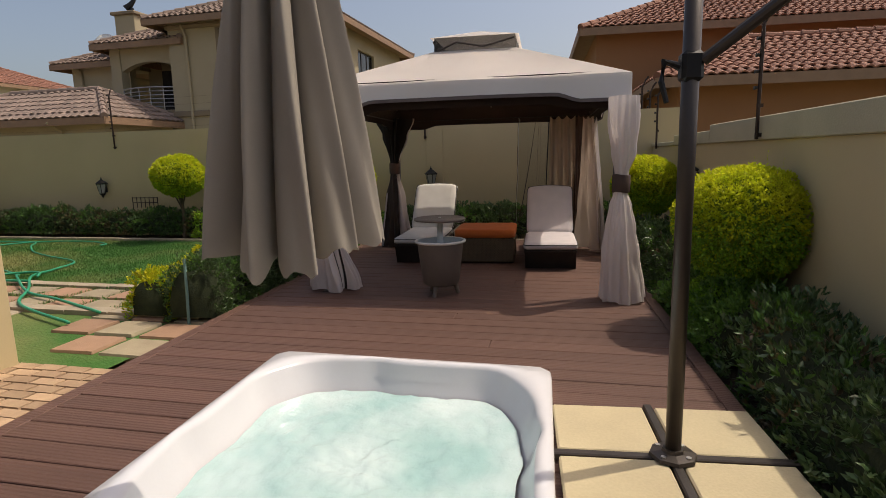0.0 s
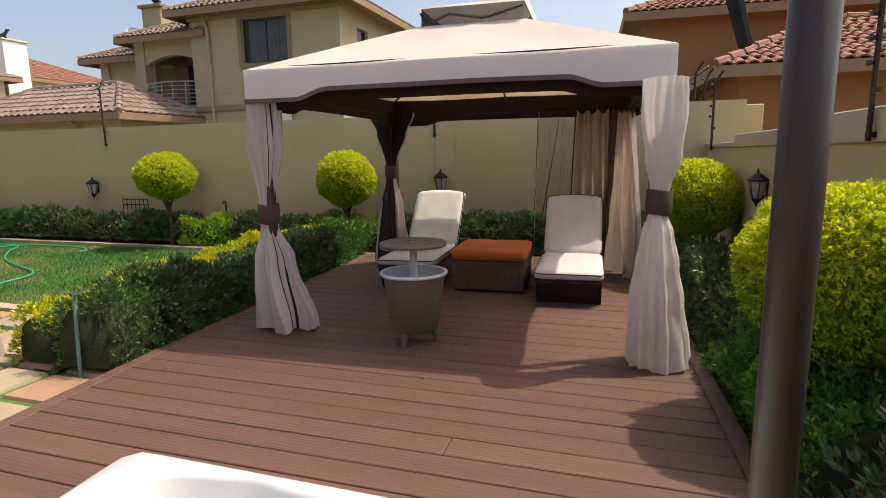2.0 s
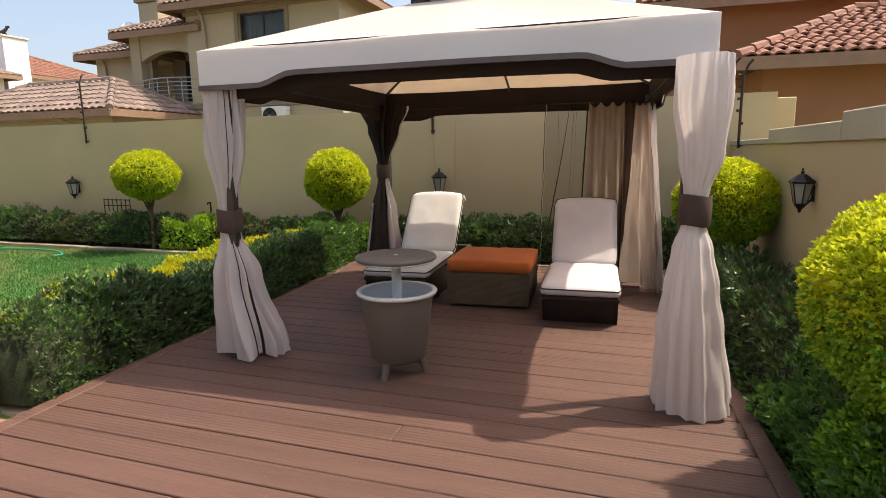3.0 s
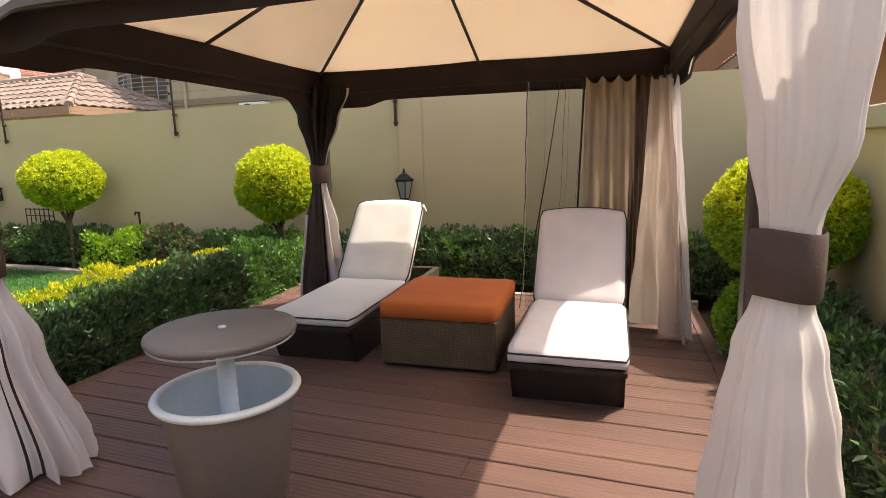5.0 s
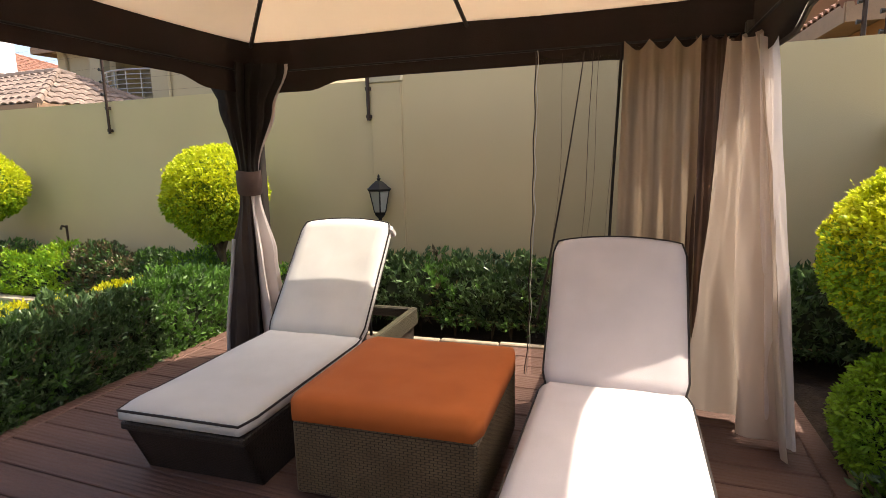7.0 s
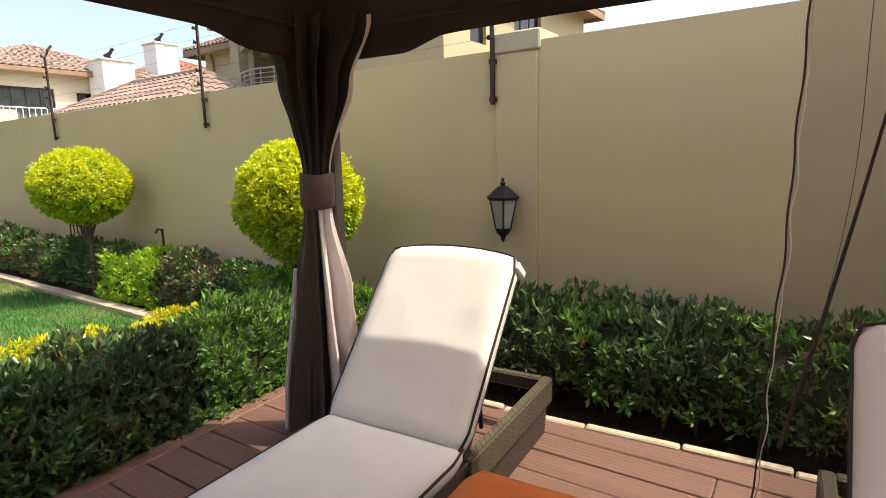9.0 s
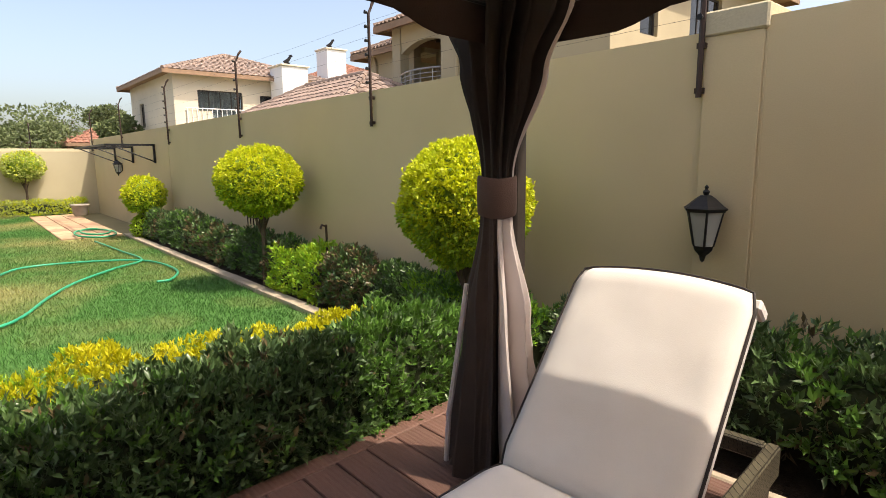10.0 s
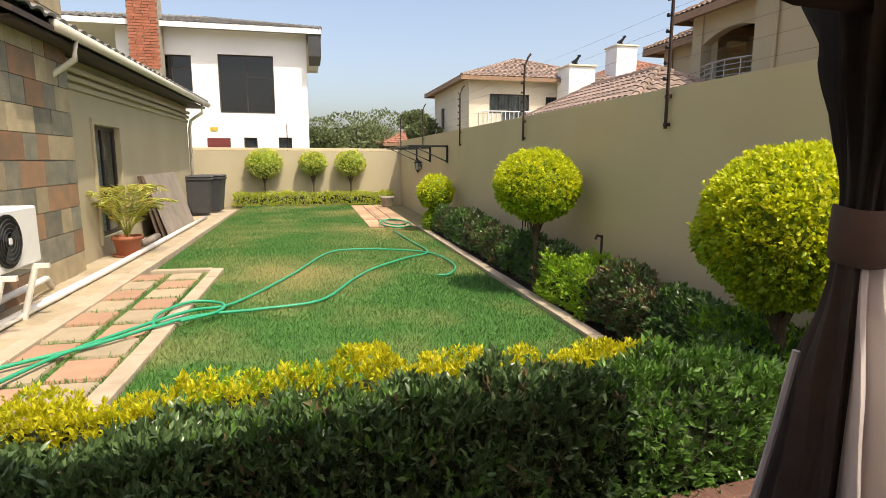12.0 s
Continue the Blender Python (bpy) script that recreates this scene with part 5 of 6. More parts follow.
# grass blades
ng = 150000
gx = -3.1 - 17.1 * rng.random(ng) ** 1.35
gy = 4.92 + 4.4 * rng.random(ng)
ok = ~((gx > -8.95) & (gy < 5.78)) & ~((gx < -13.2) & (gy > 8.25))
gpos = np.stack([gx, gy, np.full(ng, GROUND)], 1)[ok]
lawn_grass = leaves("grass", gpos, np.tile(np.array([[0, 0, 1.0]]), (len(gpos), 1)), 0.04, M["grass"], None, 0.16, 0.45)
tagged(lawn_grass, "short green grass with straw-coloured dry patches", "grass")
ng = 16000
gx, gy = -8.8 + 6.0 * rng.random(ng), 3.5 + 2.15 * rng.random(ng)
jx, jy = np.mod(gx + 8.6 + 0.2375, 0.475), np.mod(gy - 5.40 + 0.22 + 4.4, 0.44)
ok = ((jx < 0.035) | (jx > 0.44) | (jy < 0.04) | (jy > 0.405)) & (gy > 4.86)
gpos = np.stack([gx, gy, np.full(ng, GROUND + 0.006)], 1)[ok]
tagged(leaves("joint_grass", gpos, np.tile(np.array([[0, 0, 1.0]]), (len(gpos), 1)), 0.05, M["grass"], None, 0.16, 0.5), "grass growing between the pavers", "grass")

# ---- fixtures on the walls ----


def lantern(m, label="black coach lantern on the garden wall"):
    """Hexagonal tapering lantern; its back at y = 0, hanging point at the origin's height."""
    t = thing("wall_lantern", m, label, "wall lamp", "garden lanterns")
    c = (0, -0.11)
    part("back_plate", box(-0.035, 0.035, -0.012, 0.0, -0.06, 0.1, 0.006), M["black_metal"], t)
    part("bracket", tube([(0, -0.005, -0.03), (0, -0.06, -0.085), (0, -0.11, -0.075)], 0.011, 8), M["black_metal"], t)
    part("base_cup", lathe(((0.0, -0.17), (0.012, -0.16), (0.02, -0.13), (0.05, -0.1), (0.058, -0.075), (0.0, -0.07)), 6, c), M["black_metal"], t)
    part("roof", lathe(((0.118, 0.125), (0.122, 0.135), (0.1, 0.15), (0.06, 0.185), (0.03, 0.205), (0.0, 0.207)), 6, c), M["black_metal"], t)
    part("finial", lathe(((0.0, 0.205), (0.012, 0.205), (0.02, 0.225), (0.008, 0.238), (0.012, 0.25), (0.0, 0.265)), 8, c), M["black_metal"], t)
    for k in range(6):
        a0, a1 = 2 * math.pi * k / 6, 2 * math.pi * (k + 1) / 6
        lo = [(c[0] + 0.055 * math.cos(a), c[1] + 0.055 * math.sin(a)) for a in (a0, a1)]
        hi = [(c[0] + 0.1 * math.cos(a), c[1] + 0.1 * math.sin(a)) for a in (a0, a1)]
        part("bar", tube([(*lo[0], -0.075), (*hi[0], 0.13)], 0.007, 5), M["black_metal"], t)
        part("pane", mesh_bm([(*lo[0], -0.072), (*lo[1], -0.072), (*hi[1], 0.126), (*hi[0], 0.126)]), M["lamp_glass"], t)
    part("top_ring", lathe(((0.095, 0.115), (0.11, 0.115), (0.11, 0.13), (0.095, 0.13)), 6, c), M["black_metal"], t)
    part("bulb", lathe(((0.0, -0.07), (0.014, -0.06), (0.014, 0.02), (0.0, 0.03)), 10, c), M["cushion_cream"], t, "pale bulb")
    return t


def mesh_bm(pts):
    bm = bmesh.new()
    vs = [bm.verts.new(p) for p in pts]
    bm.faces.new(vs)
    nrm = (Vector(pts[1]) - Vector(pts[0])).cross(Vector(pts[3]) - Vector(pts[0])).normalized() * 0.003
    ws = [bm.verts.new(Vector(p) + nrm) for p in pts]
    bm.faces.new(ws[::-1])
    k = len(vs)
    for i in range(k):
        bm.faces.new((vs[i], ws[i], ws[(i + 1) % k], vs[(i + 1) % k]))
    return bm


first_lamp = lantern(pose(-2.0, 10.1, 0.96))
for m in (pose(-9.13, 10.1, 0.87), DECK @ pose(2.555, 0.15, 1.06, 0, 0, 90 + 180) @ Matrix.Diagonal((0.78, 0.78, 0.8, 1)), pose(-16.7, 10.1, 1.2)):
    copy_thing(first_lamp, m)
part("cable", tube([(-2.04, 10.095, 1.22), (-2.045, 10.095, 2.02)], 0.004, 5), M["plaster_trim"], first_lamp).matrix_parent_inverse = first_lamp.matrix_basis.inverted()


def fence_post(m, h0, h1, label="dark electric-fence post with insulators"):
    t = thing("fence_post", m, label, "fence post", "electric fence")
    part("bar", tube([(0, 0, h0), (0, 0, h1 - 0.16), (0, 0.05, h1 - 0.05), (0, 0.09, h1)], 0.016, 6), M["rust_metal"], t)
    k = 0
    z = h0 + 0.42
    while z < h1 - 0.04:
        part("insulator", tube([(0, -0.02, z), (0, -0.045, z)], 0.014, 6, 0.018), M["black_metal"], t)
        z += 0.13
    part("clamp", box(-0.022, 0.022, -0.01, 0.03, h0 + 0.02, h0 + 0.05), M["rust_metal"], t)
    part("clamp", box(-0.022, 0.022, -0.01, 0.03, h0 + 0.26, h0 + 0.29), M["rust_metal"], t)
    return t


post_xs = (-2.11, -5.36, -8.76, -12.35, -16.3, -20.2)
for x in post_xs:
    fence_post(pose(x, 10.06, 0), 1.7, 2.92)
fence_post(pose(-20.55, 8.6, 0, 0, 0, 90), 1.3, 2.5)
fence_post(pose(-20.55, 6.3, 0, 0, 0, 90), 0.1, 2.55)
for u, v, z0, z1 in ((2.5, -1.75, 1.47, 2.55), (2.52, 2.45, 1.43, 2.4), (2.5, 2.98, 1.43, 2.5), (2.38, 3.02, 1.64, 2.6)):
    fence_post(DECK @ pose(u, v, 0, 0, 0, -90), z0, z1)
wires = thing("fence_wire", pose(0, 0, 0), "thin electric fence wires", "wire")
for i in range(5):
    z = 2.12 + i * 0.14
    for xa, xb in zip(post_xs, post_xs[1:]):
        part("strand", tube([(xa, 10.03, z), ((xa + xb) / 2, 10.03, z - 0.015), (xb, 10.03, z)], 0.0009, 4), M["black_metal"], wires)
tap = thing("garden_tap", pose(-5.89, 9.8, GROUND), "dark standpipe tap in the hedge", "tap")
part("pipe", tube([(0, 0, 0), (0, 0, 0.8)], 0.014, 6), M["rust_metal"], tap)
part("spout", tube([(0, 0, 0.78), (0, -0.05, 0.8), (0, -0.07, 0.76)], 0.013, 6), M["rust_metal"], tap)

rack = thing("plant_rack", pose(-8.05, 9.93, 0.5), "small rusty iron plant rack standing in the hedge", "plant rack")
for z in (0.1, 0.2):
    part("rail", tube([(-0.3, 0, z), (0.3, 0, z)], 0.009, 6), M["rust_metal"], rack)
for i in range(7):
    part("upright", tube([(-0.3 + 0.1 * i, 0, -0.58 if i in (0, 6) else 0.0), (-0.3 + 0.1 * i, 0, 0.22)], 0.008, 6), M["rust_metal"], rack)

line = thing("washing_line", pose(0, 0, 0), "black folding washing-line frame bracketed to the wall", "washing line")
part("front_bar", box(-17.3, -13.5, 9.18, 9.22, 1.7, 1.74), M["black_metal"], line)
for x in (-17.3, -15.4, -13.5):
    part("arm", box(x - 0.02, x + 0.02, 9.2, 10.09, 1.7, 1.74), M["black_metal"], line)
    part("wall_bar", box(x - 0.02, x + 0.02, 10.05, 10.09, 1.35, 1.74), M["black_metal"], line)
    part("brace", tube([(x, 10.06, 1.38), (x, 9.3, 1.71)], 0.014, 6), M["black_metal"], line)
for i in range(4):
    part("cord", tube([(-17.3, 9.35 + i * 0.2, 1.725), (-13.5, 9.35 + i * 0.2, 1.725)], 0.004, 4), M["black_metal"], line)

# ---- garden hose ----


def curve_pts(pts, n=10):
    out = []
    P = [Vector(p) for p in pts]
    for i in range(len(P) - 1):
        a, b, c, d = P[max(i - 1, 0)], P[i], P[i + 1], P[min(i + 2, len(P) - 1)]
        for k in range(n):
            t = k / n
            out.append(0.5 * ((2 * b) + (c - a) * t + (2 * a - 5 * b + 4 * c - d) * t * t + (3 * b - a - 3 * c + d) * t ** 3))
    out.append(P[-1])
    return out


hz = GROUND + 0.03
hose = thing("garden_hose", pose(0, 0, 0), "green garden hose lying in loops over lawn and pavers", "hose")
part("run", tube(curve_pts([(-4.0, 4.6, hz + 0.03), (-4.9, 4.95, hz + 0.04), (-5.6, 5.2, hz + 0.04), (-6.5, 5.82, hz + 0.06), (-7.0, 6.2, hz), (-8.4, 6.75, hz), (-9.9, 7.2, hz), (-10.3, 7.6, hz), (-10.1, 8.4, hz), (-9.6, 8.9, hz), (-8.6, 9.0, hz), (-8.0, 8.78, hz), (-7.95, 8.6, hz)]), 0.016, 8), M["hose"], hose, "", True)
part("run", tube(curve_pts([(-4.0, 4.25, hz + 0.03), (-5.1, 4.7, hz + 0.04), (-5.7, 5.3, hz + 0.04), (-6.35, 5.9, hz + 0.05), (-6.7, 6.5, hz), (-6.95, 7.1, hz), (-7.9, 7.5, hz), (-8.6, 7.85, hz), (-9.3, 8.4, hz), (-9.8, 8.85, hz), (-11.0, 8.8, hz), (-12.6, 8.7, hz)]), 0.016, 8), M["hose"], hose, "", True)
part("loop", tube(curve_pts([(-6.1, 5.65, hz + 0.05), (-6.5, 5.6, hz + 0.06), (-6.95, 5.8, hz + 0.05), (-6.9, 6.1, hz + 0.03), (-6.5, 6.12, hz + 0.05), (-6.2, 5.85, hz + 0.06)]), 0.016, 8), M["hose"], hose, "", True)
part("coil", tube(curve_pts([(-13.6 - 0.9 * math.cos(a) * (1 - 0.04 * a), 8.85 + 0.4 * math.sin(a) * (1 - 0.04 * a), hz + 0.03 + 0.005 * a) for a in (k * 0.7 for k in range(20))], 4), 0.018, 6), M["hose"], hose, "", True)
stk = thing("garden_stake", pose(-2.93, 4.52, GROUND), "thin grey-green stake at the deck's edge", "stake")
part("rod", tube([(0, 0, 0), (0.005, 0.01, 0.3), (-0.02, 0.05, 0.62)], 0.014, 8), M["stake"], stk)
stone_pot = part("planter_pot", lathe(((0.0, 0.0), (0.14, 0.0), (0.17, 0.05), (0.2, 0.26), (0.23, 0.29), (0.23, 0.32), (0.19, 0.32), (0.17, 0.2), (0.0, 0.2)), 20), M["stone_pot"], None, "", True)
stone_pot.matrix_basis = pose(-18.6, 9.35, GROUND + 0.03)
tagged(stone_pot, "weathered grey stone pot on the paved corner", "pot")

# ---- houses ----


def roof_tiles(name, eave0, eave1, up, rise, material, parent, left=0.0, right=0.0, tw=0.3, tl=0.34):
    """Rows of curved tiles over one slope. up: horizontal unit inward; rise: (run, height); left, right: inset of the top edge."""
    e0, e1 = Vector(eave0), Vector(eave1)
    d = (e1 - e0)
    width = d.length
    d.normalize()
    run, height = rise
    slope = math.hypot(run, height)
    along = (Vector((up[0], up[1], 0)) * run + Vector((0, 0, height))) / slope
    nrm = d.cross(along).normalized()
    if nrm.z < 0:
        nrm = -nrm
    rows = int(slope / tl) + 1
    verts, faces = [], []
    for j in range(rows):
        t0 = j * tl
        t1 = min(t0 + tl * 1.12, slope)
        x0 = left * (t0 + tl * 0.5) / slope
        x1 = width - right * (t0 + tl * 0.5) / slope
        k = int((x1 - x0) / tw)
        off = x0 + ((x1 - x0) - k * tw) / 2
        for i in range(k):
            b = len(verts)
            for t, lift in ((t0, 0.045), (t1, 0.012)):
                for q, hgt in ((0, 0.0), (0.2, 0.034), (0.45, 0.045), (0.7, 0.03), (0.85, 0.004), (1.0, 0.0)):
                    p = e0 + d * (off + (i + q) * tw) + along * t + nrm * (hgt + lift)
                    verts.append(p)
            for q in range(5):
                faces.append((b + q, b + q + 1, b + q + 7, b + q + 6))
            b2 = len(verts)
            for q, hgt in ((0, 0.0), (0.2, 0.034), (0.45, 0.045), (0.7, 0.03), (0.85, 0.004), (1.0, 0.0)):
                verts.append(e0 + d * (off + (i + q) * tw) + along * t0 + nrm * (hgt + 0.012))
            for q in range(5):
                faces.append((b2 + q, b2 + q + 1, b + q + 1, b + q))
    if not faces:
        return None
    ob = mesh_ob(name, verts, faces, material, parent)
    return tagged(ob, kind="stuff")


def hip_roof(parent, x0, x1, y0, y1, ze, pitch, material, over=0.5, tw=0.3, tl=0.34, caps=True, gable=(False, False), fascia=M["fascia"]):
    x0, x1, y0, y1 = x0 - over, x1 + over, y0 - over, y1 + over
    run = min(x1 - x0, y1 - y0) / 2
    h = run * math.tan(radians(pitch))
    long_x = (x1 - x0) >= (y1 - y0)
    if long_x:
        r0, r1 = Vector((x0 + run, (y0 + y1) / 2, ze + h)), Vector((x1 - run, (y0 + y1) / 2, ze + h))
    else:
        r0, r1 = Vector(((x0 + x1) / 2, y0 + run, ze + h)), Vector(((x0 + x1) / 2, y1 - run, ze + h))
    c = [Vector((x0, y0, ze)), Vector((x1, y0, ze)), Vector((x1, y1, ze)), Vector((x0, y1, ze))]
    vs = c + [r0, r1]
    fs = [(0, 1, 5, 4), (1, 2, 5), (2, 3, 4, 5), (3, 0, 4)] if long_x else [(0, 1, 4), (1, 2, 5, 4), (2, 3, 5), (3, 0, 4, 5)]
    low = [(v.x, v.y, v.z - 0.06) for v in c]
    mesh_ob("roof_deck", [(v.x, v.y, v.z) for v in vs] + low, fs + [(9, 8, 7, 6), (0, 6, 7, 1), (1, 7, 8, 2), (2, 8, 9, 3), (3, 9, 6, 0)], fascia, parent)
    part("fascia_board", box(x0 - 0.02, x1 + 0.02, y0 - 0.03, y0 - 0.003, ze - 0.2, ze + 0.01), fascia, parent)
    part("fascia_board", box(x0 - 0.02, x1 + 0.02, y1 + 0.003, y1 + 0.03, ze - 0.2, ze + 0.01), fascia, parent)
    part("fascia_board", box(x0 - 0.03, x0 - 0.003, y0, y1, ze - 0.2, ze + 0.01), fascia, parent)
    part("fascia_board", box(x1 + 0.003, x1 + 0.03, y0, y1, ze - 0.2, ze + 0.01), fascia, parent)
    rise = (run, h)
    lx = run if long_x else (x1 - x0) / 2
    ly = (y1 - y0) / 2 if long_x else run
    roof_tiles("roof_tiles", (x0, y0, ze), (x1, y0, ze), (0, 1), rise, material, parent, lx, lx, tw, tl)
    roof_tiles("roof_tiles", (x1, y0, ze), (x1, y1, ze), (-1, 0), rise, material, parent, ly, ly, tw, tl)
    roof_tiles("roof_tiles", (x1, y1, ze), (x0, y1, ze), (0, -1), rise, material, parent, lx, lx, tw, tl)
    roof_tiles("roof_tiles", (x0, y1, ze), (x0, y0, ze), (1, 0), rise, material, parent, ly, ly, tw, tl)
    if caps:
        ends = [(c[0], r0), (c[1], r1 if long_x else r0), (c[2], r1), (c[3], r0 if long_x else r1), (r0, r1)]
        for a, b in ends:
            if (b - a).length < 0.3:
                continue
            n = max(2, int((b - a).length / 0.38))
            bm = bmesh.new()
            for i in range(n):
                p, q = a + (b - a) * (i / n), a + (b - a) * ((i + 1.08) / n)
                up = Vector((0, 0, 0.035))
                add_tube(bm, [p + up, q + up * 0.7], 0.105, 8, 0.085)
            part("ridge_tiles", bm, material, parent)


def window(parent, p0, d, a0, a1, z0, z1, recess=0.1, mullions=1, pane=None, frame=M["window_frame"], curtain=False, sur=None, depth=0.05, transom=False):
    """A framed window in an opening; p0 the wall's start, d its direction, face on the right-hand side of d."""
    d = Vector((*d, 0)).normalized()
    nrm = Vector((-d.y, d.x, 0))
    w, h = a1 - a0, z1 - z0
    m = Matrix.Translation(Vector((*p0, 0)) + d * a0 + nrm * recess + Vector((0, 0, z0))) @ Matrix((( d.x, nrm.x, 0, 0), (d.y, nrm.y, 0, 0), (0, 0, 1, 0), (0, 0, 0, 1)))
    win = new("window")
    win.parent = parent
    win.matrix_basis = m
    t = 0.055
    bm = bmesh.new()
    add_box(bm, 0, w, 0, depth, 0, t)
    add_box(bm, 0, w, 0, depth, h - t, h)
    add_box(bm, 0, t, 0, depth, t, h - t)
    add_box(bm, w - t, w, 0, depth, t, h - t)
    for i in range(mullions):
        x = w * (i + 1) / (mullions + 1)
        add_box(bm, x - 0.022, x + 0.022, 0.002, depth - 0.002, t, h - t)
    if transom:
        add_box(bm, w * mullions / (mullions + 1) + 0.022, w - t, 0.002, depth - 0.002, h * 0.62, h * 0.62 + 0.045)
    part("frame", bm, frame, win)
    part("pane", box(t, w - t, depth * 0.4, depth * 0.55, t, h - t), pane or M["pane_dark"], win).visible_shadow = False
    # no room is built: a dark panel paints its lack of light
    part("room", box(-0.1, w + 0.1, 0.55, 0.6, -0.1, h + 0.1), M["interior"], win, "dark panel painted as an unlit room behind the glass")
    if curtain:
        bm = bmesh.new()
        n = 60
        rows = [[bm.verts.new((w * (0.04 + 0.92 * i / n), 0.2 + 0.03 * math.sin(i * 1.15), z)) for i in range(n + 1)] for z in (0.03, h - 0.03)]
        for i in range(n):
            bm.faces.new((rows[0][i], rows[0][i + 1], rows[1][i + 1], rows[1][i]))
        part("curtain", bm, M["sheer"], win, "pale gathered curtain", True)
    if sur is not None:
        bm = bmesh.new()
        s = 0.14
        f = -recess - 0.04
        add_box(bm, -s, 0, f, -recess + 0.002, -s, h + s)
        add_box(bm, w, w + s, f, -recess + 0.002, -s, h + s)
        add_box(bm, 0, w, f, -recess + 0.002, h, h + s)
        add_box(bm, 0, w, f, -recess + 0.002, -s, 0)
        part("surround", bm, sur, win)
    return win


# two-storey ochre house behind the long wall
hb = thing("house", pose(0, 0, 0), "two-storey ochre house with taupe trim and brown tiled roofs", "house", "neighbouring houses")
wb1 = wall("wall", (-13.5, 18.0), (-7.85, 18.0), -0.16, 6.2, 0.3, M["plaster_house"], [(2.05, 3.78, 4.5, 5.9)], hb)
wall("wall", (-7.85, 18.3), (-7.85, 27.0), -0.16, 6.2, 0.3, M["plaster_house"], [(0.9, 1.7, 4.2, 5.6), (3.3, 5.1, 4.3, 5.6)], hb)
wall("wall", (-13.5, 27.0), (-13.5, 18.3), -0.16, 6.2, 0.3, M["plaster_house"], (), hb)
window(hb, (-13.5, 18.0), (1, 0), 2.05, 3.78, 4.5, 5.9, mullions=1, pane=M["pane"], curtain=True, sur=M["plaster_trim"])
window(hb, (-7.85, 18.3), (0, 1), 0.9, 1.7, 4.2, 5.6, mullions=0)
window(hb, (-7.85, 18.3), (0, 1), 3.3, 5.1, 4.3, 5.6, mullions=2)
part("string_course", box(-13.53, -7.8, 17.93, 18.0, 3.0, 3.2, 0.02), M["plaster_trim"], hb)
part("cornice", box(-13.55, -7.75, 17.9, 18.0, 5.96, 6.1, 0.02), M["plaster_trim"], hb)
hip_roof(hb, -13.5, -7.85, 18.0, 27.0, 6.25, 24, M["roof_brown"], 0.55, 0.22, 0.28)
part("downpipe", tube([(-12.9, 17.93, 6.1), (-12.75, 17.93, 5.7), (-12.75, 17.93, 2.0)], 0.05, 8), M["plaster_house"], hb)
# balcony bay
wall("wall", (-16.3, 18.35), (-13.503, 18.35), -0.16, 5.62, 0.3, M["plaster_house"], [(0.42, 2.8, 3.3, 5.05)], hb)
bm = bmesh.new()
arc = [(-15.88 + 2.38 * i / 12, 5.05 - 0.3 * (abs(i / 6 - 1)) ** 2.2) for i in range(13)]
for (xa, za), (xb, zb) in zip(arc, arc[1:]):
    v = [bm.verts.new(p) for p in ((xa, 18.36, 5.05), (xb, 18.36, 5.05), (xb, 18.36, zb), (xa, 18.36, za))]
    w_ = [bm.verts.new(p.co + Vector((0, 0.28, 0))) for p in v]
    for f in (v, w_[::-1], (v[2], v[3], w_[3], w_[2])):
        try:
            bm.faces.new(f)
        except ValueError:
            pass
bmesh.ops.remove_doubles(bm, verts=bm.verts, dist=0.001)
part("arch", bm, M["plaster_house"], hb)
part("balcony_floor", box(-16.3, -13.51, 18.0, 20.2, 3.05, 3.28, 0.02), M["plaster_trim"], hb)
part("balcony_back", box(-16.3, -13.51, 20.2, 20.4, 3.0, 5.6), M["plaster_house"], hb)
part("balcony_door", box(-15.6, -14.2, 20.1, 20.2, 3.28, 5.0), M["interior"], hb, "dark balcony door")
part("pillar_face", box(-16.32, -15.88, 18.3, 18.36, -0.16, 5.6, 0.01), M["plaster_house"], hb)
rail = new("balcony_rail")
rail.parent = hb
bow = [(-15.85 + 2.3 * i / 10, 18.3 - 0.32 * math.sin(math.pi * i / 10)) for i in range(11)]
for i in range(6):
    z = 3.42 + i * 0.135
    part("rail", tube([(x, y, z) for x, y in bow], 0.016 if i < 5 else 0.028, 6), M["stainless"], rail)
for x, y in bow[::2]:
    part("upright", tube([(x, y, 3.28), (x, y, 4.12)], 0.02, 6), M["stainless"], rail)
hip_roof(hb, -16.3, -13.4, 18.35, 23.0, 5.68, 24, M["roof_brown"], 0.45, 0.22, 0.28)
# stair bay
wall("wall", (-19.0, 19.2), (-16.3, 19.2), -0.16, 5.2, 0.3, M["plaster_house"], (), hb)
wall("wall", (-19.0, 24.0), (-19.0, 19.5), -0.16, 5.2, 0.3, M["plaster_house"], (), hb)
hip_roof(hb, -19.0, -16.2, 19.2, 24.0, 5.25, 24, M["roof_brown"], 0.5, 0.22, 0.28)
part("downpipe", tube([(-18.6, 19.13, 5.1), (-18.5, 19.13, 4.8), (-18.5, 19.13, 2.0)], 0.05, 8), M["plaster_house"], hb)
ch = part("chimney", box(-17.1, -16.2, 19.6, 20.4, 5.0, 7.1, 0.02), M["plaster_house"], hb)
part("chimney_cap", box(-17.2, -16.1, 19.5, 20.5, 7.1, 7.22, 0.02), M["plaster_trim"], ch)


def cowl(m):
    """A black pivoting chimney cowl with a wind fin."""
    t = thing("chimney_cowl", m, "black metal chimney cowl with a wind fin", "chimney cowl", "chimney cowls")
    part("spigot", tube([(0, 0, 0), (0, 0, 0.22)], 0.1, 10, 0.08), M["black_metal"], t)
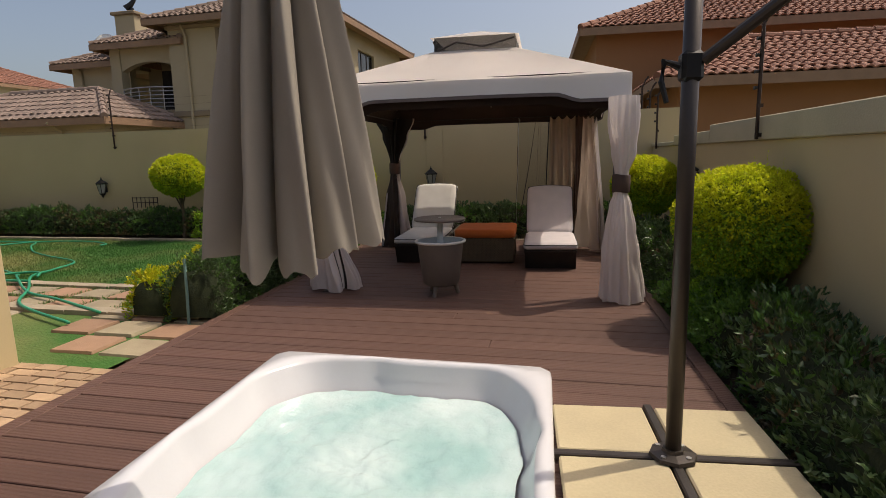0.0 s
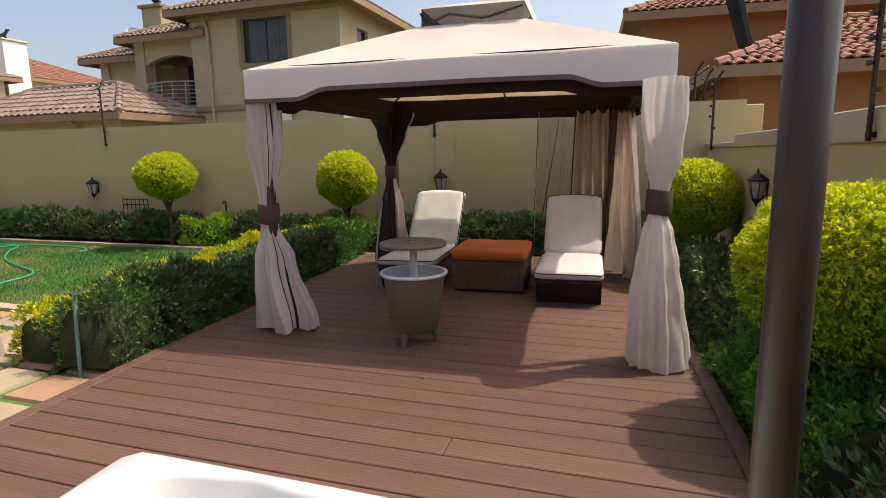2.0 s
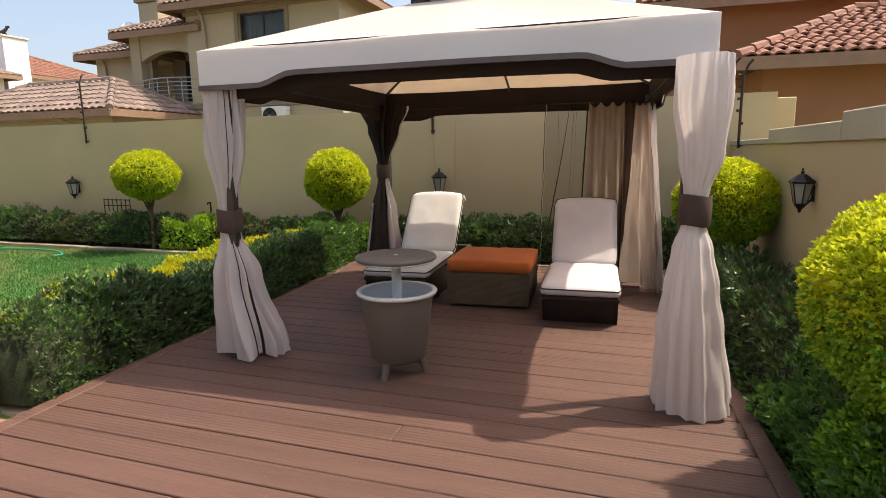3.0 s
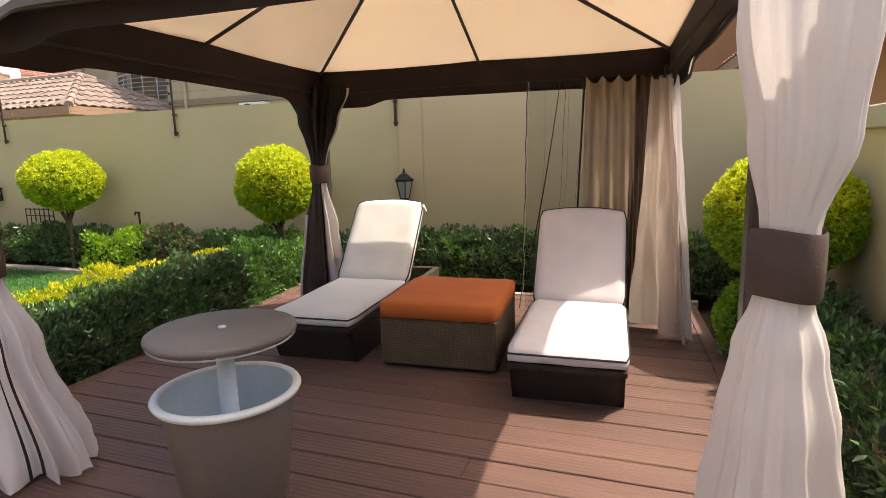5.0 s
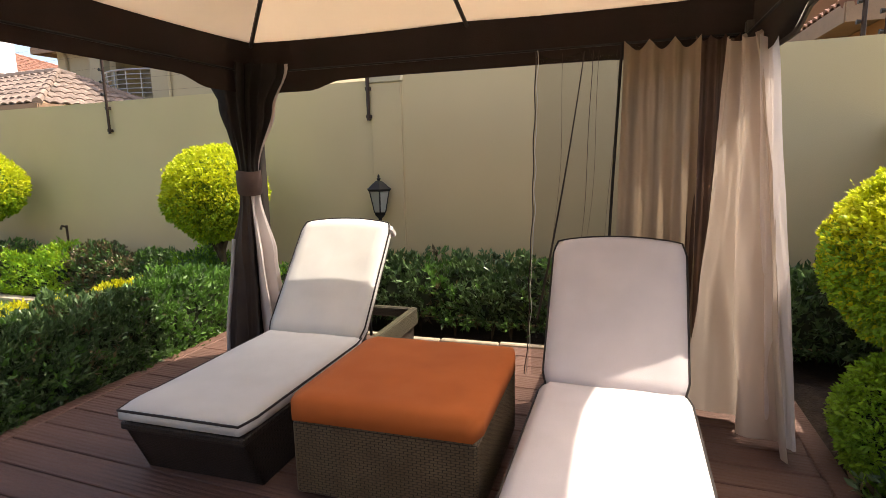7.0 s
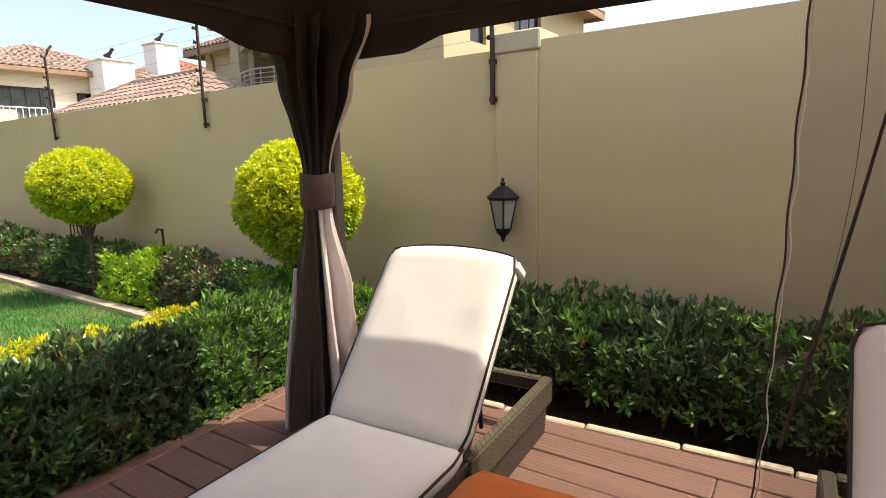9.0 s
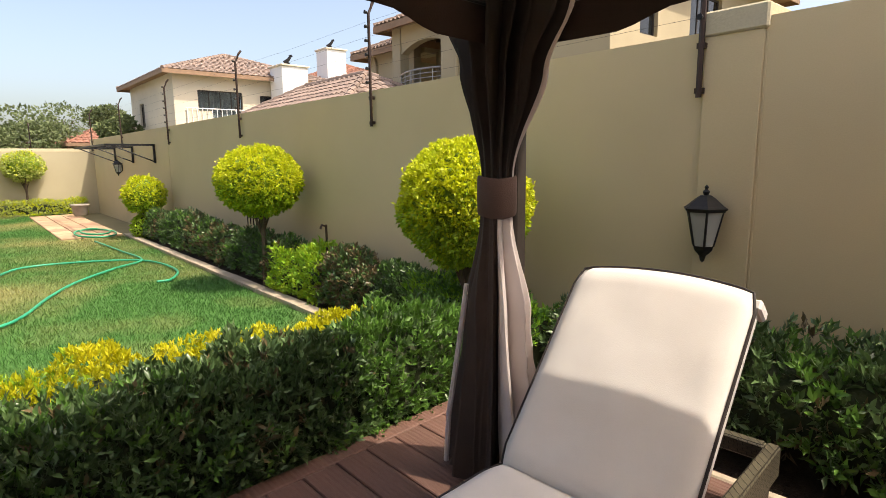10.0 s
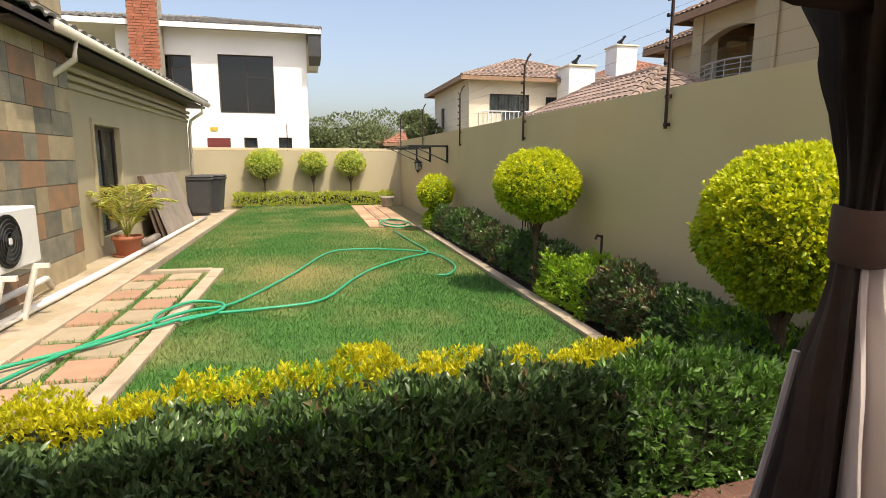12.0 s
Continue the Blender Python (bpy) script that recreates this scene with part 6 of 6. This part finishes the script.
    part("hood", tube([(-0.22, 0, 0.18), (-0.02, 0, 0.34), (0.12, 0, 0.52)], 0.13, 10, 0.07), M["black_metal"], t)
    part("fin", mesh_bm([(0.05, 0, 0.45), (0.26, 0.01, 0.55), (0.2, 0.01, 0.66), (0.04, 0, 0.62)]), M["black_metal"], t)
    return t


first_cowl = cowl(pose(-16.6, 20.0, 7.22, 0, 0, 30))
dish = thing("satellite_dish", pose(-17.3, 19.3, 6.0, 70, 0, 30), "pale satellite dish on the roof", "satellite dish")
part("bowl", lathe(((0.0, 0.0), (0.2, 0.02), (0.38, 0.08), (0.39, 0.085), (0.2, 0.03), (0.0, 0.012)), 24), M["ac_white"], dish, "", True)
part("feed_arm", tube([(0, -0.38, 0.08), (0, -0.1, 0.45)], 0.012, 6), M["stainless"], dish)
part("mount", tube([(0, 0, 0), (0, -0.1, -0.3)], 0.025, 6), M["rust_metal"], dish)


def ac_unit(m, label, w=0.85, h=0.58, dp=0.32):
    t = thing("air_conditioner", m, label, "air conditioner", "outdoor air conditioners")
    part("case", box(0, w, 0, dp, 0.0, h, 0.015), M["ac_white"], t)
    cx, cz, r = w * 0.36, h * 0.5, h * 0.4
    rot = Matrix.Translation((cx, 0, cz)) @ Matrix.Rotation(math.pi / 2, 4, "X")
    bm = lathe(((0.0, 0.004), (r, 0.004), (r, 0.012), (r + 0.02, 0.012), (r + 0.02, 0.0)), 28)
    bmesh.ops.transform(bm, matrix=rot, verts=bm.verts)
    fan = part("fan_opening", bm, M["black_metal"], t, "dark fan opening")
    for k in range(3):
        a = k * 2.094
        part("blade", mesh_bm([(cx + 0.03 * math.cos(a), -0.016, cz + 0.03 * math.sin(a)), (cx + r * 0.9 * math.cos(a), -0.016, cz + r * 0.9 * math.sin(a)), (cx + r * 0.9 * math.cos(a + 0.7), -0.018, cz + r * 0.9 * math.sin(a + 0.7)), (cx + 0.05 * math.cos(a + 1.1), -0.018, cz + 0.05 * math.sin(a + 1.1))]), M["bin"], fan)
    bm = bmesh.new()
    for k in range(1, 6):
        q = r * k / 5.5
        add_tube(bm, [(cx + q * math.cos(x), -0.026, cz + q * math.sin(x)) for x in (2 * math.pi * i / 24 for i in range(25))], 0.003, 4)
    part("grille", bm, M["bin"], fan)
    part("hub", box(cx - 0.03, cx + 0.03, -0.03, -0.015, cz - 0.03, cz + 0.03, 0.01), M["ac_white"], fan)
    return t


ac_unit(pose(-10.5, 17.58, 2.37), "white air conditioner unit on the ochre house")
# low tiled wing in front of it
lw = thing("house_wing", pose(0, 0, 0), "low ochre wing with a pale tiled hip roof", "house", "neighbouring houses")
wall("wall", (-20.4, 14.9), (-13.6, 14.9), -0.16, 2.75, 0.25, M["plaster_house"], (), lw)
wall("wall", (-13.6, 15.15), (-13.6, 17.9), -0.16, 2.75, 0.25, M["plaster_house"], (), lw)
hip_roof(lw, -20.4, -13.6, 14.9, 18.0, 2.8, 29, M["roof_pale"], 0.4, 0.28, 0.34)
part("downpipe", tube([(-15.3, 14.45, 2.7), (-15.2, 14.82, 2.45), (-15.2, 14.82, 1.9)], 0.045, 8), M["plaster_house"], lw)
for cx, cy, z0, z1, s in ((-31.1, 21.8, 1.9, 6.5, 0.78), (-33.4, 25.9, 3.0, 8.2, 0.68)):
    st = thing("chimney_stack", pose(cx, cy, 0), "white plastered chimney stack with a flat cap", "chimney", "white chimneys")
    part("shaft", box(-s, s, -s, s, -0.16, z1, 0.01), M["plaster_white"], st)
    part("cap", box(-s - 0.08, s + 0.08, -s - 0.08, s + 0.08, z1, z1 + 0.1, 0.015), M["plaster_cream"], st)
    copy_thing(first_cowl, pose(cx, cy, z1 + 0.1, 0, 0, 60))

# cream house further along
hc = thing("house", pose(0, 0, 0), "cream two-storey house with terracotta roofs and a balcony", "house", "neighbouring houses")
wall("wall", (-32, 15.8), (-32, 24.5), -0.16, 5.9, 0.3, M["plaster_cream"], [(1.2, 3.6, 3.0, 5.1), (4.6, 5.4, 4.3, 5.0)], hc)
wall("wall", (-41, 15.8), (-32.3, 15.8), -0.16, 5.9, 0.3, M["plaster_cream"], [(2.0, 3.0, 3.4, 4.8)], hc)
window(hc, (-32, 15.8), (0, 1), 1.2, 3.6, 3.0, 5.1, mullions=3, pane=M["pane"], curtain=True, frame=M["window_frame"])
window(hc, (-32, 15.8), (0, 1), 4.6, 5.4, 4.3, 5.0, mullions=1)
window(hc, (-41, 15.8), (1, 0), 2.0, 3.0, 3.4, 4.8, mullions=1)
hip_roof(hc, -41, -32, 15.8, 24.5, 5.95, 20, M["roof_pale"], 0.6, 0.32, 0.4)
part("balcony_slab", box(-32, -30.4, 15.9, 20.4, 2.9, 3.1), M["plaster_cream"], hc)
bm = bmesh.new()
for i in range(19):
    add_tube(bm, [(-30.45, 15.95 + i * 0.245, 3.1), (-30.45, 15.95 + i * 0.245, 4.0)], 0.018, 5)
add_tube(bm, [(-30.45, 15.9, 4.0), (-30.45, 20.4, 4.0)], 0.03, 6)
part("balustrade", bm, M["plaster_white"], hc, "white balcony balustrade")
part("screen", box(-30.6, -30.5, 15.9, 17.2, 3.1, 3.9), M["plaster_cream"], hc)
hd = thing("house", pose(0, 0, 0), "distant cream house with a terracotta roof", "house", "neighbouring houses")
wall("wall", (-34, 25.5), (-34, 34), -0.16, 6.4, 0.3, M["plaster_cream"], (), hd)
wall("wall", (-44, 25.5), (-34.3, 25.5), -0.16, 6.4, 0.3, M["plaster_cream"], (), hd)
hip_roof(hd, -44, -34, 25.5, 34, 6.4, 22, M["roof_terracotta"], 0.6, 0.34, 0.42)
he = thing("house", pose(0, 0, 0), "low distant house with a terracotta hip roof", "house", "neighbouring houses")
wall("wall", (-44, 13.5), (-44, 19.5), -0.16, 2.6, 0.3, M["plaster_cream"], (), he)
hip_roof(he, -52, -44, 13.0, 19.5, 2.6, 24, M["roof_terracotta"], 0.6, 0.34, 0.42)

# white house beyond the far wall
hw = thing("house", pose(0, 0, 0), "white two-storey house with dark windows and a grey tiled roof", "house", "neighbouring houses")
HW = [(1.24, 2.8, 4.2, 5.68), (3.84, 6.1, 3.36, 5.78), (4.74, 5.3, 1.6, 2.33), (6.19, 6.76, 1.6, 2.35), (3.24, 4.19, 1.6, 2.3)]
wall("wall", (-27, -0.5), (-27, 7.0), -0.16, 6.75, 0.3, M["plaster_white"], HW, hw)
wall("wall", (-27.3, 7.0), (-37, 7.0), -0.16, 6.75, 0.3, M["plaster_white"], (), hw)
for i, h in enumerate(HW):
    # curtains added in windows 2 and 3 imitate light reflected by their glass
    window(hw, (-27, -0.5), (0, 1), *h, mullions=1 if i < 2 else 0, transom=i < 2, pane=M["pane"] if i in (2, 3) else None, curtain=i in (2, 3))
hip_roof(hw, -37, -27, -3.5, 7.0, 6.85, 14, M["roof_grey"], 0.62, 0.32, 0.42, fascia=M["plaster_white"])
part("soffit_end", box(-29.0, -26.4, 7.1, 7.62, 5.75, 6.62), M["bin"], hw, "dark screen under the eave")
stack = part("brick_chimney", box(-26.9, -26.1, 0.22, 1.32, 2.0, 8.3), M["mortar"], hw, "red brick chimney")
tmp = part("brick", box(-0.5, 0.5, -0.5, 0.5, -0.5, 0.5, 0.03), M["red_brick"], hw)
rb_me = tmp.data
bpy.data.objects.remove(tmp)
for j in range(28):
    for i in range(4):
        o = new("brick", rb_me)
        o.parent = stack
        o.matrix_basis = pose(-26.09, 0.37 + i * 0.27 + (j % 2) * 0.06 - 0.02, 5.0 + j * 0.115) @ Matrix.Diagonal((0.05, 0.25, 0.1, 1))
part("shutter", box(-26.98, -26.95, 2.76, 3.67, 1.62, 2.28, 0.01), mat("red_brown_paint", (0.16, 0.035, 0.03), rough=0.5, var=0.1), hw, "red-brown shutter over a low window")
sgn = part("warning_sign", box(-26.99, -26.97, 2.9, 3.2, 2.6, 2.75), mat("yellow_sign", (0.6, 0.45, 0.05), rough=0.6), None)
tagged(sgn, "small yellow sign on the white house", "sign")

# terracotta house beyond the side wall
hr = thing("house", DECK @ pose(0, 0, 0), "terracotta-coloured house with tiled hip roofs beyond the side wall", "house", "neighbouring houses")
wall("wall", (3.7, 6.4), (14.0, 6.4), -0.16, 2.82, 0.3, M["plaster_orange"], (), hr)
wall("wall", (3.7, 10.3), (3.7, 6.7), -0.16, 2.82, 0.3, M["plaster_orange"], (), hr)
hip_roof(hr, 3.7, 14.0, 6.4, 10.4, 2.9, 24, M["roof_terracotta"], 0.55, 0.21, 0.27)
wall("wall", (2.35, 10.6), (14.0, 10.6), -0.16, 4.8, 0.3, M["plaster_orange"], (), hr)
wall("wall", (2.35, 18.0), (2.35, 10.9), -0.16, 4.8, 0.3, M["plaster_orange"], (), hr)
hip_roof(hr, 2.35, 15.5, 10.6, 18.0, 4.85, 24, M["roof_terracotta"], 0.5, 0.21, 0.27)

# own house along the lawn
ho = thing("house", pose(0, 0, 0), "khaki plastered house wing with moulded eaves and stone cladding", "house")
wall("wall", (-17.3, 3.86), (-9.3, 3.86), -0.16, 3.0, -0.25, M["plaster_own"], [(5.7, 6.85, 0.2, 1.92)], ho)
wall("wall", (-17.3, -2.0), (-17.3, 3.61), -0.16, 3.0, -0.25, M["plaster_own"], (), ho)
ow = window(ho, (-9.3, 3.86), (-1, 0), 1.15, 2.3, 0.2, 1.92, recess=0.05, mullions=1, pane=M["pane"], curtain=True)
for z, o in ((2.36, 0.03), (2.47, 0.055), (2.58, 0.08)):
    part("moulding", box(-17.34, -9.3, 3.862, 3.862 + o, z, z + 0.075, 0.01), M["plaster_own"], ho)
part("window_surround", box(-11.66, -11.6, 3.862, 3.9, 0.1, 2.02), M["plaster_own"], ho)
part("window_surround", box(-10.45, -10.39, 3.862, 3.9, 0.1, 2.02), M["plaster_own"], ho)
part("window_surround", box(-11.6, -10.45, 3.862, 3.9, 1.93, 2.02), M["plaster_own"], ho)
# soffit colour includes the shadow below the gutter
part("soffit", box(-17.9, -7.5, 3.3, 4.24, 2.78, 2.82), M["eave_shade_timber"], ho, "dark timber soffit, the eave's shadow put into its colour")
part("gutter", tube([(-18.1, 4.29, 2.9), (-8.3, 4.29, 2.9)], 0.07, 10), M["gutter"], ho, "cream gutter", True)
for x in (-8.9, -17.2):
    part("downpipe", tube([(x, 4.29, 2.85), (x, 4.27, 2.62), (x - 0.02, 3.98, 2.42), (x - 0.03, 3.93, 2.2), (x - 0.03, 3.93, -0.05 if x < -10 else 2.2)], 0.04, 8), M["gutter"], ho, "", True)
roof_tiles("roof_tiles", (-7.4, 4.3, 2.92), (-18.1, 4.3, 2.92), (0, -1), (4.0, 1.7), M["roof_grey"], ho, 0, 0, 0.3, 0.36)
mesh_ob("roof_deck", [(-7.4, 4.3, 2.88), (-18.1, 4.3, 2.88), (-18.1, 0.3, 4.58), (-7.4, 0.3, 4.58), (-7.4, 4.3, 2.82), (-18.1, 4.3, 2.82), (-18.1, 0.3, 4.5), (-7.4, 0.3, 4.5)], [(0, 1, 2, 3), (7, 6, 5, 4), (0, 4, 5, 1), (1, 5, 6, 2), (3, 2, 6, 7), (0, 3, 7, 4)], M["eave_shade_timber"], ho)
pil = part("stone_pillar", box(-9.3, -5.85, 2.8, 4.0, -0.16, 4.2), M["mortar"], ho, "slate-clad pillar")
stone_mes = []
for key in ("stone", "stone_rust", "stone_sand"):
    tmp = part("stone", box(-0.5, 0.5, -0.5, 0.5, -0.5, 0.5, 0.02), M[key], ho)
    stone_mes.append(tmp.data)
    bpy.data.objects.remove(tmp)
for j in range(14):
    z = -0.1 + j * 0.3
    x = -9.31
    r = random.Random(j)
    while x < -5.86:
        w = min(r.choice((0.3, 0.3, 0.45, 0.6)), -5.84 - x)
        if w < 0.1:
            break
        o = new("stone", r.choices(stone_mes, (5, 2, 3))[0])
        o.parent = pil
        o.matrix_basis = pose(x + w / 2, 4.005, z + 0.15) @ Matrix.Diagonal((w - 0.008, 0.03 + r.uniform(0, 0.014), 0.292, 1))
        x += w
    y = 2.8
    while y < 3.99:
        w = min(r.choice((0.3, 0.45)), 4.0 - y)
        if w < 0.08:
            break
        o = new("stone", r.choices(stone_mes, (5, 2, 3))[0])
        o.parent = pil
        o.matrix_basis = pose(-5.845, y + w / 2, z + 0.15) @ Matrix.Diagonal((0.03 + r.uniform(0, 0.014), w - 0.008, 0.292, 1))
        y += w
patio = thing("patio_pillar", pose(-3.78, 3.06, 0), "plain beige plastered patio pillar", "pillar")
part("shaft", box(-0.28, 0.28, -0.3, 0.3, -0.12, 2.7, 0.012), M["plaster"], patio)
back_wall = wall("wall_south", (5, -3.2), (-20, -3.2), -0.16, 3.2, 0.25, M["plaster_own"])
tagged(back_wall, "khaki house wall closing the garden", "wall", kind="structure")
ac_unit(pose(-6.05, 4.5, 0.46, 0, 0, 180), "white air conditioner unit on brackets beside the stone pillar", 0.9, 0.53, 0.33)
for x in (-6.2, -6.8):
    br = thing("ac_bracket", pose(x, 4.0, 0), "white pipe bracket under the air conditioner", "bracket", "air conditioner brackets")
    part("arm", box(-0.02, 0.02, 0.0, 0.62, 0.415, 0.458), M["pipe"], br)
    part("leg", tube([(0, 0.5, 0.42), (0, 0.36, -0.08)], 0.03, 8), M["pipe"], br)
pipe = thing("drain_pipe", pose(0, 0, 0), "white plastic pipe lying along the house", "pipe")
part("run", tube([(-6.2, 4.32, -0.03), (-9.0, 4.38, -0.03), (-12.5, 4.4, -0.03), (-15.9, 4.42, -0.03)], 0.042, 10), M["pipe"], pipe, "", True)
part("run", tube([(-6.2, 4.2, 0.12), (-7.9, 4.12, 0.1), (-8.1, 4.08, -0.03)], 0.035, 10), M["pipe"], pipe, "", True)
for i, (x0, x1, foot, hh, key, note) in enumerate(((-14.85, -12.45, 4.36, 1.24, "board", "large weathered grey-brown sheet leaning on the house wall"), (-14.3, -12.36, 4.28, 1.22, "board_dark", "dark brown board leaning behind the large sheet"), (-14.1, -12.3, 4.2, 1.2, "board_dark", "dark brown board leaning behind the large sheet"))):
    lean = math.degrees(math.asin((foot - 3.93 - 0.05 * (2 - i) * 0.6) / hh))
    bd = part("leaning_board", box(x0 + 13, x1 + 13, -0.014, 0.014, 0, hh, 0.004, pose(0, 0, 0, lean, 0, 0)), M[key])
    bd.matrix_basis = pose(-13, foot, GROUND + 0.03)
    tagged(bd, note, "board", "leaning boards")
roll = part("carpet_roll", tube([(-11.3, 4.22, -0.01), (-12.25, 4.2, -0.01)], 0.065, 14), M["board"], None, "", True)
tagged(roll, "rolled-up matting beside the flowerpot", "roll")


def bin_(m):
    t = thing("wheelie_bin", m, "dark grey wheelie bin with a closed lid", "bin", "wheelie bins")
    bm = bmesh.new()
    lo = [bm.verts.new(p) for p in ((-0.22, -0.25, 0.05), (0.22, -0.25, 0.05), (0.22, 0.25, 0.05), (-0.22, 0.25, 0.05))]
    hi = [bm.verts.new(p) for p in ((-0.29, -0.34, 0.98), (0.29, -0.34, 0.98), (0.29, 0.34, 0.98), (-0.29, 0.34, 0.98))]
    bm.faces.new(lo)
    bm.faces.new(hi)
    for i in range(4):
        bm.faces.new((lo[i], lo[(i + 1) % 4], hi[(i + 1) % 4], hi[i]))
    bmesh.ops.bevel(bm, geom=list(bm.edges), offset=0.03, segments=2, affect="EDGES")
    part("body", bm, M["bin"], t)
    part("rim", box(-0.31, 0.31, -0.36, 0.36, 0.94, 0.99, 0.012), M["bin"], t)
    part("lid", box(-0.31, 0.31, -0.37, 0.36, 0.995, 1.06, 0.03), M["bin"], t)
    for s in (-0.25, 0.25):
        part("wheel", tube([(s - 0.03, -0.26, 0.1), (s + 0.03, -0.26, 0.1)], 0.1, 16), M["black_metal"], t)
    return t


b1 = bin_(pose(-16.95, 4.12, GROUND + 0.02, 0, 0, 4))
copy_thing(b1, pose(-17.75, 4.3, GROUND + 0.02, 0, 0, -6))

palm = thing("potted_palm", pose(-10.45, 4.22, GROUND + 0.02), "yellowing palm in a terracotta pot", "potted plant")
pot = part("pot", lathe(((0.0, 0.03), (0.15, 0.03), (0.16, 0.05), (0.2, 0.26), (0.225, 0.265), (0.225, 0.32), (0.195, 0.32), (0.19, 0.28), (0.0, 0.28)), 28), M["pot"], palm, "terracotta pot", True)
part("saucer", lathe(((0.0, 0.0), (0.2, 0.0), (0.23, 0.035), (0.2, 0.03), (0.0, 0.02)), 28), M["pot"], pot, "", True)
for k in range(17):
    a = k * 2.4
    out = 0.3 + 0.42 * random.random()
    hgt = 0.62 + 0.55 * random.random()
    pts = [Vector((out * s * math.cos(a), out * s * math.sin(a), 0.28 + hgt * (1.75 * s - 1.05 * s * s))) for s in (i / 12 for i in range(13))]
    fr = part("stalk", tube(pts, 0.009, 5, 0.003), M["palm"], palm)
    pos, nr = [], []
    for i in range(3, 13):
        d = (pts[i] - pts[i - 1]).normalized()
        sd = d.cross(Vector((0, 0, 1))).normalized()
        for sgn_ in (-1, 1):
            for q in (0.2, 0.7):
                pos.append(pts[i - 1] + (pts[i] - pts[i - 1]) * q)
                nr.append(d * 0.8 + sd * sgn_ - Vector((0, 0, 0.25)))
    leaves("frond", np.array(pos), np.array(nr), 0.2, M["palm"], fr, 0.09, 0.08)

# trees beyond the far wall


def far_tree(x, y, r, z, seed, count=2600, leaf=0.28):
    t = thing("tree", pose(x, y, -0.16), "olive-green tree beyond the houses", "tree", "distant trees")
    rr = random.Random(seed)
    bm = bmesh.new()
    add_tube(bm, [(0, 0, 0), (0.1, 0, z * 0.5), (0, 0.1, z * 0.9)], 0.16, 8, 0.08)
    cl = []
    for k in range(9):
        a = rr.uniform(0, 6.28)
        c = Vector((r * 0.65 * math.cos(a) * rr.random(), r * 0.65 * math.sin(a) * rr.random() * 1.5, z + rr.uniform(-0.35, 0.5) * r))
        cl.append(c)
        add_tube(bm, [(0, 0, z * 0.45), c * 0.6 + Vector((0, 0, z * 0.25)), c], 0.07, 6, 0.02)
    part("trunk", bm, M["bark"], t)
    P, D = [], []
    for c in cl:
        p, d = ball_points(count // 9, (r * 0.55, r * 0.6, r * 0.42), seed)
        P.append(p + np.array(c))
        D.append(d)
    leaves("crown", np.concatenate(P), np.concatenate(D), leaf, M["leaf_far"], t, 0.5, 0.8)


for x, y, r, z, s in ((-46, 10.5, 2.6, 3.3, 1), (-52, 7.5, 2.4, 2.9, 2), (-44, 7.6, 1.5, 2.6, 3), (-60, 13.5, 2.9, 4.2, 4), (-58, 5.0, 3.0, 3.0, 5), (-55, 17, 1.3, 5.2, 6), (-38, 14.3, 1.0, 3.4, 7)):
    far_tree(x, y, r, z, s)

# ---- deck boards ----
deck = thing("floor_deck", DECK, "brown composite deck laid in wide boards", "deck", kind="structure")
part("edge_board", box(-2.19, -2.09, -9.2, 2.2, -0.1, 0.0, 0.006), M["deck"], deck)
part("edge_board", box(1.71, 1.81, -9.2, 2.2, -0.1, 0.0, 0.006), M["deck"], deck)
ROW = pose(-0.6, 7.05, 0, 0, 0, 0.7)
SLANT = radians(3.1)
tmp = part("board", box(-0.5, 0.5, -0.0832, 0.0832, -0.028, 0.0, 0.004), M["deck"], deck)
board_me = tmp.data
bpy.data.objects.remove(tmp)
tub_c = DECK.inverted() @ Vector((TX, TY, 0))
JU, JV = TW / 2, TL / 2
for v0, v1, u0, u1 in ((-9.2, tub_c.y - JV, -2.15, 1.77), (tub_c.y + JV, 2.19, -2.15, 1.77), (tub_c.y - JV, tub_c.y + JV, -2.15, tub_c.x - JU), (tub_c.y - JV, tub_c.y + JV, tub_c.x + JU, 1.77)):
    part("joists", box(u0, u1, v0, v1, -0.12, -0.035), M["joist"], deck)


def edge_at(u, w):
    """Where the deck's slanting side u crosses the board row w."""
    return u * math.cos(SLANT) - (w - u * math.sin(SLANT)) / math.cos(SLANT) * math.sin(SLANT)


def board(a, b, w, wide=1.0):
    o = new("board", board_me)
    o.parent = deck
    o.matrix_basis = DECK.inverted() @ ROW @ pose((a + b) / 2, w, random.uniform(-0.0012, 0.0012)) @ Matrix.Diagonal((b - a - 0.003, wide, 1, 1))


PITCH = 0.1738
w, k = 2.17, 0
while w > -9.1:
    a, b = edge_at(-2.088, w), edge_at(1.708, w)
    y = (ROW @ Vector((0, w, 0))).y
    low, high = TY - TL / 2 + 0.02, TY + TL / 2 - 0.02
    if low - PITCH / 2 < y < high + PITCH / 2:
        c = TX + SKEW * (y - TY) + 0.6 + (y - 7.05) * math.sin(radians(0.7))
        board(a, c - TW / 2 + 0.02, w)
        board(c + TW / 2 - 0.02, b, w)
        for spare, mid in ((y + PITCH / 2 - high, 1), (low - y + PITCH / 2, -1)):
            if 0.02 < spare < PITCH - 0.01:
                board(c - TW / 2 + 0.02, c + TW / 2 - 0.02, w + mid * (PITCH - spare) / 2, (spare - 0.005) / PITCH)
    elif k % 4 == 1:
        cut = -0.3 + 0.4 * (k % 3)
        board(a, cut, w)
        board(cut, b, w)
    else:
        board(a, b, w)
    w -= PITCH
    k += 1
